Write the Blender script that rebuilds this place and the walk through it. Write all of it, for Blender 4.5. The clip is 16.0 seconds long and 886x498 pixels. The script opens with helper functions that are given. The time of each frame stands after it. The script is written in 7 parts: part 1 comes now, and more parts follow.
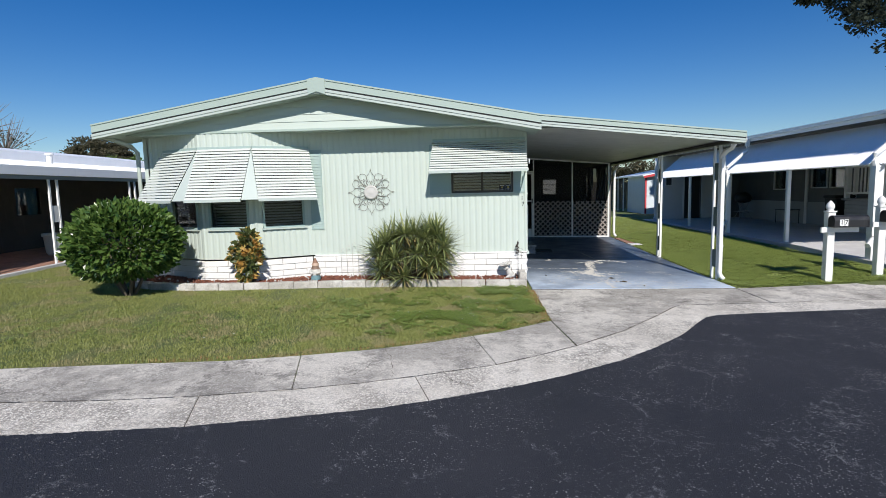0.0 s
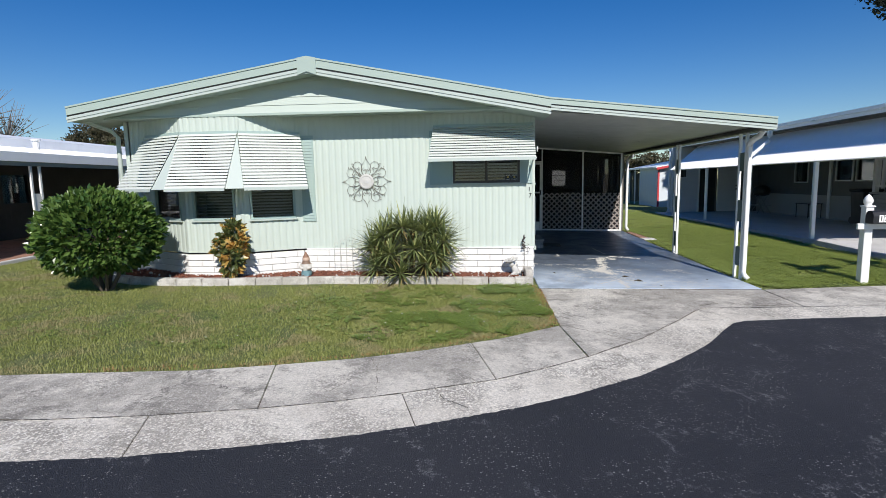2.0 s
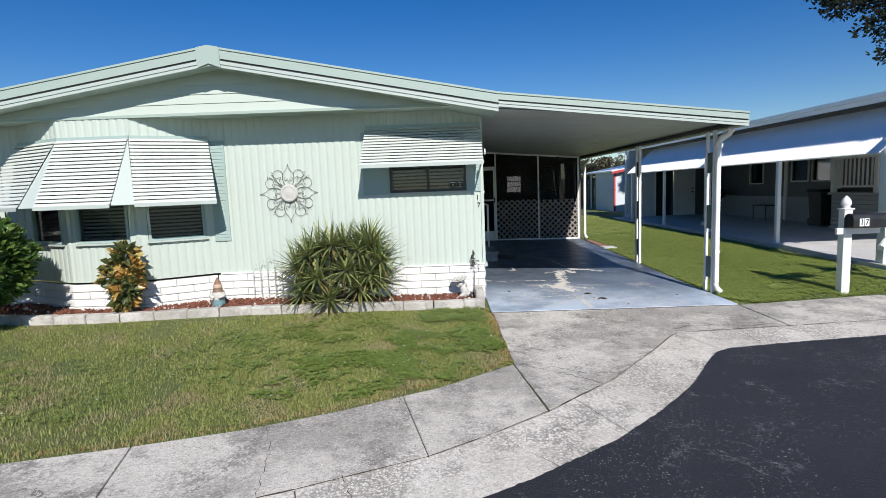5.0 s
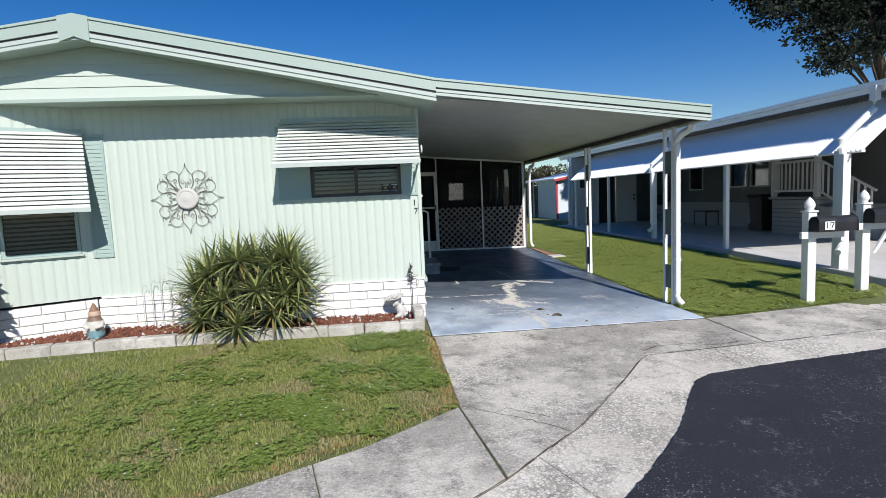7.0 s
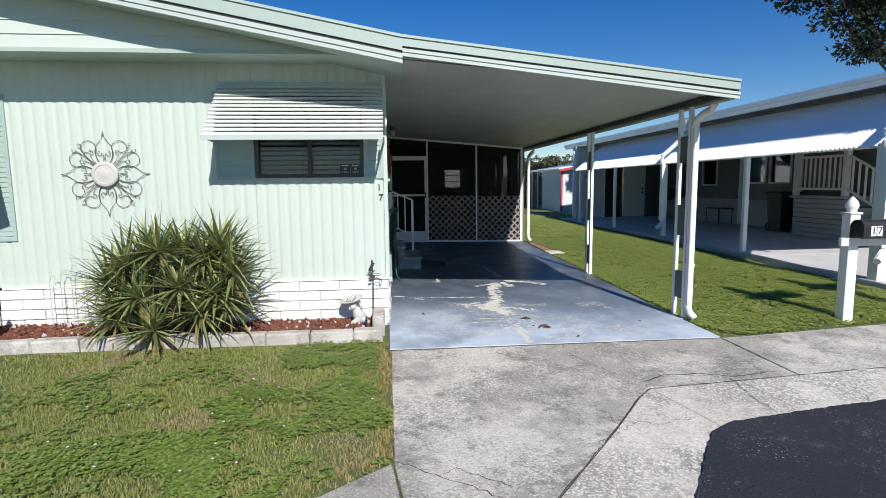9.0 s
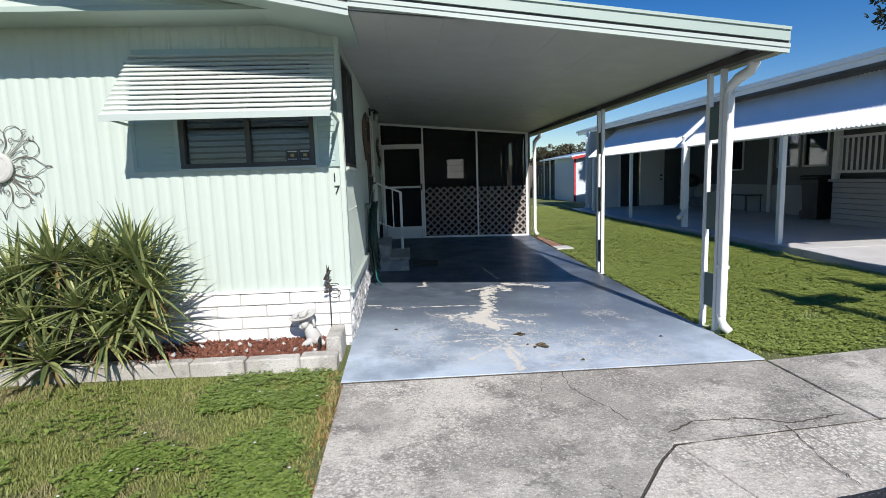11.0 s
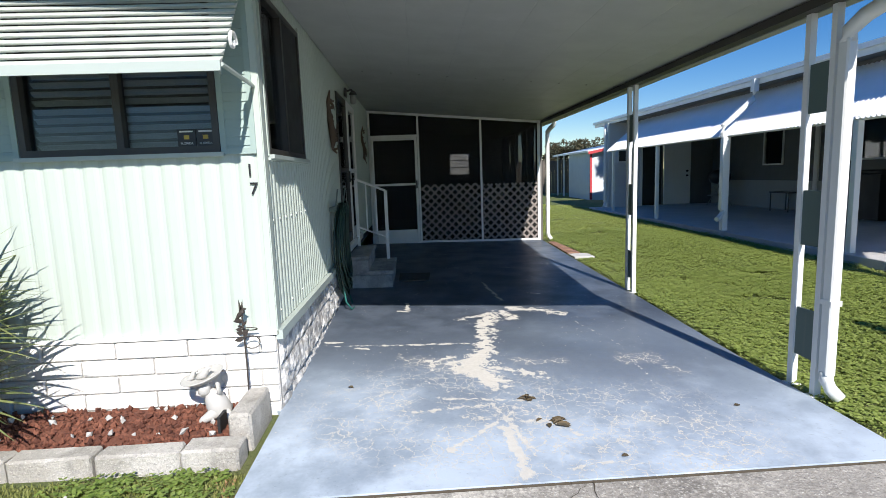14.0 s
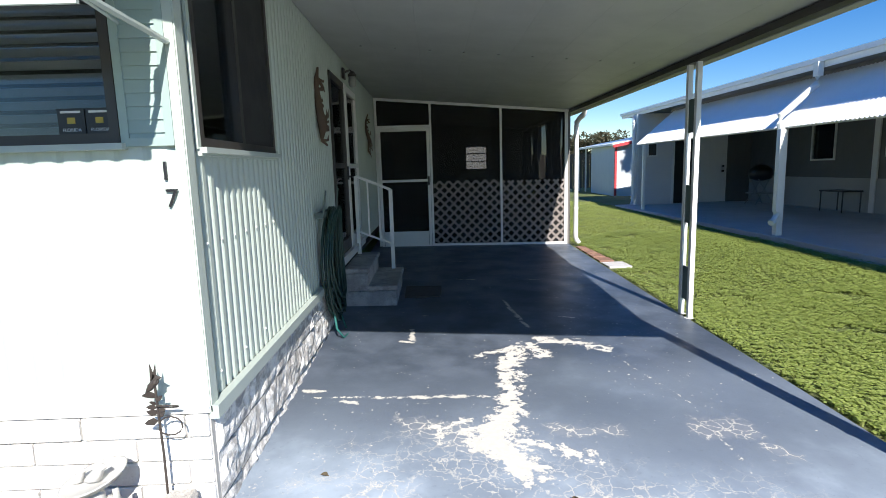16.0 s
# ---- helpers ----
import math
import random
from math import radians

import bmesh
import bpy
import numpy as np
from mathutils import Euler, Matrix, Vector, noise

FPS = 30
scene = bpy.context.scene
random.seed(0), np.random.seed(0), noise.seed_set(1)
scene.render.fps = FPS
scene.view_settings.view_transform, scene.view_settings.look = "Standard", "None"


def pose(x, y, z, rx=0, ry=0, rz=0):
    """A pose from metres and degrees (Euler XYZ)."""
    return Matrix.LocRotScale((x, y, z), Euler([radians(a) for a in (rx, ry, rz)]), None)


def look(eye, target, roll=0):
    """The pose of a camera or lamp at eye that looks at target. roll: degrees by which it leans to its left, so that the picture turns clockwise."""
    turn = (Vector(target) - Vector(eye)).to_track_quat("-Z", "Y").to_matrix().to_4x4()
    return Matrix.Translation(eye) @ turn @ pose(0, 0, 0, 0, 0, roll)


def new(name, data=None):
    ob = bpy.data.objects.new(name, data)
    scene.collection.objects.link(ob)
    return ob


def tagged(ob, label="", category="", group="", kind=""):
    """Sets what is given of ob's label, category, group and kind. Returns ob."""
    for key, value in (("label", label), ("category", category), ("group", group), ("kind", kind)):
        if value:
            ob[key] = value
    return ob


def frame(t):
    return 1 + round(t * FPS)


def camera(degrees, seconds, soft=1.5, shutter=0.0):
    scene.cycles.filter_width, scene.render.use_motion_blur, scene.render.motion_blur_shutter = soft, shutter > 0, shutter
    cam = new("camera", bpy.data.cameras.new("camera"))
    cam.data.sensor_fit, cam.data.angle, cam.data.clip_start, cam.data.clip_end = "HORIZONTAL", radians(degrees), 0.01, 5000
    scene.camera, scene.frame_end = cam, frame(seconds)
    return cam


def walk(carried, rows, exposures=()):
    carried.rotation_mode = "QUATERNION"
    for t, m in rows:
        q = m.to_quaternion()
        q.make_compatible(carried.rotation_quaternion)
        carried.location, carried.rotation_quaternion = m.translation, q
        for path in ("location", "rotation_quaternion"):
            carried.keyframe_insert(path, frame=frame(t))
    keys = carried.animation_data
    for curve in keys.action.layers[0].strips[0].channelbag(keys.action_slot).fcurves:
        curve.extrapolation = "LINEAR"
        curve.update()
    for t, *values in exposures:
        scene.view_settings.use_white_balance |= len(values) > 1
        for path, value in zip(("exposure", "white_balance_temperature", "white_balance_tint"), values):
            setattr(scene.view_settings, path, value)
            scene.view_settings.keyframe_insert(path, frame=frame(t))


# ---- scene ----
cam = camera(79.4, 16.0, soft=0.8)
PATH = [
    (0, (0.307, 0.03, 1.76), (0.198, 2.015, 1.544), -1.4),
    (0.5, (0.362, 0.18, 1.743), (0.215, 2.162, 1.523), -0.5),
    (1, (0.391, 0.323, 1.753), (0.168, 2.297, 1.518), -1.2),
    (1.5, (0.361, 0.486, 1.756), (0.191, 2.464, 1.512), -2.7),
    (2, (0.393, 0.691, 1.737), (0.254, 2.671, 1.489), -1.0),
    (2.5, (0.43, 0.858, 1.759), (0.272, 2.835, 1.5), -1.1),
    (3, (0.427, 1.038, 1.774), (0.345, 3.021, 1.529), -2.6),
    (3.5, (0.486, 1.249, 1.744), (0.413, 3.234, 1.51), -0.8),
    (4, (0.539, 1.411, 1.754), (0.409, 3.394, 1.523), -1.6),
    (4.5, (0.534, 1.608, 1.747), (0.495, 3.595, 1.526), -1.8),
    (4.7, (0.571, 1.692, 1.75), (0.557, 3.68, 1.527), -2.0),
    (6.8, (0.778, 2.715, 1.663), (0.937, 4.698, 1.458), -1.9),
    (7, (0.784, 2.814, 1.66), (1.003, 4.793, 1.466), -2.5),
    (7.5, (0.905, 3.063, 1.662), (1.164, 5.036, 1.464), -1.5),
    (8, (1.02, 3.307, 1.633), (1.242, 5.281, 1.405), -1.8),
    (8.5, (1.091, 3.558, 1.629), (1.324, 5.531, 1.396), -3.1),
    (9, (1.277, 3.792, 1.626), (1.473, 5.768, 1.388), -0.7),
    (9.2, (1.307, 3.882, 1.637), (1.484, 5.859, 1.392), -0.9),
    (11.3, (1.8, 4.941, 1.578), (1.922, 6.919, 1.31), -2.0),
    (11.5, (1.821, 5.039, 1.594), (1.892, 7.02, 1.325), -1.1),
    (12, (1.876, 5.253, 1.565), (1.894, 7.233, 1.287), -1.3),
    (12.5, (1.922, 5.501, 1.573), (1.99, 7.479, 1.282), -2.3),
    (13, (2.003, 5.73, 1.57), (2.087, 7.708, 1.287), -1.7),
    (13.5, (2.028, 5.962, 1.545), (2.129, 7.944, 1.296), -3.7),
    (14, (2.097, 6.243, 1.546), (2.185, 8.222, 1.272), -2.0),
    (14.5, (2.114, 6.484, 1.531), (2.157, 8.461, 1.23), -1.8),
    (15, (2.087, 6.752, 1.581), (2.194, 8.726, 1.277), -3.6),
    (15.5, (2.148, 6.992, 1.594), (2.194, 8.97, 1.299), -1.0),
    (16, (2.158, 7.273, 1.589), (2.189, 9.25, 1.29), -1.7),
]
walk(cam, [(t, look(eye, target, roll)) for t, eye, target, roll in PATH],
     exposures=((0.0, 0.05), (4.5, 0.1), (9.0, 0.18), (12.5, 0.28), (14.5, 0.48), (16.0, 0.72)))

# ---------------------------------------------------------------- light
SUN = Vector((0.163, -0.775, 0.61)).normalized()
sun_data = bpy.data.lights.new("sun", "SUN")
sun_data.energy, sun_data.angle, sun_data.color = 5.0, radians(0.55), (1.0, 0.955, 0.905)
sun_ob = new("sun", sun_data)
sun_ob.matrix_world = look(SUN * 50, (0, 0, 0))
world = bpy.data.worlds.new("world")
scene.world = world
world.use_nodes = True
wn = world.node_tree.nodes
sky = wn.new("ShaderNodeTexSky")
sky.sky_type, sky.sun_disc = "NISHITA", False
sky.sun_elevation = math.asin(SUN.z)
sky.sun_rotation = math.atan2(SUN.x, SUN.y)
sky.air_density, sky.dust_density, sky.ozone_density = 1.0, 0.0, 4.0
wn["Background"].inputs["Strength"].default_value = 0.085
deep = wn.new("ShaderNodeHueSaturation")
deep.inputs["Saturation"].default_value = 1.38
deep.inputs["Hue"].default_value = 0.512
world.node_tree.links.new(sky.outputs[0], deep.inputs["Color"])
world.node_tree.links.new(deep.outputs[0], wn["Background"].inputs["Color"])


# ---------------------------------------------------------------- materials
class Nodes:
    """Short hand for building one material's node tree."""

    def __init__(self, name):
        self.mat = bpy.data.materials.new(name)
        self.mat.use_nodes = True
        self.t = self.mat.node_tree
        self.bsdf = self.t.nodes["Principled BSDF"]
        self.co = self.t.nodes.new("ShaderNodeTexCoord").outputs["Object"]

    def put(self, socket, value):
        if hasattr(value, "is_linked"):
            self.t.links.new(value, socket)
        elif isinstance(value, (tuple, list)) and len(value) == 3 and socket.type == "RGBA":
            socket.default_value = (*value, 1)
        else:
            socket.default_value = value

    def math(self, op, a, b=0.0, c=0.0):
        n = self.t.nodes.new("ShaderNodeMath")
        n.operation = op
        for s, v in zip(n.inputs, (a, b, c)):
            self.put(s, v)
        return n.outputs[0]

    def vec(self, op, a, b=(0, 0, 0), out=0, scale=None):
        n = self.t.nodes.new("ShaderNodeVectorMath")
        n.operation = op
        self.put(n.inputs[0], a)
        self.put(n.inputs[1], b)
        if scale is not None:
            self.put(n.inputs["Scale"], scale)
        return n.outputs[out]

    def noise(self, scale, detail=4.0, rough=0.55, vector=None, colour=False):
        n = self.t.nodes.new("ShaderNodeTexNoise")
        self.put(n.inputs["Vector"], self.co if vector is None else vector)
        n.inputs["Scale"].default_value, n.inputs["Detail"].default_value, n.inputs["Roughness"].default_value = scale, detail, rough
        return n.outputs["Color" if colour else "Fac"]

    def voronoi(self, scale, feature="F1", vector=None, out="Distance"):
        n = self.t.nodes.new("ShaderNodeTexVoronoi")
        n.feature = feature
        self.put(n.inputs["Vector"], self.co if vector is None else vector)
        n.inputs["Scale"].default_value = scale
        return n.outputs[out]

    def ramp(self, fac, lo, hi, a=0.0, b=1.0):
        n = self.t.nodes.new("ShaderNodeMapRange")
        n.interpolation_type = "SMOOTHSTEP"
        self.put(n.inputs["Value"], fac)
        for k, v in (("From Min", lo), ("From Max", hi), ("To Min", a), ("To Max", b)):
            n.inputs[k].default_value = v
        return n.outputs[0]

    def mix(self, fac, a, b, mode="MIX"):
        n = self.t.nodes.new("ShaderNodeMix")
        n.data_type, n.blend_type = "RGBA", mode
        self.put(n.inputs[0], fac)
        self.put(n.inputs[6], a)
        self.put(n.inputs[7], b)
        return n.outputs[2]

    def random(self, island=False):
        if island:
            return self.t.nodes.new("ShaderNodeNewGeometry").outputs["Random Per Island"]
        return self.t.nodes.new("ShaderNodeObjectInfo").outputs["Random"]

    def bump(self, height, strength=0.3, distance=0.01):
        n = self.t.nodes.new("ShaderNodeBump")
        n.inputs["Strength"].default_value, n.inputs["Distance"].default_value = strength, distance
        self.put(n.inputs["Height"], height)
        self.put(self.bsdf.inputs["Normal"], n.outputs[0])

    def done(self, colour, rough=0.6, metal=0.0, **more):
        self.put(self.bsdf.inputs["Base Color"], colour)
        self.put(self.bsdf.inputs["Roughness"], rough)
        self.bsdf.inputs["Metallic"].default_value = metal
        for k, v in more.items():
            self.put(self.bsdf.inputs[k.replace("_", " ")], v)
        return self.mat


def painted(name, colour, rough=0.5, wear=0.12, dirt=(0.35, 0.33, 0.28), scale=3.0, bump=0.08, metal=0.0):
    """Painted sheet or wood: fine grain, faint blotches and thin dirt."""
    n = Nodes(name)
    big = n.noise(scale, 5, 0.6)
    fine = n.noise(scale * 30, 3, 0.6)
    streak = n.noise(1.0, 4, 0.6, n.vec("MULTIPLY", n.co, (14, 14, 0.8)))
    c = n.mix(n.ramp(big, 0.35, 0.75, 0, 0.25), colour, tuple(v * 0.88 for v in colour))
    c = n.mix(n.math("MULTIPLY", n.ramp(streak, 0.55, 0.8), wear), c, dirt)
    c = n.mix(n.ramp(fine, 0.62, 0.8, 0, wear), c, dirt)
    n.bump(n.math("ADD", n.math("MULTIPLY", fine, 0.4), big), bump, 0.004)
    return n.done(c, n.ramp(big, 0.3, 0.7, rough - 0.07, rough + 0.08), metal)


MINT = painted("mint siding", (0.515, 0.58, 0.52), 0.42, 0.06)
MINT_TRIM = painted("mint trim", (0.37, 0.45, 0.40), 0.40, 0.10)
MINT_PALE = painted("pale mint trim", (0.46, 0.52, 0.48), 0.40, 0.10)
MINT_SHUTTER = painted("mint shutter", (0.34, 0.44, 0.41), 0.45, 0.10)
WHITE = painted("white paint", (0.78, 0.78, 0.75), 0.42, 0.10)
WHITE_SLAT = painted("awning white", (0.62, 0.65, 0.61), 0.38, 0.14)
# white ceiling set greyer: shade under the carport roof put into its colour
SOFFIT = painted("shaded white soffit paint", (0.41, 0.42, 0.405), 0.5, 0.10)
DARK_GREEN = painted("dark green panel", (0.10, 0.14, 0.125), 0.5, 0.1)
GUTTER = painted("gutter", (0.33, 0.34, 0.32), 0.45, 0.15)
BLACK = painted("black enamel", (0.018, 0.018, 0.02), 0.35, 0.08)
BLACKMAT = painted("black plastic", (0.02, 0.02, 0.021), 0.55, 0.05)
BRONZE = painted("dark bronze frame", (0.045, 0.04, 0.035), 0.4, 0.1)
IRON = painted("rusted iron", (0.15, 0.125, 0.10), 0.6, 0.3, (0.16, 0.09, 0.05))
IRONDARK = painted("dark iron", (0.05, 0.04, 0.034), 0.6, 0.3, (0.13, 0.07, 0.04))
IRON_PALE = painted("whitewashed iron", (0.50, 0.50, 0.45), 0.6, 0.3)
RED = painted("red trim", (0.50, 0.05, 0.06), 0.5, 0.1)
GREYSIDING = painted("grey vinyl siding", (0.20, 0.20, 0.20), 0.5, 0.08)
GREYDARK = painted("dark grey siding", (0.13, 0.13, 0.13), 0.55, 0.08)
SHEDBLUE = painted("shed wall", (0.62, 0.68, 0.72), 0.55, 0.1)
UTILGREY = painted("light grey vinyl siding", (0.70, 0.70, 0.69), 0.5, 0.08)
# deep shade inside the next carport, put into its wall colour
SHADEWALL = painted("shaded carport wall", (0.06, 0.055, 0.05), 0.7, 0.1)
NEIGHWHITE = painted("white aluminium roofing", (0.88, 0.89, 0.90), 0.35, 0.08)
WOODGREY = painted("weathered fence", (0.12, 0.10, 0.085), 0.75, 0.2)
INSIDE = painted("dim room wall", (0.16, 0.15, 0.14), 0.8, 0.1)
CURTAIN = painted("dark curtain", (0.035, 0.03, 0.035), 0.9, 0.05)
BLIND = painted("blind slat", (0.44, 0.45, 0.46), 0.5, 0.05)
YELLOW = painted("yellow print", (0.50, 0.36, 0.06), 0.5, 0.02)
TERRA = painted("brown ornament", (0.10, 0.065, 0.042), 0.7, 0.3, (0.3, 0.2, 0.12))
GNOME = painted("painted plaster", (0.45, 0.36, 0.28), 0.55, 0.2)
STONEWHITE = painted("white plaster", (0.52, 0.51, 0.48), 0.7, 0.2)
HOSE = painted("green rubber hose", (0.018, 0.05, 0.04), 0.4, 0.1)
HOSETEAL = painted("teal rubber hose", (0.03, 0.16, 0.14), 0.4, 0.1)
MATFIBRE = painted("door mat", (0.07, 0.06, 0.055), 0.95, 0.2, scale=12)


def glass_material():
    """Clear, slightly tinted pane: what is behind it, and the sky mirrored in it."""
    n = Nodes("window glass")
    tree = n.t.nodes
    clear, gloss, fres, blend = (tree.new("ShaderNode" + k) for k in ("BsdfTransparent", "BsdfGlossy", "Fresnel", "MixShader"))
    clear.inputs[0].default_value = (0.80, 0.83, 0.84, 1)
    gloss.inputs["Roughness"].default_value = 0.03
    fres.inputs["IOR"].default_value = 1.5
    wave = tree.new("ShaderNodeBump")
    wave.inputs["Strength"].default_value, wave.inputs["Distance"].default_value = 0.03, 0.01
    n.put(wave.inputs["Height"], n.noise(1.3, 2, 0.5))
    n.put(gloss.inputs["Normal"], wave.outputs[0])
    n.put(blend.inputs[0], n.math("MULTIPLY_ADD", fres.outputs[0], 0.9, 0.0))
    n.t.links.new(clear.outputs[0], blend.inputs[1])
    n.t.links.new(gloss.outputs[0], blend.inputs[2])
    n.t.links.new(blend.outputs[0], tree["Material Output"].inputs[0])
    return n.mat


GLASS = glass_material()


def screen_material():
    n = Nodes("insect screen")
    w = n.noise(60, 2, 0.5)
    return n.done(n.mix(w, (0.010, 0.010, 0.010), (0.022, 0.021, 0.020)), 0.85, Alpha=0.72)


SCREEN = screen_material()


def concrete(name, light, dark, spots=0.5, scale=1.0, stain=0.6, crack=0.0, pebbles=0.0):
    n = Nodes(name)
    big = n.noise(0.9 * scale, 8, 0.72)
    mid = n.noise(3.4 * scale, 9, 0.78)
    grit = n.noise(46 * scale, 5, 0.8)
    fine = n.noise(140 * scale, 3, 0.8)
    peb = n.voronoi(48 * scale)
    c = n.mix(n.ramp(big, 0.43, 0.56), light, dark)
    c = n.mix(n.ramp(mid, 0.50, 0.64, 0, stain), c, tuple(v * 0.46 for v in dark))
    c = n.mix(n.ramp(mid, 0.44, 0.34, 0, stain * 0.5), c, tuple(min(1, v * 1.18) for v in light))
    c = n.mix(n.ramp(grit, 0.52, 0.66, 0, spots), c, tuple(v * 0.38 for v in dark))
    c = n.mix(n.ramp(fine, 0.54, 0.68, 0, spots), c, tuple(v * 0.42 for v in dark))
    c = n.mix(n.ramp(peb, 0.14, 0.26, 0.75 * spots, 0.0), c, tuple(min(1, v * 1.5) for v in light))
    if pebbles:
        # shell and pebble aggregate laid bare, patchy
        bare = n.ramp(n.noise(1.7, 5, 0.7), 0.42, 0.60, 0.25, 1.0)
        for sc, off in ((38, 0.0), (66, 0.37)):
            v = n.voronoi(sc)
            pick = n.ramp(n.noise(sc * 0.55 + off, 2, 0.5), 0.48, 0.56)
            c = n.mix(n.math("MULTIPLY", n.math("MULTIPLY", n.ramp(v, 0.44, 0.66, 0.0, 0.75), pebbles), bare), c, tuple(q * 0.42 for q in dark))
            c = n.mix(n.math("MULTIPLY", n.math("MULTIPLY", n.ramp(v, 0.22, 0.34, pebbles, 0.0), pick), bare), c, (0.86, 0.83, 0.76))
    if crack:
        edge = n.voronoi(0.75, "DISTANCE_TO_EDGE", n.vec("ADD", n.co, n.vec("SCALE", n.noise(2.2, 6, 0.75, colour=True), scale=0.55)))
        c = n.mix(n.math("MULTIPLY", n.ramp(edge, 0.0, 0.009, crack, 0.0), n.ramp(n.noise(0.8, 4, 0.6), 0.50, 0.56)), c, tuple(v * 0.22 for v in dark))
    c = n.mix(n.math("MULTIPLY", n.random(), 0.15), c, tuple(v * 0.75 for v in dark))
    n.bump(n.math("ADD", n.math("ADD", fine, n.math("MULTIPLY", grit, 1.5)), n.math("MULTIPLY", peb, -0.8)), 0.6, 0.008)
    return n.done(c, 0.9)


SIDEWALK = concrete("aged concrete", (0.735, 0.69, 0.61), (0.43, 0.40, 0.355), 0.62, 1.0, 0.85, 0.9, 0.5)
GUTTERCON = concrete("exposed gutter concrete", (0.84, 0.79, 0.70), (0.70, 0.65, 0.57), 0.55, 1.0, 0.42, 0.8, 1.0)
CURBSTONE = concrete("edging block", (0.64, 0.61, 0.56), (0.47, 0.44, 0.39), 0.5, 1.6, 0.5)
PATIO = concrete("patio concrete", (0.64, 0.63, 0.62), (0.58, 0.57, 0.56), 0.08, 1.0, 0.08)
STEPCON = concrete("step concrete", (0.46, 0.47, 0.47), (0.30, 0.31, 0.32), 0.3, 1.6, 0.5)
PAVER = concrete("brick paver", (0.42, 0.22, 0.15), (0.30, 0.17, 0.12), 0.4)


def asphalt():
    n = Nodes("asphalt")
    big = n.noise(0.45, 5, 0.6)
    peb = n.voronoi(110)
    grit = n.noise(70, 4, 0.8)
    fine = n.noise(210, 2, 0.8)
    scuff = n.noise(2.6, 7, 0.75)
    c = n.mix(n.ramp(big, 0.35, 0.7), (0.014, 0.016, 0.024), (0.025, 0.027, 0.037))
    c = n.mix(n.ramp(scuff, 0.52, 0.74, 0, 0.4), c, (0.036, 0.039, 0.050))
    c = n.mix(n.ramp(grit, 0.56, 0.70, 0, 0.4), c, (0.050, 0.053, 0.064))
    thick = n.ramp(n.noise(1.5, 6, 0.75), 0.44, 0.60, 0.10, 1.0)
    for sc, r0 in ((9, 0.075), (17, 0.14), (31, 0.22), (52, 0.30)):
        c = n.mix(n.math("MULTIPLY", n.ramp(n.voronoi(sc), r0 * 0.5, r0, 0.95, 0.0), n.math("MULTIPLY", thick, n.ramp(n.noise(sc * 0.6, 3, 0.6), 0.47, 0.53))), c, (0.32, 0.32, 0.31))
    crack = n.voronoi(1.6, "DISTANCE_TO_EDGE", n.vec("ADD", n.co, n.vec("SCALE", n.noise(3.5, 7, 0.8, colour=True), scale=0.9)))
    broken = n.math("MULTIPLY", n.ramp(n.noise(1.3, 6, 0.75), 0.50, 0.57), n.ramp(n.noise(14, 4, 0.7), 0.46, 0.54))
    c = n.mix(n.math("MULTIPLY", n.ramp(crack, 0.004, 0.018, 0.9, 0.0), broken), c, (0.27, 0.275, 0.285))
    n.bump(n.math("ADD", peb, n.math("ADD", grit, fine)), 0.8, 0.010)
    return n.done(c, n.ramp(big, 0.3, 0.7, 0.66, 0.82))


ASPHALT = asphalt()


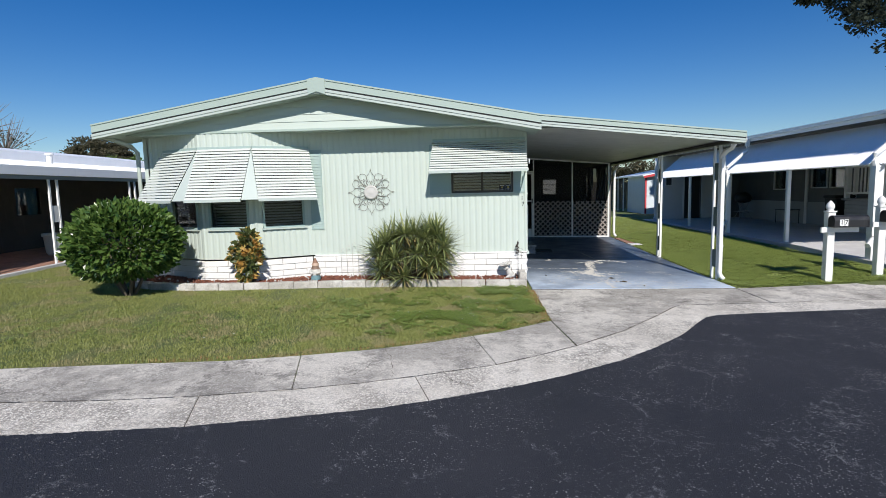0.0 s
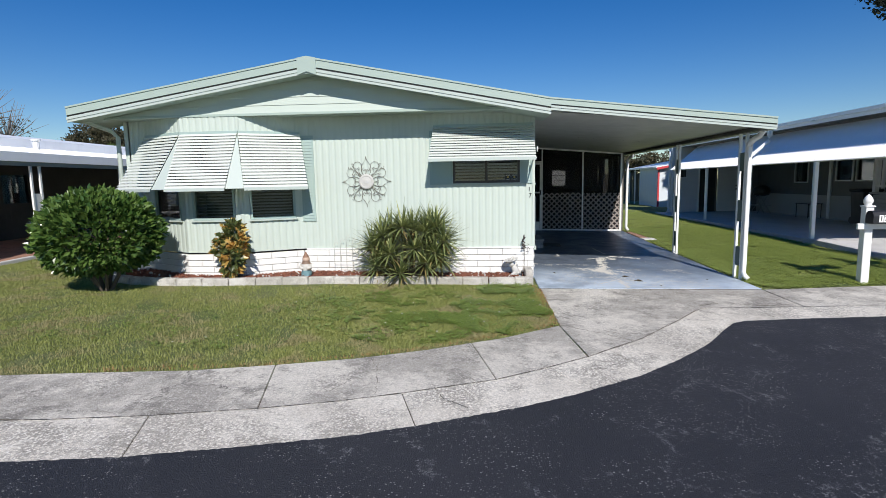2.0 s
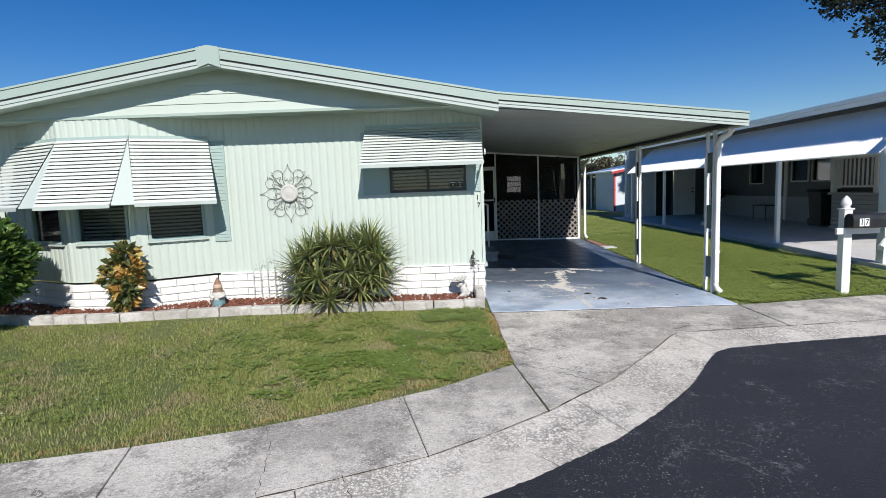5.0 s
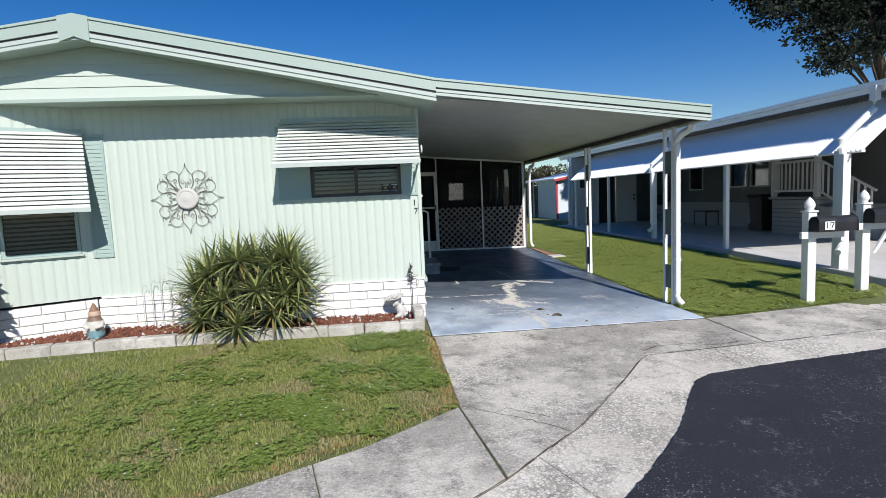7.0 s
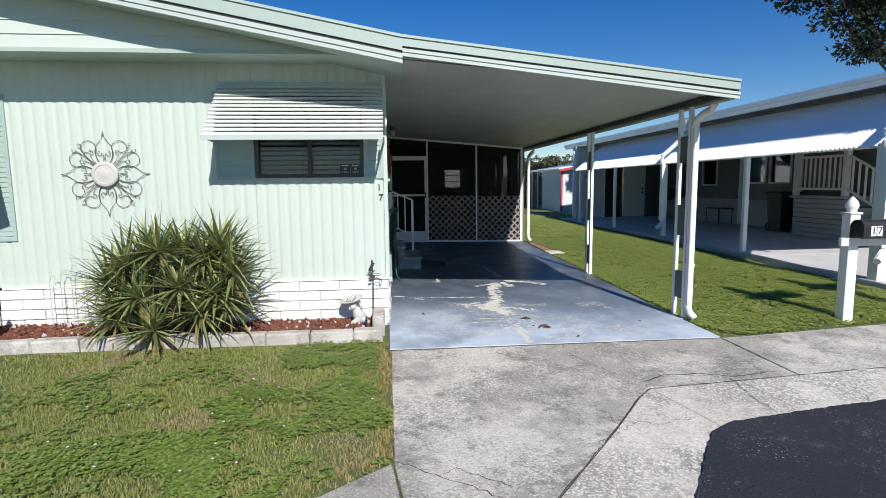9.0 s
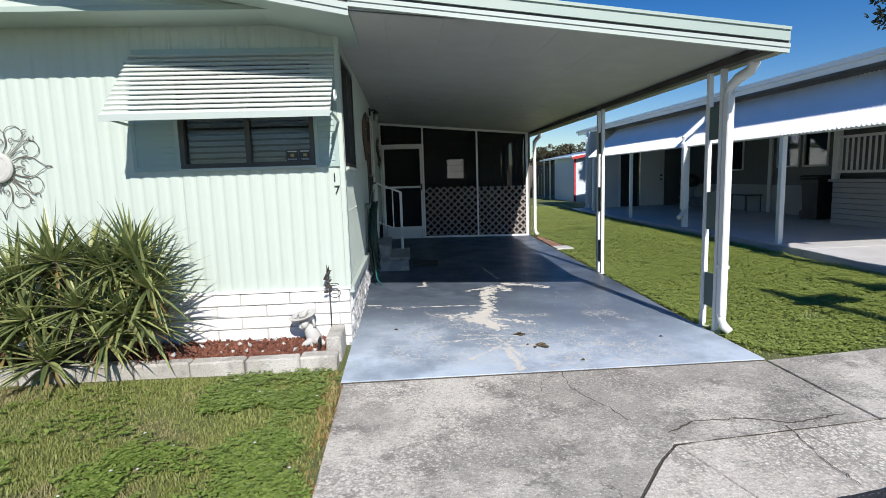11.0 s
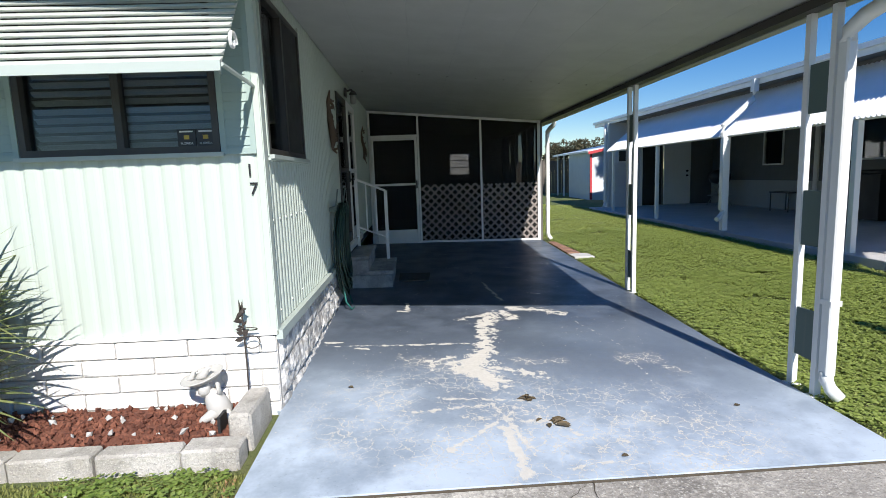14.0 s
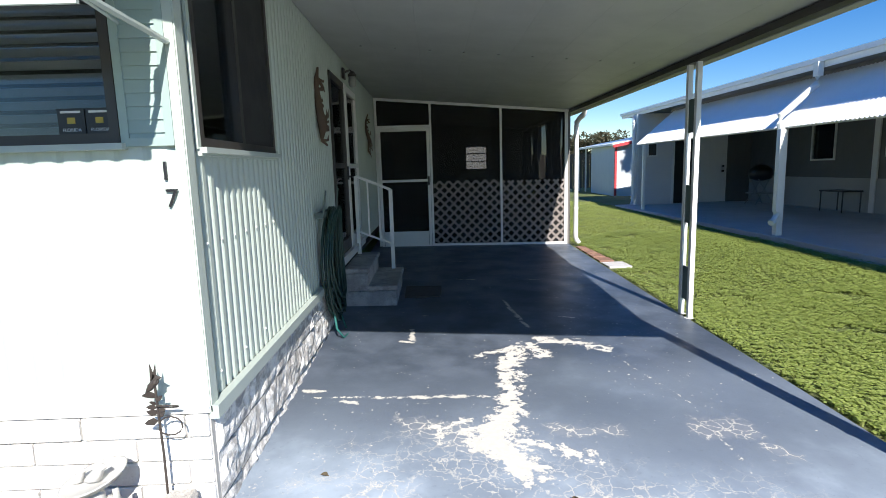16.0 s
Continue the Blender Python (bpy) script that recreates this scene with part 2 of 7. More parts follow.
def slab_paint():
    """Grey-blue floor paint, bleached near the street, darker behind as painted shade, with peeled patches and hairline
    cracks.
    """
    n = Nodes("floor paint")
    wob = n.vec("SCALE", n.vec("SUBTRACT", n.noise(3.2, 6, 0.65, colour=True), (0.5, 0.5, 0.5)), scale=0.42)
    flat = n.vec("MULTIPLY", n.vec("ADD", n.co, wob), (1, 1, 0))
    fine_wob = n.vec("SCALE", n.vec("SUBTRACT", n.noise(9, 5, 0.7, colour=True), (0.5, 0.5, 0.5)), scale=0.10)
    flat2 = n.vec("MULTIPLY", n.vec("ADD", n.co, fine_wob), (1, 1, 0))

    def capsule(vector, ax, ay, bx, by, r):
        d = Vector((bx - ax, by - ay, 0))
        pa = n.vec("SUBTRACT", vector, (ax, ay, 0))
        h = n.math("MINIMUM", n.math("MAXIMUM", n.math("DIVIDE", n.vec("DOT_PRODUCT", pa, tuple(d), out=1), d.length_squared), 0.0), 1.0)
        return n.math("SUBTRACT", n.vec("LENGTH", n.vec("SUBTRACT", pa, n.vec("SCALE", tuple(d), scale=h)), out=1), r)

    def union(vector, items):
        out = None
        for it in items:
            c = capsule(vector, *it)
            out = c if out is None else n.math("MINIMUM", out, c)
        return out

    peel = union(flat, ((3.02, 11.33, 3.40, 11.12, 0.05), (2.48, 11.05, 2.72, 11.14, 0.035), (2.76, 11.16, 2.64, 10.7, 0.055),
                        (2.64, 10.7, 2.60, 10.2, 0.055), (2.56, 10.15, 2.42, 9.9, 0.09), (2.42, 9.9, 2.54, 9.58, 0.09), (2.6, 9.85, 2.86, 9.68, 0.04),
                        (2.28, 10.0, 2.2, 9.9, 0.05), (2.9, 11.2, 2.92, 11.0, 0.05)))
    thin = union(flat2, ((2.5, 9.25, 2.62, 8.7, 0.018), (1.35, 10.38, 2.45, 10.33, 0.008), (3.4, 11.1, 3.62, 10.2, -0.003), (2.3, 9.1, 2.75, 9.0, 0.012),
                         (2.2, 9.35, 2.7, 9.28, 0.008), (2.62, 9.2, 2.9, 8.85, 0.008), (3.62, 10.2, 3.55, 9.2, -0.004),
                         (2.03, 9.18, 2.47, 9.24, 0.014), (2.6, 9.13, 2.21, 8.75, 0.014), (2.53, 8.95, 2.55, 8.5, 0.030), (2.94, 8.8, 3.12, 8.75, 0.010), (2.99, 8.59, 2.77, 8.54, 0.010),
                         (2.83, 12.53, 2.93, 11.63, 0.014), (1.95, 11.63, 1.96, 11.38, 0.022), (2.46, 13.49, 2.62, 13.46, 0.012), (3.26, 13.43, 3.36, 13.4, 0.010), (3.28, 11.93, 3.4, 11.9, 0.010),
                         (1.33, 10.47, 1.44, 10.45, 0.020), (1.58, 10.31, 1.66, 10.29, 0.018), (2.0, 10.34, 2.3, 10.35, 0.012), (1.86, 11.36, 1.95, 11.33, 0.020)))
    patch = union(flat, ((3.62, 9.92, 3.72, 9.88, 0.09), (3.3, 9.0, 3.6, 8.9, 0.05), (2.0, 10.02, 2.45, 9.75, 0.07), (3.76, 9.64, 3.82, 9.6, 0.04), (2.8, 9.95, 3.1, 9.9, 0.04)))
    flake = n.noise(16, 5, 0.75)
    peel = n.ramp(n.math("ADD", peel, n.ramp(flake, 0.35, 0.65, -0.05, 0.05)), -0.01, 0.012, 1, 0)
    crackle = n.voronoi(14, "DISTANCE_TO_EDGE", n.vec("ADD", n.co, fine_wob))
    thin = n.ramp(n.math("ADD", thin, n.ramp(flake, 0.35, 0.65, -0.012, 0.02)), -0.004, 0.006, 0.9, 0)
    patch = n.math("MULTIPLY", n.ramp(patch, -0.02, 0.05, 1, 0), n.ramp(crackle, 0.0, 0.06, 1, 0.1))
    near = union(flat, ((2.0, 9.2, 3.3, 8.8, 0.35),))
    craze = n.math("MULTIPLY", n.ramp(near, 0.0, 0.45, 1, 0), n.ramp(crackle, 0.008, 0.04, 1, 0))
    craze = n.math("MULTIPLY", craze, n.ramp(n.noise(4, 5, 0.7), 0.43, 0.52))
    web = n.voronoi(5.5, "DISTANCE_TO_EDGE", n.vec("ADD", n.co, n.vec("SCALE", fine_wob, scale=1.6)))
    craze = n.math("MAXIMUM", craze, n.math("MULTIPLY", n.math("MULTIPLY", n.ramp(near, 0.0, 0.55, 0.6, 0), n.ramp(web, 0.004, 0.022, 1, 0)), n.ramp(n.noise(3, 5, 0.7), 0.44, 0.52)))
    dots = n.math("MULTIPLY", n.ramp(n.voronoi(9), 0.03, 0.09, 1, 0), n.ramp(n.noise(1.4), 0.50, 0.60))
    dots = n.math("MAXIMUM", dots, n.math("MULTIPLY", n.ramp(n.voronoi(22), 0.06, 0.14, 0.9, 0), n.ramp(n.noise(2.3, 5, 0.7), 0.50, 0.58)))
    dots = n.math("MAXIMUM", dots, n.math("MULTIPLY", n.ramp(n.noise(11, 6, 0.8), 0.645, 0.66, 0, 0.9), n.ramp(n.noise(0.9), 0.45, 0.55)))
    bare = n.math("MINIMUM", n.math("ADD", n.math("ADD", peel, thin), n.math("ADD", n.math("ADD", patch, craze), dots)), 1.0)
    sep = n.t.nodes.new("ShaderNodeSeparateXYZ")
    n.put(sep.inputs[0], n.co)
    # front also paints sunlight: street end lighter, roofed rear dark; bleach is faded paint
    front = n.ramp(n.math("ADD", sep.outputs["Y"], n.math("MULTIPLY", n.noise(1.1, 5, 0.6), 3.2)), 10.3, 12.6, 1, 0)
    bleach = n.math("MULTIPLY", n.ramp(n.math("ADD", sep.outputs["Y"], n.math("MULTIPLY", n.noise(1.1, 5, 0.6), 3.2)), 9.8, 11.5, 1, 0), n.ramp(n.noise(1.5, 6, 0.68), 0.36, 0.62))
    # dark base carries the roof's shade on the rear floor
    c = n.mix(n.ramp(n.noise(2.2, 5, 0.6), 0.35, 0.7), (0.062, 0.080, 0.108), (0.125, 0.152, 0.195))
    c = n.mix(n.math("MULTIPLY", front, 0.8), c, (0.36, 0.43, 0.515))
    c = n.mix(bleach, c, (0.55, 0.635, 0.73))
    c = n.mix(n.ramp(n.noise(34, 4, 0.7), 0.58, 0.72, 0, 0.25), c, (0.10, 0.12, 0.15))
    c = n.mix(bare, c, n.mix(n.noise(30, 4, 0.7), (0.74, 0.71, 0.64), (0.54, 0.51, 0.455)))
    n.bump(n.math("ADD", n.math("MULTIPLY", bare, -0.6), n.math("MULTIPLY", n.noise(70, 3, 0.6), 0.3)), 0.35, 0.004)
    return n.done(c, n.math("ADD", n.ramp(n.noise(3), 0.3, 0.7, 0.38, 0.55), n.math("MULTIPLY", bare, 0.4)))


SLABPAINT = slab_paint()


def leaf_material(name, a, b, rough=0.45, trans=0.25, third=None, patch=2.2):
    n = Nodes(name)
    r = n.random(island=True)
    c = n.mix(r, a, b)
    if third:
        c = n.mix(n.ramp(n.noise(patch, 3, 0.5), 0.50 if patch < 4 else 0.46, 0.64 if patch < 4 else 0.54), c, third)
    c = n.mix(n.ramp(n.noise(25, 3, 0.6), 0.5, 0.8, 0, 0.35), c, tuple(v * 0.5 for v in a))
    m = n.done(c, rough)
    tr = n.t.nodes.new("ShaderNodeBsdfTranslucent")
    n.put(tr.inputs[0], c)
    mixs = n.t.nodes.new("ShaderNodeMixShader")
    mixs.inputs[0].default_value = trans
    n.t.links.new(n.bsdf.outputs[0], mixs.inputs[1])
    n.t.links.new(tr.outputs[0], mixs.inputs[2])
    n.t.links.new(mixs.outputs[0], n.t.nodes["Material Output"].inputs[0])
    return m


BUSHLEAF = leaf_material("bush leaf", (0.035, 0.085, 0.018), (0.14, 0.22, 0.05), 0.26)
YUCCALEAF = leaf_material("sword leaf", (0.055, 0.095, 0.034), (0.40, 0.43, 0.17), 0.30)
YUCCADRY = leaf_material("dry sword leaf", (0.28, 0.24, 0.08), (0.20, 0.13, 0.05), 0.6)
CROTON = leaf_material("croton leaf", (0.46, 0.22, 0.05), (0.58, 0.46, 0.15), 0.4, 0.25, (0.075, 0.10, 0.03), 5.5)
GRASS = leaf_material("grass blade", (0.245, 0.285, 0.072), (0.375, 0.385, 0.128), 0.55, 0.35, (0.38, 0.34, 0.16))
SIDEGRASS = leaf_material("weedy grass blade", (0.26, 0.33, 0.075), (0.43, 0.47, 0.14), 0.55, 0.35)
CLOVER = leaf_material("clover leaf", (0.155, 0.245, 0.043), (0.315, 0.40, 0.095), 0.5, 0.3)
SIDEWEED = leaf_material("weed leaf", (0.25, 0.33, 0.070), (0.45, 0.52, 0.15), 0.5, 0.3)
# the oak crown's shade is put into the leaf colour, hence near black
OAKLEAF_SHADED = leaf_material("shaded oak leaf", (0.008, 0.014, 0.007), (0.017, 0.027, 0.012), 0.85, 0.05)
FARLEAF = leaf_material("far foliage", (0.04, 0.045, 0.022), (0.10, 0.085, 0.045), 0.7, 0.15)
FARGREEN = leaf_material("far green foliage", (0.05, 0.10, 0.02), (0.12, 0.18, 0.04), 0.7, 0.15)
TWIG = painted("bare twig", (0.20, 0.18, 0.17), 0.8, 0.2)
BARK = painted("bark", (0.11, 0.085, 0.065), 0.9, 0.4, (0.04, 0.03, 0.025), 9)


def lawn_soil():
    n = Nodes("lawn")
    big = n.noise(0.8, 6, 0.65)
    mid = n.noise(6, 5, 0.7)
    fine = n.noise(120, 3, 0.7)
    c = n.mix(n.ramp(big, 0.35, 0.65), (0.12, 0.165, 0.045), (0.19, 0.21, 0.075))
    c = n.mix(n.ramp(mid, 0.5, 0.72, 0, 0.45), c, (0.26, 0.23, 0.10))
    c = n.mix(n.ramp(fine, 0.45, 0.75, 0, 0.8), c, (0.04, 0.06, 0.014))
    n.bump(n.math("ADD", fine, mid), 0.8, 0.03)
    return n.done(c, 0.9)


LAWN = lawn_soil()


def mulch_material():
    n = Nodes("lava rock")
    r = n.random(island=True)
    c = n.mix(r, (0.10, 0.035, 0.022), (0.26, 0.10, 0.06))
    c = n.mix(n.ramp(n.noise(60, 4, 0.7), 0.5, 0.75, 0, 0.5), c, (0.05, 0.02, 0.015))
    n.bump(n.noise(90, 4, 0.7), 0.8, 0.01)
    return n.done(c, 0.95)


MULCH = mulch_material()


def block_material(name="white painted block", bare=0.0):
    n = Nodes(name)
    big = n.noise(2.0, 5, 0.6)
    fine = n.noise(55, 4, 0.65)
    c = n.mix(n.ramp(big, 0.4, 0.7, 0, 0.3), (0.80, 0.79, 0.76), (0.70, 0.68, 0.64))
    c = n.mix(n.ramp(fine, 0.62, 0.78, 0, 0.35), c, (0.42, 0.40, 0.37))
    c = n.mix(n.math("MULTIPLY", n.random(), 0.10), c, (0.5, 0.48, 0.45))
    if bare:
        c = n.mix(n.ramp(n.noise(9, 6, 0.75), 0.40, 0.60, 0, bare), c, (0.30, 0.285, 0.27))
    n.bump(n.math("ADD", fine, n.math("MULTIPLY", n.noise(16, 4, 0.7), 1.2)), 0.5, 0.012)
    return n.done(c, 0.8)


BLOCK = block_material()
ROUGHBLOCK = block_material("worn split-face block", 0.85)
MORTAR = painted("mortar", (0.50, 0.48, 0.45), 0.9, 0.2)


# ---------------------------------------------------------------- mesh helpers
def G(x, y):
    """Height of the gently rising ground."""
    x, y = min(max(x, -12.0), 12.0), min(max(y, -8.0), 28.0)
    rise = lambda v, a, b: (lambda s: s * s * (3 - 2 * s))(min(max((v - a) / (b - a), 0.0), 1.0))
    return 0.165 - 0.0159 * (x - 1.25) + 0.021 * (y - 8.4) + 0.14 * rise(x, 4.6, 7.0) * rise(y, 8.2, 9.2) - 0.014 * rise(x, 5.2, 7.2) * max(0.0, y - 12.0)


def box(bm, lo, hi, m=None, bevel=0.0):
    vs = [bm.verts.new((x, y, z)) for z in (lo[2], hi[2]) for y in (lo[1], hi[1]) for x in (lo[0], hi[0])]
    fs = [bm.faces.new([vs[i] for i in f]) for f in ((0, 2, 3, 1), (4, 5, 7, 6), (0, 1, 5, 4), (2, 6, 7, 3), (0, 4, 6, 2), (1, 3, 7, 5))]
    if bevel:
        r = bmesh.ops.bevel(bm, geom=list({e for f in fs for e in f.edges}), offset=bevel, segments=1, affect="EDGES")
        vs = list({v for f in r["faces"] for v in f.verts} | {v for v in vs if v.is_valid})
    if m is not None:
        for v in vs:
            v.co = m @ v.co
    return bm


def prism(bm, loop, vector):
    """A solid from a closed loop of points pushed along a vector."""
    a = [bm.verts.new(p) for p in loop]
    b = [bm.verts.new(Vector(p) + Vector(vector)) for p in loop]
    n = len(loop)
    bm.faces.new(a[::-1])
    bm.faces.new(b)
    for i in range(n):
        bm.faces.new((a[i], a[(i + 1) % n], b[(i + 1) % n], b[i]))
    return bm


def tube(bm, pts, r, n=6, close=True):
    """A round bar through points; r may be one radius or one for each point."""
    pts = [Vector(p) for p in pts]
    rs = r if isinstance(r, (list, tuple)) else [r] * len(pts)
    rings = []
    for i, p in enumerate(pts):
        d = (pts[min(i + 1, len(pts) - 1)] - pts[max(i - 1, 0)]).normalized()
        side = d.cross(Vector((0.31, 0.17, 0.93)) if abs(d.z) < 0.9 else Vector((1, 0.1, 0))).normalized()
        up = d.cross(side)
        rings.append([bm.verts.new(p + rs[i] * (math.cos(a) * side + math.sin(a) * up)) for a in (2 * math.pi * k / n for k in range(n))])
    for a, b in zip(rings, rings[1:]):
        for k in range(n):
            bm.faces.new((a[k], a[(k + 1) % n], b[(k + 1) % n], b[k]))
    if close:
        bm.faces.new(rings[0][::-1])
        bm.faces.new(rings[-1])
    return bm


def lathe(bm, profile, centre, n=16):
    """A turned solid: (radius, height) pairs round a vertical axis."""
    rings = [[bm.verts.new((centre[0] + max(r, 1e-4) * math.cos(2 * math.pi * k / n), centre[1] + max(r, 1e-4) * math.sin(2 * math.pi * k / n), centre[2] + z)) for k in range(n)] for r, z in profile]
    for a, b in zip(rings, rings[1:]):
        for k in range(n):
            bm.faces.new((a[k], a[(k + 1) % n], b[(k + 1) % n], b[k]))
    bm.faces.new(rings[0][::-1])
    bm.faces.new(rings[-1])
    return bm


def mesh_of(bm, name, material, smooth=False):
    me = bpy.data.meshes.new(name)
    bmesh.ops.recalc_face_normals(bm, faces=bm.faces)
    bm.to_mesh(me)
    bm.free()
    me.materials.append(material)
    if smooth:
        me.polygons.foreach_set("use_smooth", [True] * len(me.polygons))
    return me


def thing(name, at, label, category, group="", kind=""):
    ob = new(name)
    ob.location = at
    return tagged(ob, label, category, group, kind)


def part(name, bm, material, parent, label="", smooth=False):
    ob = new(name, mesh_of(bm, name, material, smooth) if isinstance(bm, bmesh.types.BMesh) else bm)
    ob.parent = parent
    if parent.parent is None:
        ob.matrix_parent_inverse = Matrix.Translation(-parent.location)
    return tagged(ob, label)


def single(name, bm, material, label, category, group="", kind="", smooth=False):
    return tagged(new(name, mesh_of(bm, name, material, smooth)), label, category, group, kind)


def raw(name, verts, faces, material):
    me = bpy.data.meshes.new(name)
    me.from_pydata(verts, [], faces)
    me.materials.append(material)
    return me


def text_part(name, body, size, m, material, parent, depth=0.004):
    cu = bpy.data.curves.new(name, "FONT")
    cu.body, cu.size, cu.extrude, cu.align_x, cu.align_y = body, size, depth, "CENTER", "CENTER"
    tmp = bpy.data.objects.new(name, cu)
    me = bpy.data.meshes.new_from_object(tmp)
    bpy.data.objects.remove(tmp)
    me.transform(m)
    me.materials.clear()
    me.materials.append(material)
    return part(name, me, material, parent)


def tiles(u0, u1, z0, z1, holes):
    """Rectangles that fill a wall round its holes (u0, u1, z0, z1)."""
    cuts = sorted({u0, u1, *(h[0] for h in holes), *(h[1] for h in holes)})
    out = []
    for a, b in zip(cuts, cuts[1:]):
        z = z0
        for h in sorted((h for h in holes if h[0] <= a + 1e-6 and h[1] >= b - 1e-6), key=lambda h: h[2]):
            if h[2] > z + 1e-6:
                out.append((a, b, z, h[2]))
            z = h[3]
        if z < z1 - 1e-6:
            out.append((a, b, z, z1))
    return out


def ribbed(bm, p0, p1, z0, z1, holes=(), pitch=0.105, depth=0.007, thick=0.09, only=None):
    """A wall of vertically ribbed sheet from p0 to p1 (seen with p0 at left), with real openings."""
    p0, p1 = Vector((*p0, 0)), Vector((*p1, 0))
    length = (p1 - p0).length
    d = (p1 - p0) / length
    inw = Vector((-d.y, d.x, 0))
    shape = ((0.0, 0.0), (0.12, 0.3), (0.25, 1.0), (0.40, 1.0), (0.53, 0.3), (0.65, 0.0))
    for a, b, lo, hi in only or tiles(0, length, z0, z1, holes):
        us = [(a, 0.0)]
        k = math.floor(a / pitch)
        while k * pitch < b:
            us += [(k * pitch + f * pitch, g * depth) for f, g in shape if a < k * pitch + f * pitch < b]
            k += 1
        us.append((b, 0.0))
        lows = [bm.verts.new(p0 + d * u + inw * g + Vector((0, 0, lo))) for u, g in us]
        highs = [bm.verts.new(p0 + d * u + inw * g + Vector((0, 0, hi))) for u, g in us]
        for i in range(len(us) - 1):
            bm.faces.new((lows[i], lows[i + 1], highs[i + 1], highs[i]))
        q = [p0 + d * u + inw * w for u, w in ((a, depth + 0.004), (b, depth + 0.004), (b, thick), (a, thick))]
        prism(bm, [v + Vector((0, 0, lo)) for v in q], (0, 0, hi - lo))
    return bm


def oriented(p0, p1):
    """Frame of a wall: x along it from p0 to p1, y into it, z up."""
    d = Vector((p1[0] - p0[0], p1[1] - p0[1], 0)).normalized()
    m = Matrix(((d.x, -d.y, 0, p0[0]), (d.y, d.x, 0, p0[1]), (0, 0, 1, 0), (0, 0, 0, 1)))
    return m


# ---------------------------------------------------------------- ground, road, pavement
def ground_sheet():
    xs = [-600, -200, -60, -25, *range(-12, 13), 25, 60, 200, 600]
    ys = [-600, -200, -60, -20, *range(-8, 29), 45, 80, 200, 600]
    vs = [(x, y, G(x, y)) for y in ys for x in xs]
    w = len(xs)
    fs = [(j * w + i, j * w + i + 1, (j + 1) * w + i + 1, (j + 1) * w + i) for j in range(len(ys) - 1) for i in range(w - 1)]
    return raw("ground", vs, fs, LAWN)


tagged(new("ground", ground_sheet()), "sunlit lawn of mixed grass and weeds round the homes", "lawn", kind="structure")

BACK_EDGE = [(-14.0, 4.1), (-8.0, 4.35), (-6.0, 4.5), (-4.19, 4.71), (-3.0, 4.88), (-2.11, 4.99), (-1.43, 5.16), (-0.75, 5.37), (-0.13, 5.64), (0.6, 6.04), (1.26, 6.53)]
GUTTER_EDGE = [(-14.0, 3.3), (-8.0, 3.6), (-5.0, 3.80), (-3.5, 3.95), (-2.6, 4.03), (-1.95, 4.13), (-1.22, 4.29), (-0.7, 4.44), (-0.22, 4.62), (0.52, 4.94), (0.95, 5.22), (1.37, 5.53),
               (2.02, 6.1), (2.6, 6.76), (3.0, 7.25), (3.14, 7.38), (3.9, 7.47), (6.1, 7.74), (9.0, 8.0), (16.0, 8.5)]
ROAD_EDGE = [(-14.0, 2.7), (-8.0, 2.98), (-5.0, 3.18), (-2.96, 3.38), (-1.77, 3.55), (-1.1, 3.72), (-0.5, 3.88), (-0.04, 4.06), (0.69, 4.39), (1.1, 4.63), (1.72, 5.05), (2.2, 5.48), (2.65, 5.95),
             (3.02, 6.45), (3.22, 6.70), (3.42, 6.80), (4.0, 6.91), (5.07, 7.07), (5.7, 7.18), (9.0, 7.5), (16.0, 8.0)]


def along(poly, a, b):
    """The stretch of a polyline between the places nearest to a and b."""
    def param(p):
        best = None
        for i, (s, e) in enumerate(zip(poly, poly[1:])):
            s, e, q = Vector(s), Vector(e), Vector(p)
            t = min(max((q - s).dot(e - s) / (e - s).length_squared, 0), 1)
            dist = (s.lerp(e, t) - q).length
            if best is None or dist < best[0]:
                best = (dist, i + t, s.lerp(e, t))
        return best[1], best[2]
    (ta, pa), (tb, pb) = param(a), param(b)
    inner = [Vector(p) for i, p in enumerate(poly) if ta + 1e-3 < i < tb - 1e-3]
    return [pa, *inner, pb]


def slab_piece(parent, loop, top, material, name="paving_slab", gap=0.0045, thick=0.10, drop=None):
    """One slab: shrunk a little for its joints, with a chamfered rim. drop: per-corner extra height."""
    c = sum(loop, Vector((0, 0))) / len(loop)
    bm = bmesh.new()
    rings = []
    for inset, dz in ((gap, -thick), (gap, -0.006), (gap + 0.006, 0.0)):
        ring = []
        for i, p in enumerate(loop):
            a, b = (loop[i - 1] - p), (loop[(i + 1) % len(loop)] - p)
            n1 = Vector((a.y, -a.x)).normalized() if a.length > 1e-6 else Vector((0, 0))
            n2 = Vector((-b.y, b.x)).normalized() if b.length > 1e-6 else Vector((0, 0))
            nn = n1 + n2
            nn = nn.normalized() if nn.length > 1e-6 else (c - p).normalized()
            if nn.dot(c - p) < 0 and len(loop) < 5:
                nn = -nn
            q = p + nn * inset
            ring.append(bm.verts.new((q.x, q.y, G(q.x, q.y) + top + dz + (drop[i] if drop else 0))))
        rings.append(ring)
    n = len(loop)
    for r0, r1 in zip(rings, rings[1:]):
        for i in range(n):
            bm.faces.new((r0[i], r0[(i + 1) % n], r1[(i + 1) % n], r1[i]))
    cap = bm.faces.new(rings[-1])
    bm.faces.new(rings[0][::-1])
    bmesh.ops.triangulate(bm, faces=[cap])
    return part(name, bm, material, parent)


JOINT = painted("joint soil", (0.085, 0.07, 0.05), 0.95, 0.3, (0.05, 0.06, 0.02), 20)
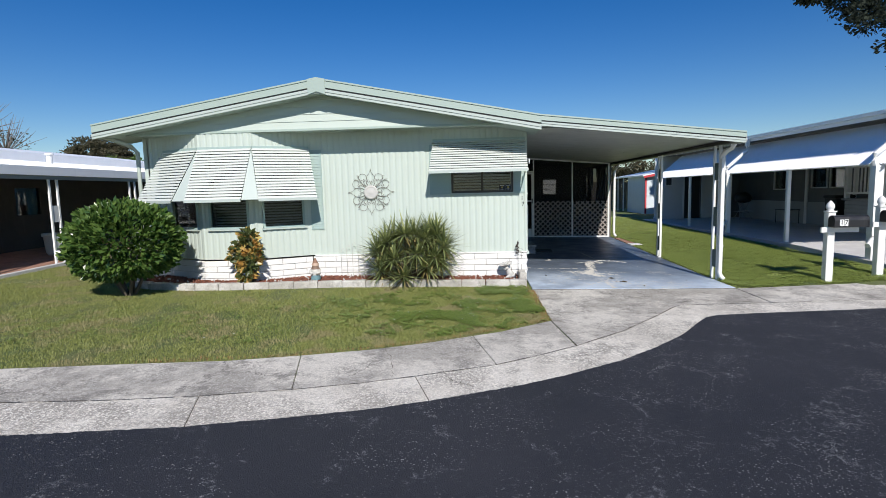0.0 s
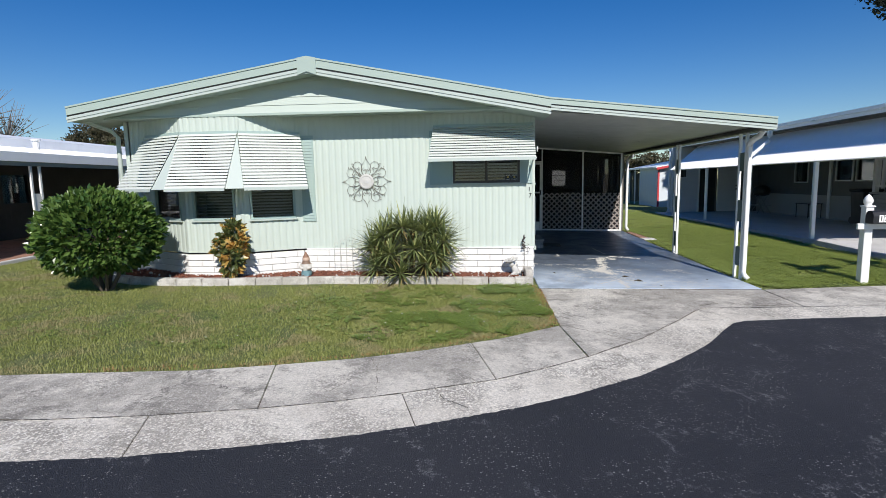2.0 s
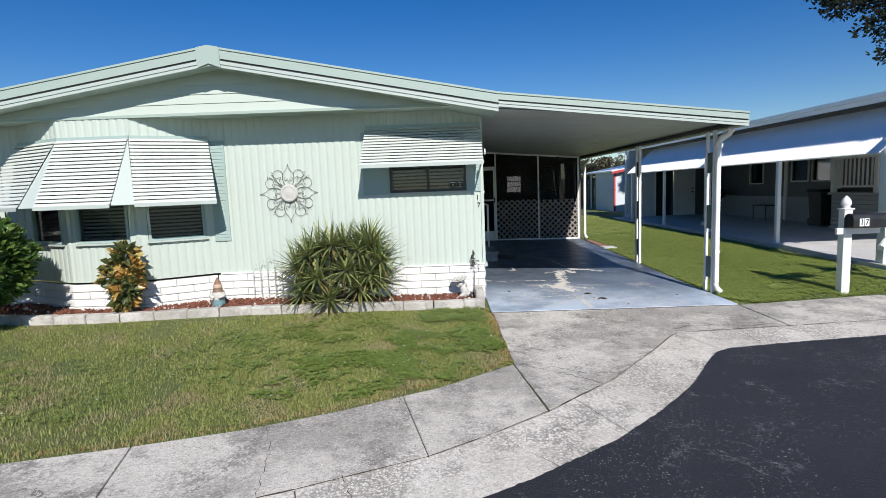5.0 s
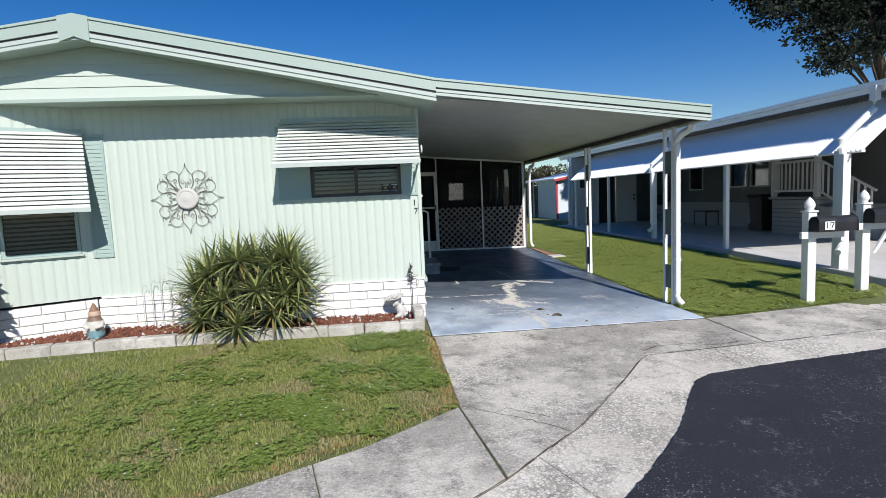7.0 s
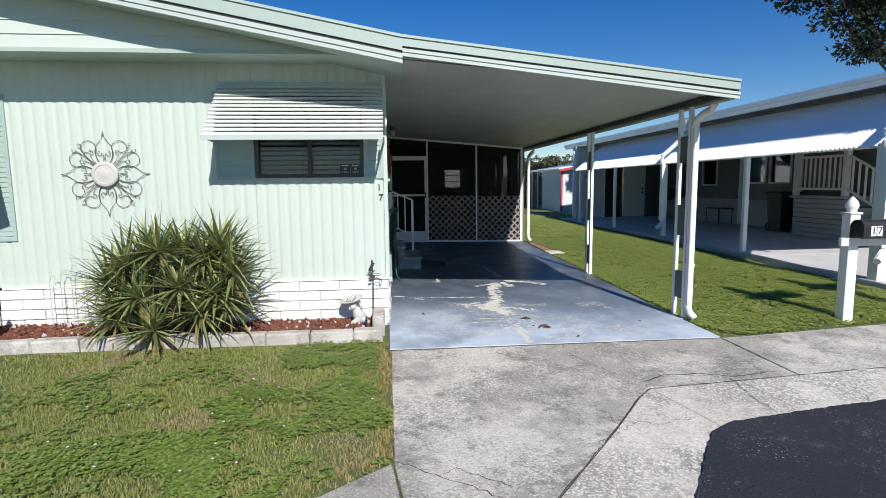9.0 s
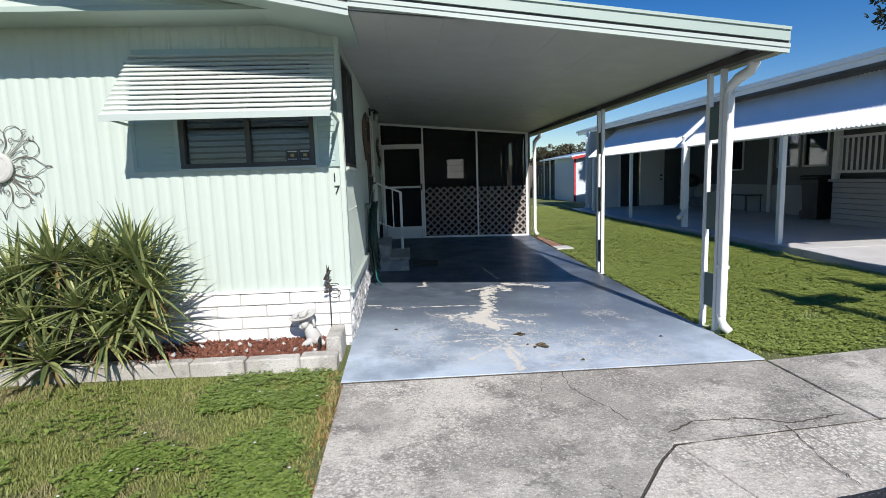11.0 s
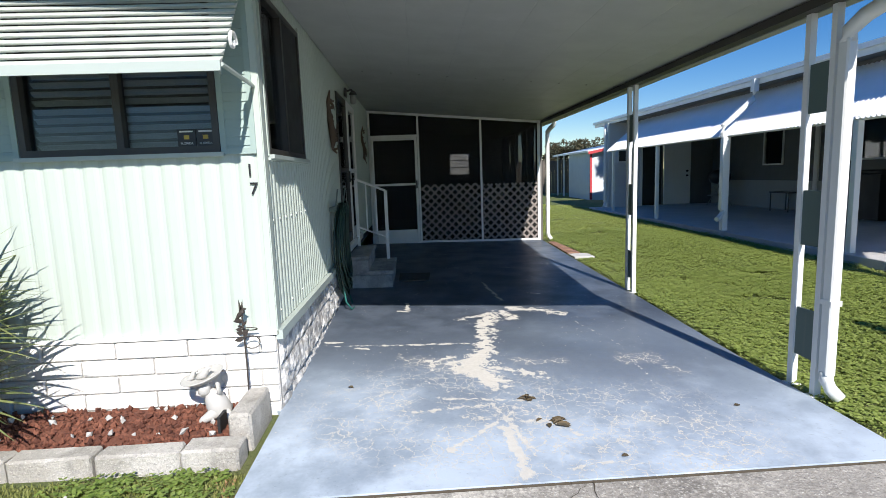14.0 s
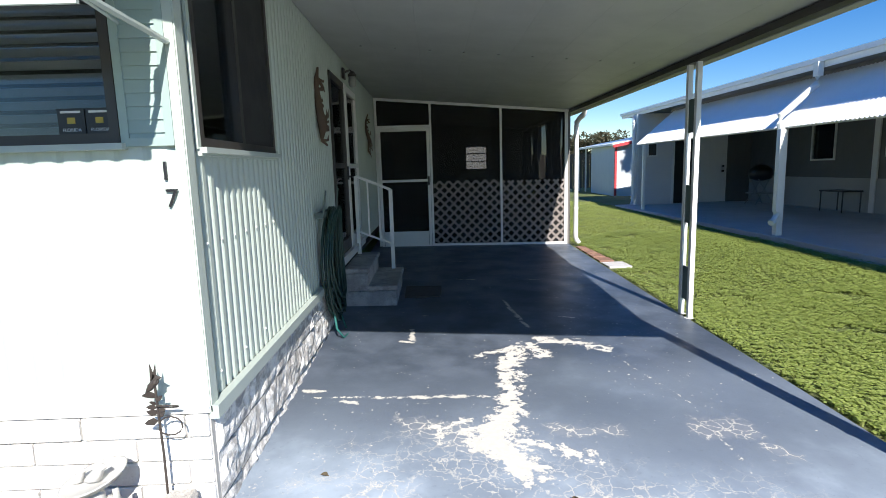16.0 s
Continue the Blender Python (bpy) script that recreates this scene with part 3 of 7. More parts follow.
pavement = thing("pavement", (0, 5, G(0, 5)), "weathered grey concrete footpath and pale kerb gutter", "pavement", kind="structure")


bm = bmesh.new()
lo_row = [bm.verts.new((x, y, G(x, y) + 0.003)) for x, y in ROAD_EDGE]
hi_row = []
for x, y in ROAD_EDGE:
    yy = y + 1.0 if x < 1.0 else (y + 1.0 if x < 1.9 else min(y + 2.0, 8.3 + 0.03 * max(0, x - 4)))
    hi_row.append(bm.verts.new((x - (0.15 if x < 1.2 else 0.0), yy - (0.25 if x < 1.9 else 0.0), G(x, yy) + 0.003)))
for i in range(len(lo_row) - 1):
    bm.faces.new((lo_row[i], lo_row[i + 1], hi_row[i + 1], hi_row[i]))
part("joint_bed", bm, JOINT, pavement)


def strip(outer, inner, cuts, top_outer, top_inner, material, name):
    for (a0, b0), (a1, b1) in zip(cuts, cuts[1:]):
        near, far = along(inner, b0, b1), along(outer, a0, a1)
        loop = near + far[::-1]
        slab_piece(pavement, loop, 0.0, material, name, drop=[top_inner] * len(near) + [top_outer] * len(far))


strip(BACK_EDGE, GUTTER_EDGE, [((-14, 4.1), (-14, 3.3)), ((-8, 4.35), (-8, 3.6)), ((-4.6, 4.66), (-4.3, 3.86)), ((-1.43, 5.16), (-1.23, 4.29)), ((0.30, 5.87), (0.52, 4.94)), ((1.26, 6.53), (1.38, 5.54))],
      0.014, 0.014, SIDEWALK, "footpath_slab")
strip(GUTTER_EDGE, ROAD_EDGE, [((-14, 3.3), (-14, 2.7)), ((-8, 3.6), (-8, 2.98)), ((-4.6, 3.84), (-4.3, 3.24)), ((-1.95, 4.13), (-1.77, 3.55)), ((-0.22, 4.62), (-0.04, 4.06)), ((0.95, 5.22), (1.32, 4.78)),
                              ((1.62, 5.75), (1.86, 5.17)), ((2.6, 6.76), (2.9, 6.28)), ((3.14, 7.38), (3.32, 6.76)), ((3.9, 7.47), (4.0, 6.91)), ((6.1, 7.74), (5.9, 7.2)), ((9, 8.0), (9, 7.5)), ((16, 8.5), (16, 8.0))],
      0.013, 0.008, GUTTERCON, "gutter_slab")
# the drive's apron and the path beyond it
V2 = lambda x, y: Vector((x, y))
apron = [V2(1.39, 5.55), *along(GUTTER_EDGE, (1.45, 5.6), (3.10, 7.34)), V2(3.14, 7.40), *along(GUTTER_EDGE, (3.3, 7.40), (4.45, 7.53))[0:], V2(4.42, 8.50), V2(1.26, 8.39), V2(1.265, 6.53)]
slab_piece(pavement, apron, 0.014, SIDEWALK, "driveway_apron")
slab_piece(pavement, [V2(4.46, 7.54), V2(6.1, 7.75), V2(6.6, 7.79), V2(6.7, 8.69), V2(4.44, 8.51)], 0.014, SIDEWALK, "footpath_slab")
slab_piece(pavement, [V2(6.61, 7.79), V2(9, 8.0), V2(12, 8.21), V2(12, 9.1), V2(6.71, 8.69)], 0.014, SIDEWALK, "footpath_slab")

# soil and moss packed into the long joint between path and gutter
bm = bmesh.new()
jr = random.Random(12)
for (x0, y0), (x1, y1) in zip(GUTTER_EDGE[2:-1], GUTTER_EDGE[3:-1]):
    p, q = Vector((x0, y0, G(x0, y0))), Vector((x1, y1, G(x1, y1)))
    side = Vector((-(q - p).y, (q - p).x, 0)).normalized()
    steps = max(2, int((q - p).length / 0.05))
    old = None
    for k in range(steps + 1):
        c = p.lerp(q, k / steps) + Vector((0, 0, 0.0165)) + side * (0.004 * noise.noise((x0 + k * 0.4, y0, 3.0)))
        w = max(0.001, 0.0038 + 0.004 * noise.noise((c.x * 6, c.y * 6, 8.0)) + jr.uniform(-0.002, 0.002))
        pair = (bm.verts.new(c - side * w), bm.verts.new(c + side * w))
        if old:
            bm.faces.new((old[0], pair[0], pair[1], old[1]))
        old = pair
part("joint_fill", bm, JOINT, pavement)

def crack(pts, seed, width=0.0022, lift=0.0165):
    """A wandering break in the concrete, filled with soil."""
    r = random.Random(seed)
    line = []
    for p, q in zip(pts, pts[1:]):
        p, q = Vector(p), Vector(q)
        n = max(2, int((q - p).length / 0.03))
        line += [p.lerp(q, k / n) + Vector((r.gauss(0, 0.006), r.gauss(0, 0.006))) for k in range(n)]
    line.append(Vector(pts[-1]))
    bm = bmesh.new()
    old = None
    for k, p in enumerate(line):
        d = line[min(k + 1, len(line) - 1)] - line[max(k - 1, 0)]
        side = Vector((-d.y, d.x)).normalized() * width * r.uniform(0.35, 1.3)
        pair = [bm.verts.new((v.x, v.y, G(v.x, v.y) + lift)) for v in (p - side, p + side)]
        if old:
            bm.faces.new((old[0], pair[0], pair[1], old[1]))
        old = pair
    part("crack", bm, JOINT, pavement)


crack([(2.83, 8.44), (2.81, 8.16), (2.85, 8.04), (2.95, 7.85), (3.0, 7.67)], 1)
crack([(2.78, 8.42), (2.63, 8.26), (2.60, 8.12)], 2, 0.0016)
crack([(3.16, 7.50), (3.37, 7.63), (3.67, 7.63), (3.92, 7.56), (4.3, 7.62)], 3, 0.006)
crack([(3.86, 7.52), (3.80, 7.19), (3.80, 6.95)], 4, 0.003)
crack([(1.27, 6.56), (1.49, 6.38), (1.64, 6.28), (1.77, 6.18), (1.92, 6.02)], 5, 0.003)
crack([(1.49, 6.38), (1.60, 6.44), (1.85, 6.26)], 6, 0.0025)
crack([(0.02, 4.75), (0.10, 4.55), (0.30, 4.38)], 7, 0.003)
crack([(-0.62, 5.36), (-0.50, 5.10), (-0.42, 4.58)], 8, 0.002)

# the road, one sheet up to the gutter
bm = bmesh.new()
road_loop = []
for p, q in zip(ROAD_EDGE, ROAD_EDGE[1:]):
    n_cut = max(1, int((Vector(q) - Vector(p)).length / 0.028)) if -6 < p[0] < 8 else 4
    road_loop += [Vector(p).lerp(Vector(q), k / n_cut) for k in range(n_cut)]
road_loop.append(Vector(ROAD_EDGE[-1]))
rr = random.Random(77)
top_row = [bm.verts.new((p.x + rr.uniform(-0.004, 0.004), p.y + 0.028 + 0.003 * noise.noise((p.x * 9, p.y * 9, 0)) + rr.uniform(-0.007, 0.007), G(p.x, p.y) + 0.021)) for p in road_loop]
prev = top_row
for yy in (2.2, 1.0, -1.0, -4.0, -8.0):
    row = [bm.verts.new((p.x, min(yy, p.y - 0.3 - (2.2 - yy) * 0.1), G(p.x, min(yy, p.y - 0.3)) + 0.006)) for p in road_loop]
    for i in range(len(row) - 1):
        bm.faces.new((row[i], row[i + 1], prev[i + 1], prev[i]))
    prev = row
tagged(new("road", mesh_of(bm, "road", ASPHALT)), "dark worn asphalt of the bending park road", "road", kind="structure")

# dark seam where the painted slab meets the drive
bm = bmesh.new()
for k in range(32):
    (xa, ya), (xb, yb) = [(1.25 + 3.17 * f, 8.40 + 0.11 * f) for f in (k / 32, (k + 1) / 32)]
    prism(bm, [(xa, ya - 0.004, G(xa, ya) + 0.005), (xb, yb - 0.004, G(xb, yb) + 0.005), (xb, yb - 0.002, G(xb, yb) + 0.0175), (xa, ya - 0.002, G(xa, ya) + 0.0175)], (0, -0.001 - 0.003 * random.Random(k).random(), 0))
part("joint_fill", bm, JOINT, pavement)

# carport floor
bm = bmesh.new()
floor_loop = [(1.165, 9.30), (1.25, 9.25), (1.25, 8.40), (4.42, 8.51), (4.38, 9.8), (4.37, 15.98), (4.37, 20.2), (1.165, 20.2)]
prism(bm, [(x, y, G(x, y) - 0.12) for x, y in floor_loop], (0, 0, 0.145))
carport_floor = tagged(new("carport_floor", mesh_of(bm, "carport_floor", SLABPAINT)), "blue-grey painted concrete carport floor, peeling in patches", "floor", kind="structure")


# ---------------------------------------------------------------- the mint home
home = thing("mobile_home", (-2.1, 12, 0.2), "pale mint ribbed-metal mobile home with white block skirting", "house")
WY, WX = 9.28, 1.25
BAY = [(-5.08, 9.28), (-4.24, 8.84), (-3.32, 8.84), (-2.50, 9.28)]
ZS, ZT = 0.69, 2.83



def ribbed_wall(name, p0, p1, z0, z1, holes=(), **more):
    """A ribbed wall in one sheet for each stretch between its openings."""
    for piece in tiles(0, (Vector(p1) - Vector(p0)).length, z0, z1, holes):
        bm = bmesh.new()
        ribbed(bm, p0, p1, z0, z1, holes, only=[piece], **more)
        part(name, bm, MINT, home)


ribbed_wall("front_wall", (-2.50, WY), (WX, WY), ZS, ZT, [(2.47, 3.53, 1.715, 2.53)])
ribbed_wall("front_wall", (-5.45, WY), (-5.08, WY), ZS, ZT)
for (a, b) in zip(BAY, BAY[1:]):
    w = (Vector(b) - Vector(a)).length
    ribbed_wall("bay_wall", a, b, ZS, ZT, [(0.11, w - 0.11, 1.20, 2.50)])
ribbed_wall("side_wall", (WX, WY + 0.02), (WX, 20.9), ZS, 2.95, [(0.11, 1.11, 1.70, 2.62), (2.94, 4.60, 0.76, 2.50)], pitch=0.075, depth=0.014)
ribbed_wall("side_wall", (-5.45, 21.0), (-5.45, WY), ZS, 2.95)
bm = bmesh.new()
box(bm, (-5.45, 20.95, 0.3), (WX, 21.05, 3.4))
part("back_wall", bm, MINT, home)
# corner strip, with its drip rail along the foot of the siding
bm = bmesh.new()
box(bm, (WX - 0.024, WY - 0.012, ZS - 0.02), (WX + 0.010, WY - 0.001, ZT))
box(bm, (WX + 0.011, WY - 0.010, ZS - 0.02), (WX + 0.016, WY + 0.05, ZT))
part("corner_trim", bm, MINT, home)
bm = bmesh.new()
box(bm, (WX + 0.002, WY - 0.01, ZS - 0.05), (WX + 0.040, 12.2, ZS + 0.005))
part("base_rail", bm, MINT_PALE, home)
bm = bmesh.new()
box(bm, (-2.46, WY - 0.022, ZS - 0.02), (WX + 0.008, WY - 0.002, ZS + 0.004))
part("base_rail", bm, WHITE, home)
for k, (y, z) in enumerate([(9.40 + 0.15 * i, 1.32) for i in range(7)] + [(9.40, 1.98), (9.40, 2.5), (9.42, 0.78), (9.72, 0.78), (10.02, 0.78)]):
    bm = bmesh.new()
    lathe(bm, [(0.007, 0.0), (0.006, 0.0025), (0.002, 0.006)], (0, 0, 0), 8)
    for v in bm.verts:
        v.co = Vector((WX + 0.001 + v.co.z, y + v.co.x, z + v.co.y))
    part("screw", bm, WHITE, home)
# downspout at the far front corner
bm = bmesh.new()
tube(bm, [(-5.78, 8.8, 2.90), (-5.78, 8.85, 2.78), (-5.60, 9.18, 2.66), (-5.53, 9.24, 2.56), (-5.53, 9.24, 0.4)], 0.036, 8)
part("downspout", bm, MINT, home, smooth=True)
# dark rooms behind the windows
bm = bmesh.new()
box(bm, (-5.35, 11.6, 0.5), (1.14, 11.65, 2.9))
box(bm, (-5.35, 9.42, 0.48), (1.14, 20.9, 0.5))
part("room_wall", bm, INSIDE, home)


def roof_z(x):
    """Top of the fascia: a low gable, then the carport's flatter fall."""
    if x < -2.1:
        return 3.57 + (x + 2.1) * (0.61 / 3.75)
    if x < 1.42:
        return 3.57 - (x + 2.1) * (0.67 / 3.52)
    return 2.90 - (x - 1.42) * (0.35 / 3.11)


FY = 8.56


def roof_band(bm, x0, x1, y0, y1, up, down):
    a = [(x0, y0, roof_z(x0) - down), (x1, y0, roof_z(x1) - down), (x1, y0, roof_z(x1) - up), (x0, y0, roof_z(x0) - up)]
    return prism(bm, a, (0, y1 - y0, 0))


for x0, x1 in ((-5.85, -2.1), (-2.1, 1.42)):
    bm = bmesh.new()
    roof_band(bm, x0, x1, FY + 0.02, 21.3, 0.0, 0.10)
    part("roof", bm, NEIGHWHITE, home)
    bm = bmesh.new()
    roof_band(bm, x0, x1, FY, FY + 0.03, -0.012, 0.119)
    roof_band(bm, x0, x1, FY - 0.012, FY, -0.012, 0.012)
    part("upper_fascia", bm, MINT_TRIM, home)
    bm = bmesh.new()
    roof_band(bm, x0, x1, FY + 0.016, FY + 0.04, 0.119, 0.146)
    part("fascia_gap", bm, BRONZE, home)
    bm = bmesh.new()
    roof_band(bm, x0, x1, FY - 0.006, FY + 0.03, 0.146, 0.185)
    roof_band(bm, x0, x1, FY + 0.004, FY + 0.03, 0.185, 0.225)
    part("lower_fascia", bm, MINT_PALE, home)
    bm = bmesh.new()
    roof_band(bm, x0, x1, FY + 0.04, WY + 0.3, 0.19, 0.21)
    part("soffit", bm, MINT_TRIM, home)
bm = bmesh.new()
prism(bm, [(-2.24, FY - 0.018, roof_z(-2.24) - 0.225), (-2.1, FY - 0.018, 3.57 - 0.20), (-1.96, FY - 0.018, roof_z(-1.96) - 0.225), (-1.96, FY - 0.018, roof_z(-1.96) + 0.016), (-2.1, FY - 0.018, 3.588), (-2.24, FY - 0.018, roof_z(-2.24) + 0.016)], (0, 0.03, 0))
part("ridge_cap", bm, MINT_TRIM, home)
# boxed gable face with its ledge, lapped boards
GY = 8.86
xs_g = [-5.45, -2.1, 1.25]
boards = 5
for k in range(boards):
    z0 = 2.835 + k * 0.115
    z1 = z0 + 0.115
    if z0 > 3.36:
        continue
    def reach(z):
        z = min(z, 3.355)
        left = max(-5.45, -2.1 - (3.57 - 0.205 - z) * (3.75 / 0.61))
        right = min(1.25, -2.1 + (3.57 - 0.205 - z) * (3.52 / 0.67))
        return left, right
    (l0, r0), (l1, r1) = reach(z0), reach(min(z1, 3.355))
    bm = bmesh.new()
    prism(bm, [(l0, GY - 0.010, z0), (r0, GY - 0.010, z0), (r1, GY, min(z1, 3.355)), (l1, GY, min(z1, 3.355))], (0, 0.03, 0))
    part("gable_board", bm, MINT, home)
bm = bmesh.new()
box(bm, (-5.45, GY - 0.03, 2.80), (1.25, GY + 0.03, 2.835))
box(bm, (-5.45, GY, 2.815), (1.25, WY + 0.05, 2.84))
part("gable_ledge", bm, MINT_TRIM, home)


def rock_face(bm, u0, u1, z0, z1, m):
    """A split-face block: its front broken into uneven facets."""
    nu, nz = max(2, int((u1 - u0) / 0.034)), max(3, int((z1 - z0) / 0.028))
    grid = []
    for j in range(nz + 1):
        row = []
        for i in range(nu + 1):
            edge = i in (0, nu) or j in (0, nz)
            u, z = u0 + (u1 - u0) * i / nu, z0 + (z1 - z0) * j / nz
            out = -0.004 * random.random() if edge else -0.008 - 0.016 * noise.noise((u * 9 + z * 11, z * 13 + u0, 1.7)) - 0.011 * random.random()
            row.append(bm.verts.new(m @ Vector((u + (0 if edge else random.uniform(-0.010, 0.010)), out + 0.012, z))))
        grid.append(row)
    for j in range(nz):
        for i in range(nu):
            bm.faces.new((grid[j][i], grid[j][i + 1], grid[j + 1][i + 1], grid[j + 1][i]))
    rim = grid[0] + [r[-1] for r in grid[1:]] + grid[-1][-2::-1] + [r[0] for r in grid[-2:0:-1]]
    inw = m.to_3x3() @ Vector((0, 0.05, 0))
    back = [bm.verts.new(v.co + inw) for v in rim]
    for i in range(len(rim)):
        bm.faces.new((rim[i - 1], rim[i], back[i], back[i - 1]))
    bm.faces.new(back)


# white block skirting, in running bond, each block its own piece
def skirting(p0, p1, h=0.1, depth=0.10, rough=0.006):
    p0, p1 = Vector(p0), Vector(p1)
    m = oriented(p0, p1)
    length = (p1 - p0).length
    zb = min(G(*p0), G(*p1)) - 0.04
    bm = bmesh.new()
    box(bm, (0, 0.022, zb), (length, depth, ZS - 0.03), m)
    core = part("skirting", bm, MORTAR, home, "white painted block skirting")
    z = ZS - 0.025
    row = 0
    while z > zb + 0.02:
        lo = max(z - h, zb)
        u = -0.2 if row % 2 else 0.0
        while u < length - 0.02:
            a, b = max(u, 0.0), min(u + 0.406, length)
            if b - a > 0.03:
                bm = bmesh.new()
                e = random.uniform(-rough, rough)
                if rough > 0.01:
                    rock_face(bm, a + 0.003, b - 0.003, lo + 0.003, z - 0.003, m)
                else:
                    box(bm, (a + 0.004, e, lo + 0.004), (b - 0.004, 0.05, z - 0.004), m, bevel=0.006)
                part("block", bm, ROUGHBLOCK if rough > 0.01 else BLOCK, core)
            u += 0.406
        z = lo
        row += 1


skirting((-2.50, WY - 0.02), (WX, WY - 0.02))
skirting((-3.32, 8.82), (-2.50, WY - 0.02))
skirting((-4.24, 8.82), (-3.32, 8.82))
skirting((-5.08, WY - 0.02), (-4.24, 8.82))
skirting((-5.45, WY - 0.02), (-5.08, WY - 0.02))
skirting((WX + 0.012, WY + 0.03), (WX + 0.012, 12.4), 0.2, rough=0.016)


# ---------------------------------------------------------------- windows, awnings, shutters
def window(p0, p1, z0, z1, split=True, blind=True, half=False, mat=BRONZE, sill=MINT_PALE, blind_step=0.05, inset=0.03, tilt=-38):
    """A window in the wall frame from p0 to p1: frame, sill, panes and a venetian blind behind."""
    m = oriented(p0, p1)
    w = (Vector(p1) - Vector(p0)).length
    f = 0.035
    bm = bmesh.new()
    for lo, hi in (((0, -0.012, z0), (f, 0.06, z1)), ((w - f, -0.012, z0), (w, 0.06, z1)), ((f, -0.012, z0), (w - f, 0.06, z0 + f)), ((f, -0.012, z1 - f), (w - f, 0.06, z1))):
        box(bm, lo, hi, m)
    win = part("window", bm, mat, home)
    bm = bmesh.new()
    box(bm, (-0.02, -0.04, z0 - 0.025), (w + 0.02, 0.0, z0 - 0.002), m)
    part("window_sill", bm, sill, win)
    spans = [(f, w / 2 - 0.012), (w / 2 + 0.012, w - f)] if split else [(f, w - f)]
    if split:
        bm = bmesh.new()
        box(bm, (w / 2 - 0.02, -0.008, z0 + f), (w / 2 + 0.02, 0.05, z1 - f), m)
        part("mullion", bm, mat, win)
    for a, b in spans:
        bm = bmesh.new()
        box(bm, (a, inset, z0 + f), (b, inset + 0.005, z1 - f), m)
        pane = part("pane", bm, GLASS, win)
        pane.visible_shadow = False
    if half:
        bm = bmesh.new()
        box(bm, (w / 2 + 0.02, 0.0, z0 + f), (w - f, 0.004, z1 - f), m)
        part("insect_screen", bm, BLACKMAT, win)
    if blind:
        z = z0 + f + 0.02
        me = None
        while z < z1 - f:
            if me is None:
                bm = bmesh.new()
                box(bm, (f + 0.006, -0.021, -0.0012), ((w / 2 if half else w - f) - 0.006, 0.021, 0.0012), pose(0, 0, 0, tilt))
                me = mesh_of(bm, "blind_slat", BLIND)
            s = part("blind_slat", me, BLIND, win)
            s.matrix_local = m @ pose(0, 0.085, z)
            z += blind_step
    return win


def shutter(p0, p1, z0, z1, off=0.014):
    """A flat louvred shutter on the wall."""
    m = oriented(p0, p1)
    w = (Vector(p1) - Vector(p0)).length
    bm = bmesh.new()
    for lo, hi in (((0, -off, z0), (0.03, -0.001, z1)), ((w - 0.03, -off, z0), (w, -0.001, z1)), ((0.03, -off, z0), (w - 0.03, -0.001, z0 + 0.03)), ((0.03, -off, z1 - 0.03), (w - 0.03, -0.001, z1))):
        box(bm, lo, hi, m)
    sh = part("shutter", bm, MINT_SHUTTER, home)
    bm = bmesh.new()
    box(bm, (0, -0.050, -0.002), (w - 0.06, 0.0, 0.002), pose(0, 0, 0, 82))
    me = mesh_of(bm, "louvre", MINT_SHUTTER)
    bm = bmesh.new()
    box(bm, (0.03, -0.003, z0 + 0.03), (w - 0.03, -0.001, z1 - 0.03), m)
    part("backing", bm, MINT_SHUTTER, sh)
    n = int((z1 - z0 - 0.06) / 0.047)
    for k in range(n):
        s = part("louvre", me, MINT_SHUTTER, sh)
        s.matrix_local = m @ pose(0.03, -0.002, z0 + 0.05 + k * 0.047)


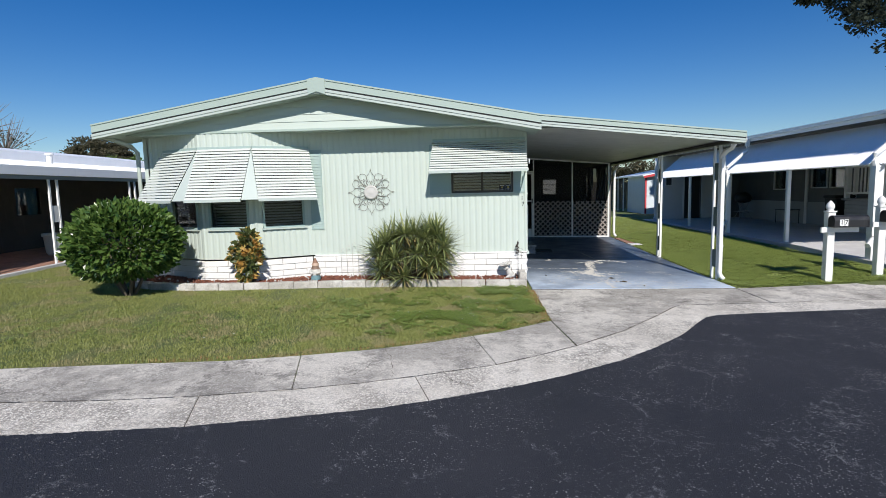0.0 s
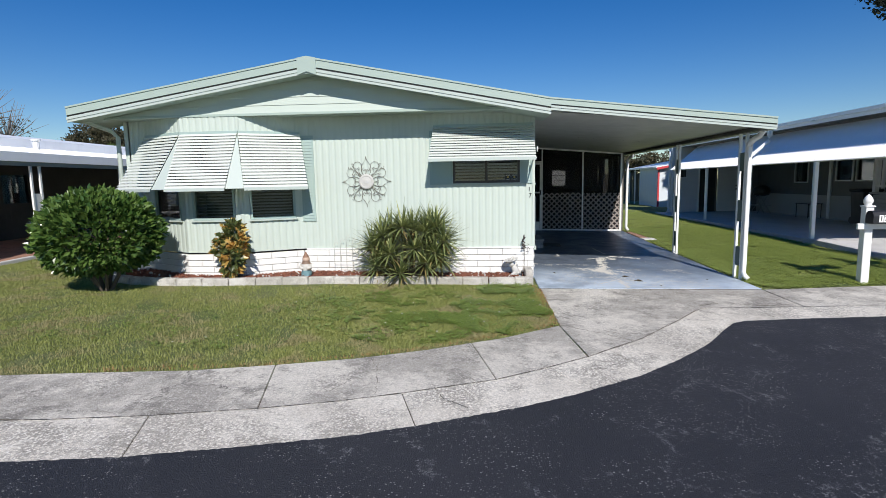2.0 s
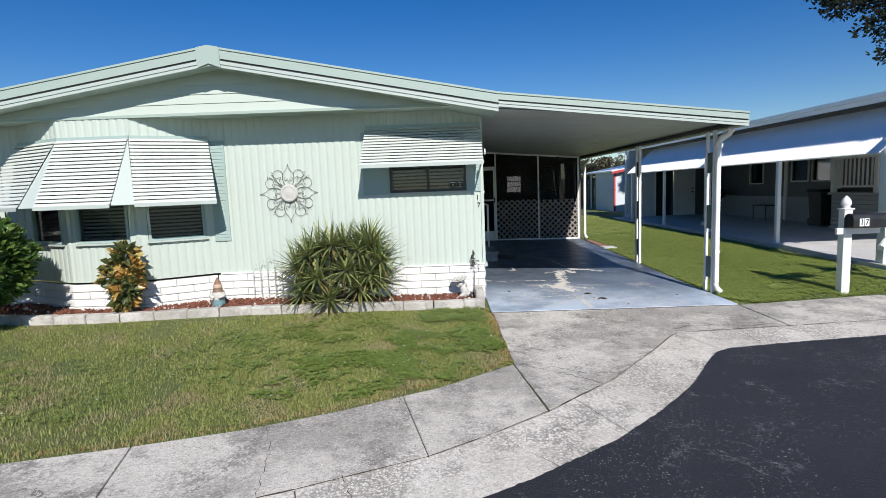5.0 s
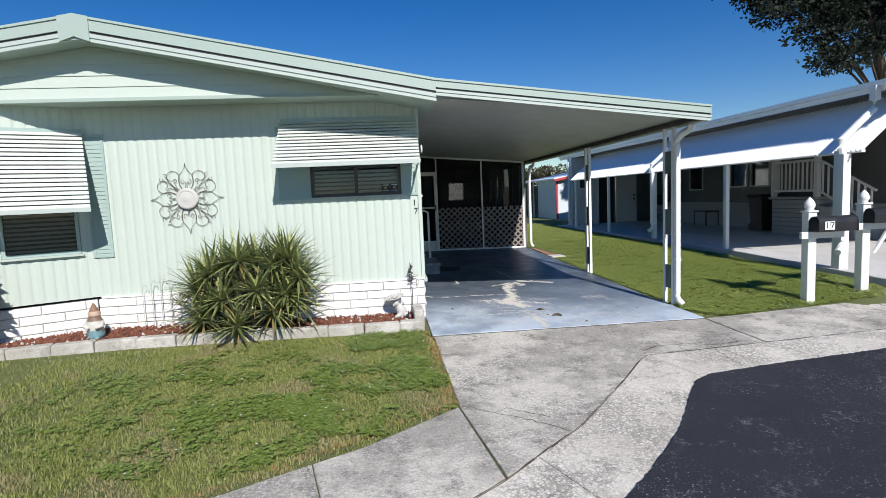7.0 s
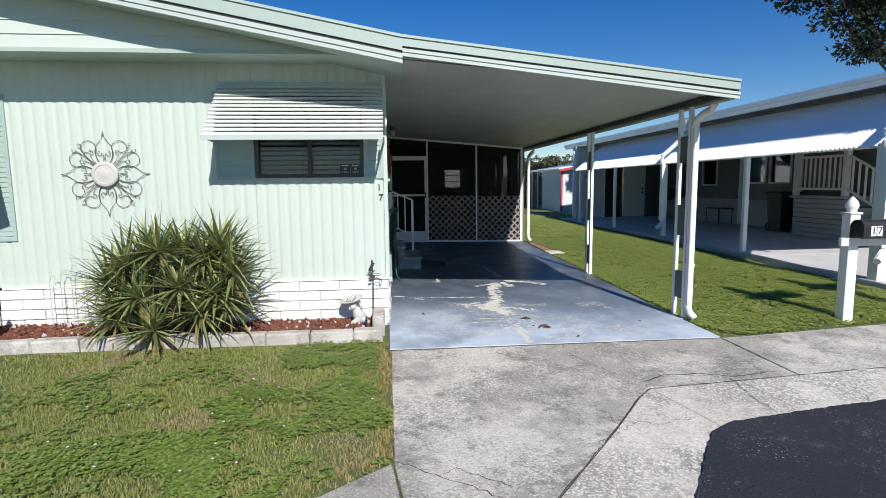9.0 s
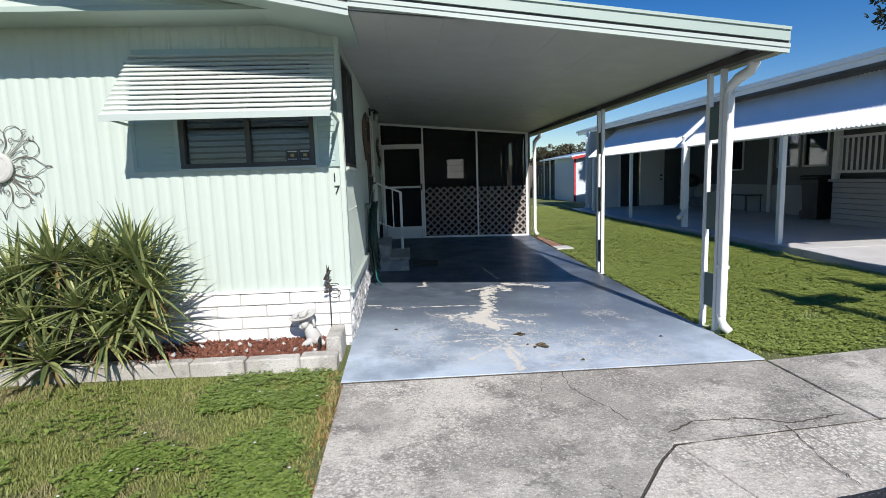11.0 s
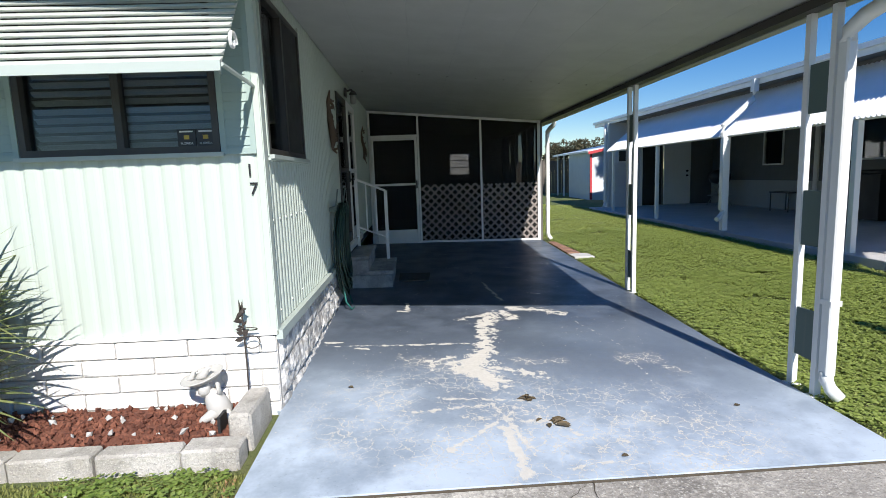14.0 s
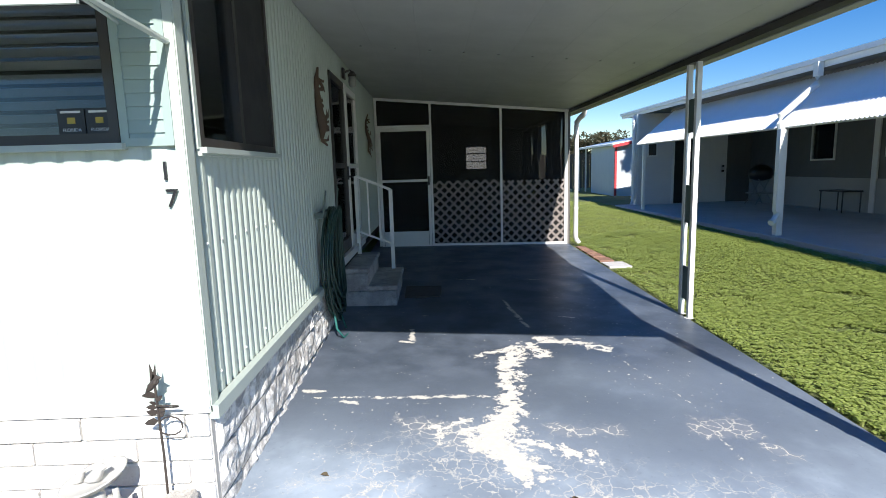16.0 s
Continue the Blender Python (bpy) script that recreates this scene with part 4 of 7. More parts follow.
def awning(p0, p1, ztop, zbot, out, slats, flare=(0.0, 0.0), side_fill=(True, True), arms=True):
    """A fixed slatted metal awning on the wall from p0 to p1; flare spreads its foot at either end."""
    m = oriented(p0, p1)
    w = (Vector(p1) - Vector(p0)).length
    def at(u, s, lift=0.0):
        x = -flare[0] * s + (w + (flare[0] + flare[1]) * s) * u
        return m @ Vector((x, -0.02 - (out - 0.02) * s - lift * 0.8, ztop + (zbot - ztop) * s + lift * 0.5))
    bm = bmesh.new()
    prism(bm, [at(0, 0), at(1, 0), at(1, 0) + Vector((0, 0, 0.04)), at(0, 0) + Vector((0, 0, 0.04))], m.to_3x3() @ Vector((0, 0.02, 0)))
    aw = part("window_awning", bm, MINT_SHUTTER, home, "white slatted metal window awning")
    for k in range(slats):
        s0, s1 = k / slats, (k + 1.0) / slats
        s1 = min(s1, 1.0)
        bm = bmesh.new()
        tuck = s1 - 0.2 / slats
        tri = [at(0, s0, 0.002), at(0, s1, 0.025), at(0, tuck, 0.002)]
        prism(bm, tri, at(1, s0, 0.002) - at(0, s0, 0.002))
        for v, q in zip(list(bm.verts)[3:], (at(1, s0, 0.002), at(1, s1, 0.025), at(1, tuck, 0.002))):
            v.co = q
        part("slat", bm, WHITE_SLAT, aw)
    bm = bmesh.new()
    lip = [at(0, 1, 0.026), at(1, 1, 0.026)]
    dn = Vector((0, 0, -0.045))
    prism(bm, [lip[0], lip[1], lip[1] + dn, lip[0] + dn], m.to_3x3() @ Vector((0, 0.012, 0)))
    part("front_rail", bm, MINT_PALE, aw)
    for u, on in ((0, side_fill[0]), (1, side_fill[1])):
        if on:
            bm = bmesh.new()
            foot = at(u, 1)
            tube(bm, [foot, m @ Vector(((m.inverted() @ foot).x, -0.015, zbot - 0.02))], 0.011, 6)
            part("arm", bm, MINT_PALE, aw)
    if arms:
        for u in (0.03, 0.97):
            bm = bmesh.new()
            tube(bm, [at(u, 0.95, -0.01), m @ Vector((w * u + (0.12 if u < 0.5 else -0.12), -0.01, zbot + 0.05))], 0.007, 5)
            part("stay", bm, MINT_PALE, aw)
    return aw


window((-0.03, WY), (1.03, WY), 1.715, 2.53, blind_step=0.048)
shutter((-0.40, WY), (-0.035, WY), 1.70, 2.55)
shutter((1.035, WY), (1.225, WY), 1.70, 2.55)
awning((-0.33, WY), (1.235, WY), 2.60, 2.08, 0.48, 13, flare=(0.045, 0.0))
for k, (a, b) in enumerate(zip(BAY, BAY[1:])):
    a, b = Vector(a), Vector(b)
    d = (b - a).normalized()
    w = (b - a).length
    window(tuple(a + d * 0.115), tuple(b - d * 0.115), 1.205, 2.50, split=False, mat=MINT_SHUTTER, blind_step=0.048)
    awning(tuple(a), tuple(b), 2.54, 1.70, 0.54, 18, side_fill=(False, False))
bm = bmesh.new()
tube(bm, [(1.262, 8.90 + 0.055 * (1 - 0.07 * i) * math.cos(i * 0.62), 2.20 + 0.055 * (1 - 0.07 * i) * math.sin(i * 0.62)) for i in range(12)], 0.009, 6)
part("awning_scroll", bm, WHITE, home)
# the small gussets between the bay's awnings
for corner, n0, n1 in ((Vector((-4.24, 8.84)), Vector((-0.464, -0.886)), Vector((0, -1))), (Vector((-3.32, 8.84)), Vector((0, -1)), Vector((0.473, -0.881)))):
    p, q = corner + n0 * 0.53, corner + n1 * 0.53
    bm = bmesh.new()
    prism(bm, [(corner.x, corner.y - 0.02, 2.53), (p.x, p.y, 1.70), (q.x, q.y, 1.70)], (0, 0.006, -0.006))
    part("awning_gusset", bm, MINT_PALE, home)
shutter((-2.50, WY), (-2.28, WY), 1.14, 2.52)
# side window, storm door with its side light
window((WX, 9.41), (WX, 10.41), 1.70, 2.62, split=True, half=True, blind_step=0.05, sill=MINT_PALE, mat=BRONZE, tilt=24)
bm = bmesh.new()
box(bm, (WX + 0.001, 9.39, 1.665), (WX + 0.02, 10.43, 1.695))
box(bm, (WX + 0.001, 9.380, 1.69), (WX + 0.012, 9.407, 2.66))
box(bm, (WX + 0.001, 10.413, 1.69), (WX + 0.012, 10.44, 2.66))
part("window_trim", bm, MINT, home)


def glazed_leaf(y0, y1, z0, z1, x=WX + 0.0, name="storm_door", handle=False, mat=WHITE):
    bm = bmesh.new()
    for lo, hi in (((x - 0.03, y0, z0), (x + 0.015, y0 + 0.06, z1)), ((x - 0.03, y1 - 0.06, z0), (x + 0.015, y1, z1)), ((x - 0.03, y0 + 0.06, z0), (x + 0.015, y1 - 0.06, z0 + 0.12)),
                   ((x - 0.03, y0 + 0.06, z1 - 0.07), (x + 0.015, y1 - 0.06, z1)), ((x - 0.03, y0 + 0.06, 1.62), (x + 0.015, y1 - 0.06, 1.67))):
        box(bm, lo, hi)
    door = part(name, bm, mat, home)
    for lo, hi in ((z0 + 0.12, 1.62), (1.67, z1 - 0.07)):
        bm = bmesh.new()
        box(bm, (x - 0.012, y0 + 0.06, lo), (x - 0.007, y1 - 0.06, hi))
        part("pane", bm, GLASS, door)
    if handle:
        bm = bmesh.new()
        box(bm, (x + 0.015, y1 - 0.05, 1.50), (x + 0.03, y1 - 0.01, 1.64))
        tube(bm, [(x + 0.03, y1 - 0.03, 1.53), (x + 0.07, y1 - 0.03, 1.53), (x + 0.07, y1 - 0.12, 1.53)], 0.010, 6)
        part("door_handle", bm, BLACKMAT, door)
    return door


glazed_leaf(12.25, 13.00, 0.78, 2.49, handle=True, mat=BRONZE)
bm = bmesh.new()
box(bm, (1.2, 13.005, 0.78), (1.275, 13.115, 2.49))
part("door_jamb", bm, WHITE, home)
glazed_leaf(13.12, 13.88, 0.78, 2.49, name="side_light")
bm = bmesh.new()
box(bm, (1.10, 12.24, 0.70), (1.30, 13.90, 0.775))
part("door_sill", bm, WHITE, home)


# ---------------------------------------------------------------- carport
carport = thing("carport", (4.45, 11, G(4.45, 11)), "white-ceilinged metal carport with mint fascia beside the home", "carport")
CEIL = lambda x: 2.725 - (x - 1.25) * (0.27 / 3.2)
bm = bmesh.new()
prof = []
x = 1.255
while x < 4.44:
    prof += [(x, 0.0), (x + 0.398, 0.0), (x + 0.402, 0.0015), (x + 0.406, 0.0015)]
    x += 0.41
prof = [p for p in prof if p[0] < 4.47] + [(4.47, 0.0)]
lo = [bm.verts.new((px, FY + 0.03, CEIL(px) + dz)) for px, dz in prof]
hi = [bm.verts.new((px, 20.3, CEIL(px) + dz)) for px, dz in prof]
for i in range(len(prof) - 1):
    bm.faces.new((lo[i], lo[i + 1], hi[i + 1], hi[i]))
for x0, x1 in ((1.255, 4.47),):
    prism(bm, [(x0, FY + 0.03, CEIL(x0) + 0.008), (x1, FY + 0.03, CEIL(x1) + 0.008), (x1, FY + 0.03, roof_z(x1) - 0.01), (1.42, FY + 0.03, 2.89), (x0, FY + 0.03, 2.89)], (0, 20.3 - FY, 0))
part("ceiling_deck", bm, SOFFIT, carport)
bm = bmesh.new()
roof_band(bm, 1.42, 4.53, FY, FY + 0.03, -0.012, 0.081)
roof_band(bm, 1.42, 4.53, FY - 0.012, FY, -0.012, 0.010)
part("upper_fascia", bm, MINT_TRIM, carport)
bm = bmesh.new()
roof_band(bm, 1.42, 4.53, FY + 0.016, FY + 0.04, 0.081, 0.103)
part("fascia_gap", bm, BRONZE, carport)
bm = bmesh.new()
roof_band(bm, 1.42, 4.53, FY - 0.006, FY + 0.03, 0.103, 0.13)
roof_band(bm, 1.42, 4.53, FY + 0.003, FY + 0.03, 0.13, 0.165)
part("lower_fascia", bm, MINT_PALE, carport)
# gutter along the low side
bm = bmesh.new()
prism(bm, [(4.46, FY + 0.04, 2.40), (4.50, FY + 0.04, 2.385), (4.55, FY + 0.04, 2.42), (4.56, FY + 0.04, 2.52), (4.545, FY + 0.04, 2.52), (4.535, FY + 0.04, 2.43), (4.49, FY + 0.04, 2.40), (4.47, FY + 0.04, 2.42), (4.465, FY + 0.04, 2.52), (4.455, FY + 0.04, 2.52)], (0, 20.3 - FY - 0.04, 0))
part("gutter", bm, GUTTER, carport)
bm = bmesh.new()
box(bm, (4.36, FY + 0.04, 2.40), (4.44, 20.3, 2.452))
part("side_beam", bm, BRONZE, carport)
# screws in a row across the ceiling
for k in range(10):
    bm = bmesh.new()
    xx = 1.55 + 0.31 * k
    lathe(bm, [(0.011, 0.0), (0.011, 0.006), (0.004, 0.010)], (xx, 12.3, CEIL(xx) - 0.008), 8)
    part("screw", bm, GUTTER, carport)


def ladder_post(y0, y1, x=4.42, half=0.02):
    post = thing("carport_post", (x, y0, G(x, y0)), "white twin-bar metal carport post with dark green panels", "post", "carport posts")
    base = G(x, y0) + 0.02
    for y in (y0, y1):
        bm = bmesh.new()
        box(bm, (x - half, y - half, base), (x + half, y + half, 2.40))
        part("bar", bm, WHITE, post)
        bm = bmesh.new()
        box(bm, (x - 0.04, y - 0.035, base), (x + 0.04, y + 0.035, base + 0.006))
        part("foot_plate", bm, WHITE, post)
    for a, b in ((0.36, 0.66), (1.05, 1.38), (1.83, 2.11)):
        bm = bmesh.new()
        box(bm, (x - 0.008, y0 + half, a), (x + 0.008, y1 - half, b))
        part("panel", bm, DARK_GREEN, post)
    return post


ladder_post(9.20, 9.40, 4.44)
ladder_post(11.83, 11.99, 4.40)


def downspout(x, y, top, name="downspout", foot=None, group="carport downspouts", label="white square downspout from the carport gutter"):
    d = thing(name, (x, y, G(x, y)), label, "downspout", group)
    base = G(x, y) + 0.10
    bm = bmesh.new()
    box(bm, (x - 0.030, y - 0.036, base + 0.08), (x + 0.030, y + 0.036, top - 0.22), bevel=0.008)
    part("pipe", bm, WHITE, d)
    bm = bmesh.new()
    tube(bm, [(x, y, top - 0.24), (x, y - 0.005, top - 0.18), (x + 0.03, y - 0.07, top - 0.12), (x + 0.06, y - 0.17, top - 0.08), (x + 0.07, y - 0.20, top - 0.03), (x + 0.07, y - 0.20, top + 0.02)], 0.042, 8)
    part("elbow", bm, WHITE, d, smooth=True)
    bm = bmesh.new()
    tube(bm, [(x, y, base + 0.10), (x, y, base + 0.05), (x + 0.015, y - 0.02, base), (x + 0.05, y - 0.05, base - 0.05)], 0.037, 8)
    part("shoe", bm, WHITE, d, smooth=True)
    bm = bmesh.new()
    box(bm, (x - 0.034, y - 0.040, base + 0.5), (x + 0.034, y + 0.040, base + 0.53))
    part("strap", bm, WHITE, d)
    return d


downspout(4.445, 9.125, 2.42)
downspout(4.46, 15.86, 2.42)


# ---------------------------------------------------------------- screened room at the end of the carport
SY = 15.98
room = thing("screen_room", (2.8, SY, G(2.8, SY)), "dark screened room with white frame and lattice below", "screen room")
ZF = lambda x, y=SY: G(x, y) + 0.025


def bar(parent, lo, hi, name="frame_bar", mat=WHITE):
    bm = bmesh.new()
    box(bm, lo, hi)
    return part(name, bm, mat, parent)


for x0, x1 in ((1.262, 1.30), (2.13, 2.165), (3.255, 3.29), (4.30, 4.35)):
    bar(room, (x0, SY - 0.02, ZF(x0)), (x1, SY + 0.02, CEIL(x1) - 0.03))
bm = bmesh.new()
prism(bm, [(1.262, SY - 0.024, CEIL(1.262) - 0.045), (4.36, SY - 0.024, CEIL(4.36) - 0.045), (4.36, SY - 0.024, CEIL(4.36) - 0.004), (1.262, SY - 0.024, CEIL(1.262) - 0.004)], (0, 0.05, 0))
part("top_rail", bm, WHITE, room)
bm = bmesh.new()
prism(bm, [(2.165, SY - 0.022, ZF(2.165)), (4.30, SY - 0.022, ZF(4.3)), (4.30, SY - 0.022, ZF(4.3) + 0.035), (2.165, SY - 0.022, ZF(2.165) + 0.035)], (0, 0.044, 0))
part("bottom_rail", bm, WHITE, room)
for x0, x1, z0 in ((1.30, 2.13, 2.26), (2.165, 3.255, 0.30), (3.29, 4.30, 0.28)):
    bm = bmesh.new()
    prism(bm, [(x0, SY, z0), (x1, SY, z0), (x1, SY, CEIL(x1) - 0.045), (x0, SY, CEIL(x0) - 0.045)], (0, 0.002, 0))
    part("screen_panel", bm, SCREEN, room)


def lattice(x0, x1, z0, z1, y):
    """Diagonal lath, two layers, every lath cut off square by the panel's edge."""
    pitch, w = 0.104, 0.036
    for layer, sgn in ((0, 1), (1, -1)):
        c = (z0 - x1 if sgn > 0 else z0 + x0) - 0.02
        top = z1 - x0 if sgn > 0 else z1 + x1
        while c < top:
            pts = []
            xa, xb = (max(x0, z0 - c), min(x1, z1 - c)) if sgn > 0 else (max(x0, c - z1), min(x1, c - z0))
            if xb - xa > 0.02:
                za, zb = (xa + c, xb + c) if sgn > 0 else (c - xa, c - xb)
                d = Vector((xb - xa, 0, zb - za)).normalized()
                nrm = Vector((-d.z, 0, d.x)) * w / 2
                a, b = Vector((xa, y - 0.006 * layer, za)), Vector((xb, y - 0.006 * layer, zb))
                bm = bmesh.new()
                prism(bm, [a - nrm, b - nrm, b + nrm, a + nrm], (0, -0.005, 0))
                part("lath", bm, LATH, room)
            c += pitch * math.sqrt(2)


LATH = painted("lattice paint", (0.25, 0.215, 0.195), 0.6, 0.2)
lattice(2.175, 3.25, 0.32, 1.38, SY - 0.004)
lattice(3.295, 4.295, 0.29, 1.36, SY - 0.004)

door = thing("screen_door", (1.7, SY - 0.03, 0.31), "white aluminium screen door with mid rail and kick plate", "door")
DX0, DX1, DZ0, DZ1 = 1.305, 2.125, 0.325, 2.235
for lo, hi, nm in (((DX0, DZ0), (DX0 + 0.045, DZ1), "stile"), ((DX1 - 0.045, DZ0), (DX1, DZ1), "stile"), ((DX0 + 0.045, DZ1 - 0.05), (DX1 - 0.045, DZ1), "top_rail"),
                   ((DX0 + 0.045, 1.385), (DX1 - 0.045, 1.425), "mid_rail"), ((DX0 + 0.045, DZ0), (DX1 - 0.045, DZ0 + 0.03), "bottom_rail")):
    bm = bmesh.new()
    box(bm, (lo[0], SY - 0.045, lo[1]), (hi[0], SY - 0.015, hi[1]), bevel=0.004)
    part(nm, bm, WHITE, door)
bm = bmesh.new()
box(bm, (DX0 + 0.05, SY - 0.035, DZ0 + 0.03), (DX1 - 0.05, SY - 0.028, DZ0 + 0.26))
part("kick_plate", bm, WHITE, door)
for z0, z1 in ((DZ0 + 0.26, 1.385), (1.425, DZ1 - 0.05)):
    bm = bmesh.new()
    box(bm, (DX0 + 0.045, SY - 0.031, z0), (DX1 - 0.045, SY - 0.029, z1))
    part("screen_panel", bm, SCREEN, door)
bm = bmesh.new()
box(bm, (DX1 - 0.04, SY - 0.065, 1.33), (DX1 - 0.012, SY - 0.045, 1.47), bevel=0.004)
part("door_handle", bm, BLACKMAT, door)
bm = bmesh.new()
box(bm, (1.30, SY - 0.03, DZ1 + 0.004), (2.13, SY + 0.02, DZ1 + 0.045))
part("door_header", bm, WHITE, room)

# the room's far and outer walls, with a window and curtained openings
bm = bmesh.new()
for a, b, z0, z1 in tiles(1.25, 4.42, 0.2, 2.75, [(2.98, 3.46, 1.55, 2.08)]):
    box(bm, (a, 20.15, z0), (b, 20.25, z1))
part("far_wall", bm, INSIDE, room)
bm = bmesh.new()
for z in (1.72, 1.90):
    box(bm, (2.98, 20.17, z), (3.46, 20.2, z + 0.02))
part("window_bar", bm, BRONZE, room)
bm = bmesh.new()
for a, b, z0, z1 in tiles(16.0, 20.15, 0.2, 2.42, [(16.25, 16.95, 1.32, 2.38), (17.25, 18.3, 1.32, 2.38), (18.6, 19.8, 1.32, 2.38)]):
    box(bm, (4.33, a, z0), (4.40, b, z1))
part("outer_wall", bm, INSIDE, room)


def curtain(y0, y1, z0, z1, x, pinch):
    bm = bmesh.new()
    n, rows = 22, 6
    grid = []
    for j in range(rows + 1):
        s = j / rows
        w = 1 - pinch * math.sin(min(1, s * 1.15) * math.pi) ** 2
        grid.append([bm.verts.new((x + 0.018 * math.sin(i * 1.9), y0 + (y1 - y0) * (0.5 + (i / n - 0.5) * w), z1 + (z0 - z1) * s)) for i in range(n + 1)])
    for j in range(rows):
        for i in range(n):
            bm.faces.new((grid[j][i], grid[j][i + 1], grid[j + 1][i + 1], grid[j + 1][i]))
    bmesh.ops.solidify(bm, geom=bm.faces[:], thickness=0.004)
    single("curtain", bm, CURTAIN, "dark gathered curtain hanging in the screened room", "curtain", "screen room curtains", smooth=True)


curtain(16.2, 16.75, 1.25, 2.36, 4.29, 0.25)
curtain(16.85, 17.35, 1.25, 2.36, 4.29, 0.45)
curtain(18.05, 18.75, 1.25, 2.36, 4.29, 0.45)
curtain(18.8, 19.9, 1.25, 2.36, 4.29, 0.1)

# ---------------------------------------------------------------- entry steps, rail, mat
steps = thing("entry_steps", (1.5, 12.9, G(1.5, 12.9)), "two grey painted block steps at the side door", "steps")
GS = G(1.5, 12.9) + 0.02
for x1, z0, z1, y0, y1 in ((1.79, GS - 0.02, GS + 0.15, 12.38, 13.40), (1.52, GS + 0.165, GS + 0.33, 12.36, 13.42)):
    bm = bmesh.new()
    box(bm, (1.265, y0 + 0.02, z0), (x1 - 0.02, y1 - 0.02, z1), bevel=0.012)
    part("riser_block", bm, STEPCON, steps)
    bm = bmesh.new()
    box(bm, (1.262, y0, z1 + 0.001), (x1, y1, z1 + 0.045), bevel=0.01)
    part("tread", bm, STEPCON, steps)
rail = thing("step_handrail", (1.5, 13.35, GS), "white square-tube handrail beside the entry steps", "handrail")
RX0, RX1, RY = 1.30, 1.68, 13.32
for x, z0, z1 in ((RX0, GS + 0.375, 1.53), (RX1, GS + 0.195, 1.37)):
    bm = bmesh.new()
    box(bm, (x - 0.02, RY - 0.02, z0), (x + 0.02, RY + 0.02, z1))
    part("post", bm, WHITE, rail)
for zz, r in ((0.0, 0.016), (-0.62, 0.013)):
    bm = bmesh.new()
    tube(bm, [(RX0, RY, 1.53 + zz), (RX1, RY, 1.37 + zz)], r, 6)
    part("rail_bar", bm, WHITE, rail)
for f in (0.33, 0.66):
    x = RX0 + (RX1 - RX0) * f
    z = 1.53 - 0.16 * f
    bm = bmesh.new()
    box(bm, (x - 0.009, RY - 0.009, z - 0.62), (x + 0.009, RY + 0.009, z))
    part("baluster", bm, WHITE, rail)
bm = bmesh.new()
prism(bm, [(1.83, 12.66, G(2, 12.9) + 0.026), (2.2, 12.66, G(2, 12.9) + 0.024), (2.22, 13.12, G(2, 12.9) + 0.03), (1.83, 13.14, G(2, 12.9) + 0.032)], (0, 0, 0.014))
single("door_mat", bm, MATFIBRE, "dark fibre door mat lying by the steps", "door mat")

# hose hung on a bracket
hose = thing("garden_hose", (1.3, 11.6, G(1.3, 11.6)), "dark green garden hose coiled on a wall bracket", "hose")
hr = random.Random(4)
for k in range(16):
    y0, y1 = 11.36 + hr.uniform(-0.06, 0.10), 11.82 + hr.uniform(-0.10, 0.06)
    low = hr.uniform(0.34, 0.62)
    x = 1.29 + hr.uniform(0, 0.09)
    pts = []
    for i in range(17):
        a = i / 16 * 2 * math.pi
        s = math.sin(a)
        w = 0.5 + 0.5 * math.cos(a)
        yy = (y0 + y1) / 2 + (y1 - y0) / 2 * math.sin(a) * (0.9 + 0.25 * (1 - w))
        zz = low + (1.30 - low) * (0.5 + 0.5 * math.cos(a)) + hr.uniform(-0.01, 0.01)
        pts.append((x + 0.02 * math.cos(2 * a), yy, zz))
    bm = bmesh.new()
    tube(bm, pts, 0.009, 5)
    part("hose_loop", bm, HOSE, hose, smooth=True)
bm = bmesh.new()
tube(bm, [(1.33, 11.42, 0.6), (1.36, 11.40, 0.35), (1.40, 11.45, 0.26), (1.42, 11.62, 0.245), (1.38, 11.72, 0.25), (1.34, 11.70, 0.4)], 0.009, 5)
part("hose_end", bm, HOSETEAL, hose, smooth=True)
bm = bmesh.new()
box(bm, (1.262, 11.32, 1.24), (1.32, 11.88, 1.28))
tube(bm, [(1.32, 11.34, 1.26), (1.35, 11.33, 1.45)], 0.007, 5)
tube(bm, [(1.32, 11.86, 1.26), (1.35, 11.87, 1.45)], 0.007, 5)
part("bracket", bm, DARK_GREEN, hose)


def driftwood(y, z0, z1, seed, big=1.0):
    """A ragged dried palm or driftwood hanging."""
    r = random.Random(seed)
    piece = thing("wall_hanging", (1.275, y, z0), "brown dried-wood hanging on the mint wall", "wall decoration", "wall hangings")
    bm = bmesh.new()
    mid = [(1.275 + 0.02 * math.sin(i), y + 0.03 * math.sin(i * 1.3 + seed), z0 + (z1 - z0) * i / 7) for i in range(8)]
    tube(bm, mid, [0.010 * big, 0.03 * big, 0.036 * big, 0.03 * big, 0.034 * big, 0.024 * big, 0.018 * big, 0.008 * big], 7)
    part("stem", bm, TERRA, piece, smooth=True)
    for k in range(22):
        s = r.random() * 0.9
        p = Vector(mid[int(s * 7)])
        q = p + Vector((0.03, r.uniform(-0.02, 0.16) * big, r.uniform(-0.10, 0.10)))
        bm = bmesh.new()
        tube(bm, [p, (p + q) / 2 + Vector((0.02, 0, -0.02)), q], [0.014 * big, 0.010 * big, 0.002], 5)
        part("twig", bm, TERRA, piece, smooth=True)


driftwood(11.66, 1.84, 2.40, 2)
driftwood(14.86, 1.86, 2.36, 5, 0.7)

lamp = thing("porch_lamp", (1.26, 13.02, 2.46), "small bronze porch lamp with glass shade above the door", "wall lamp")
bm = bmesh.new()
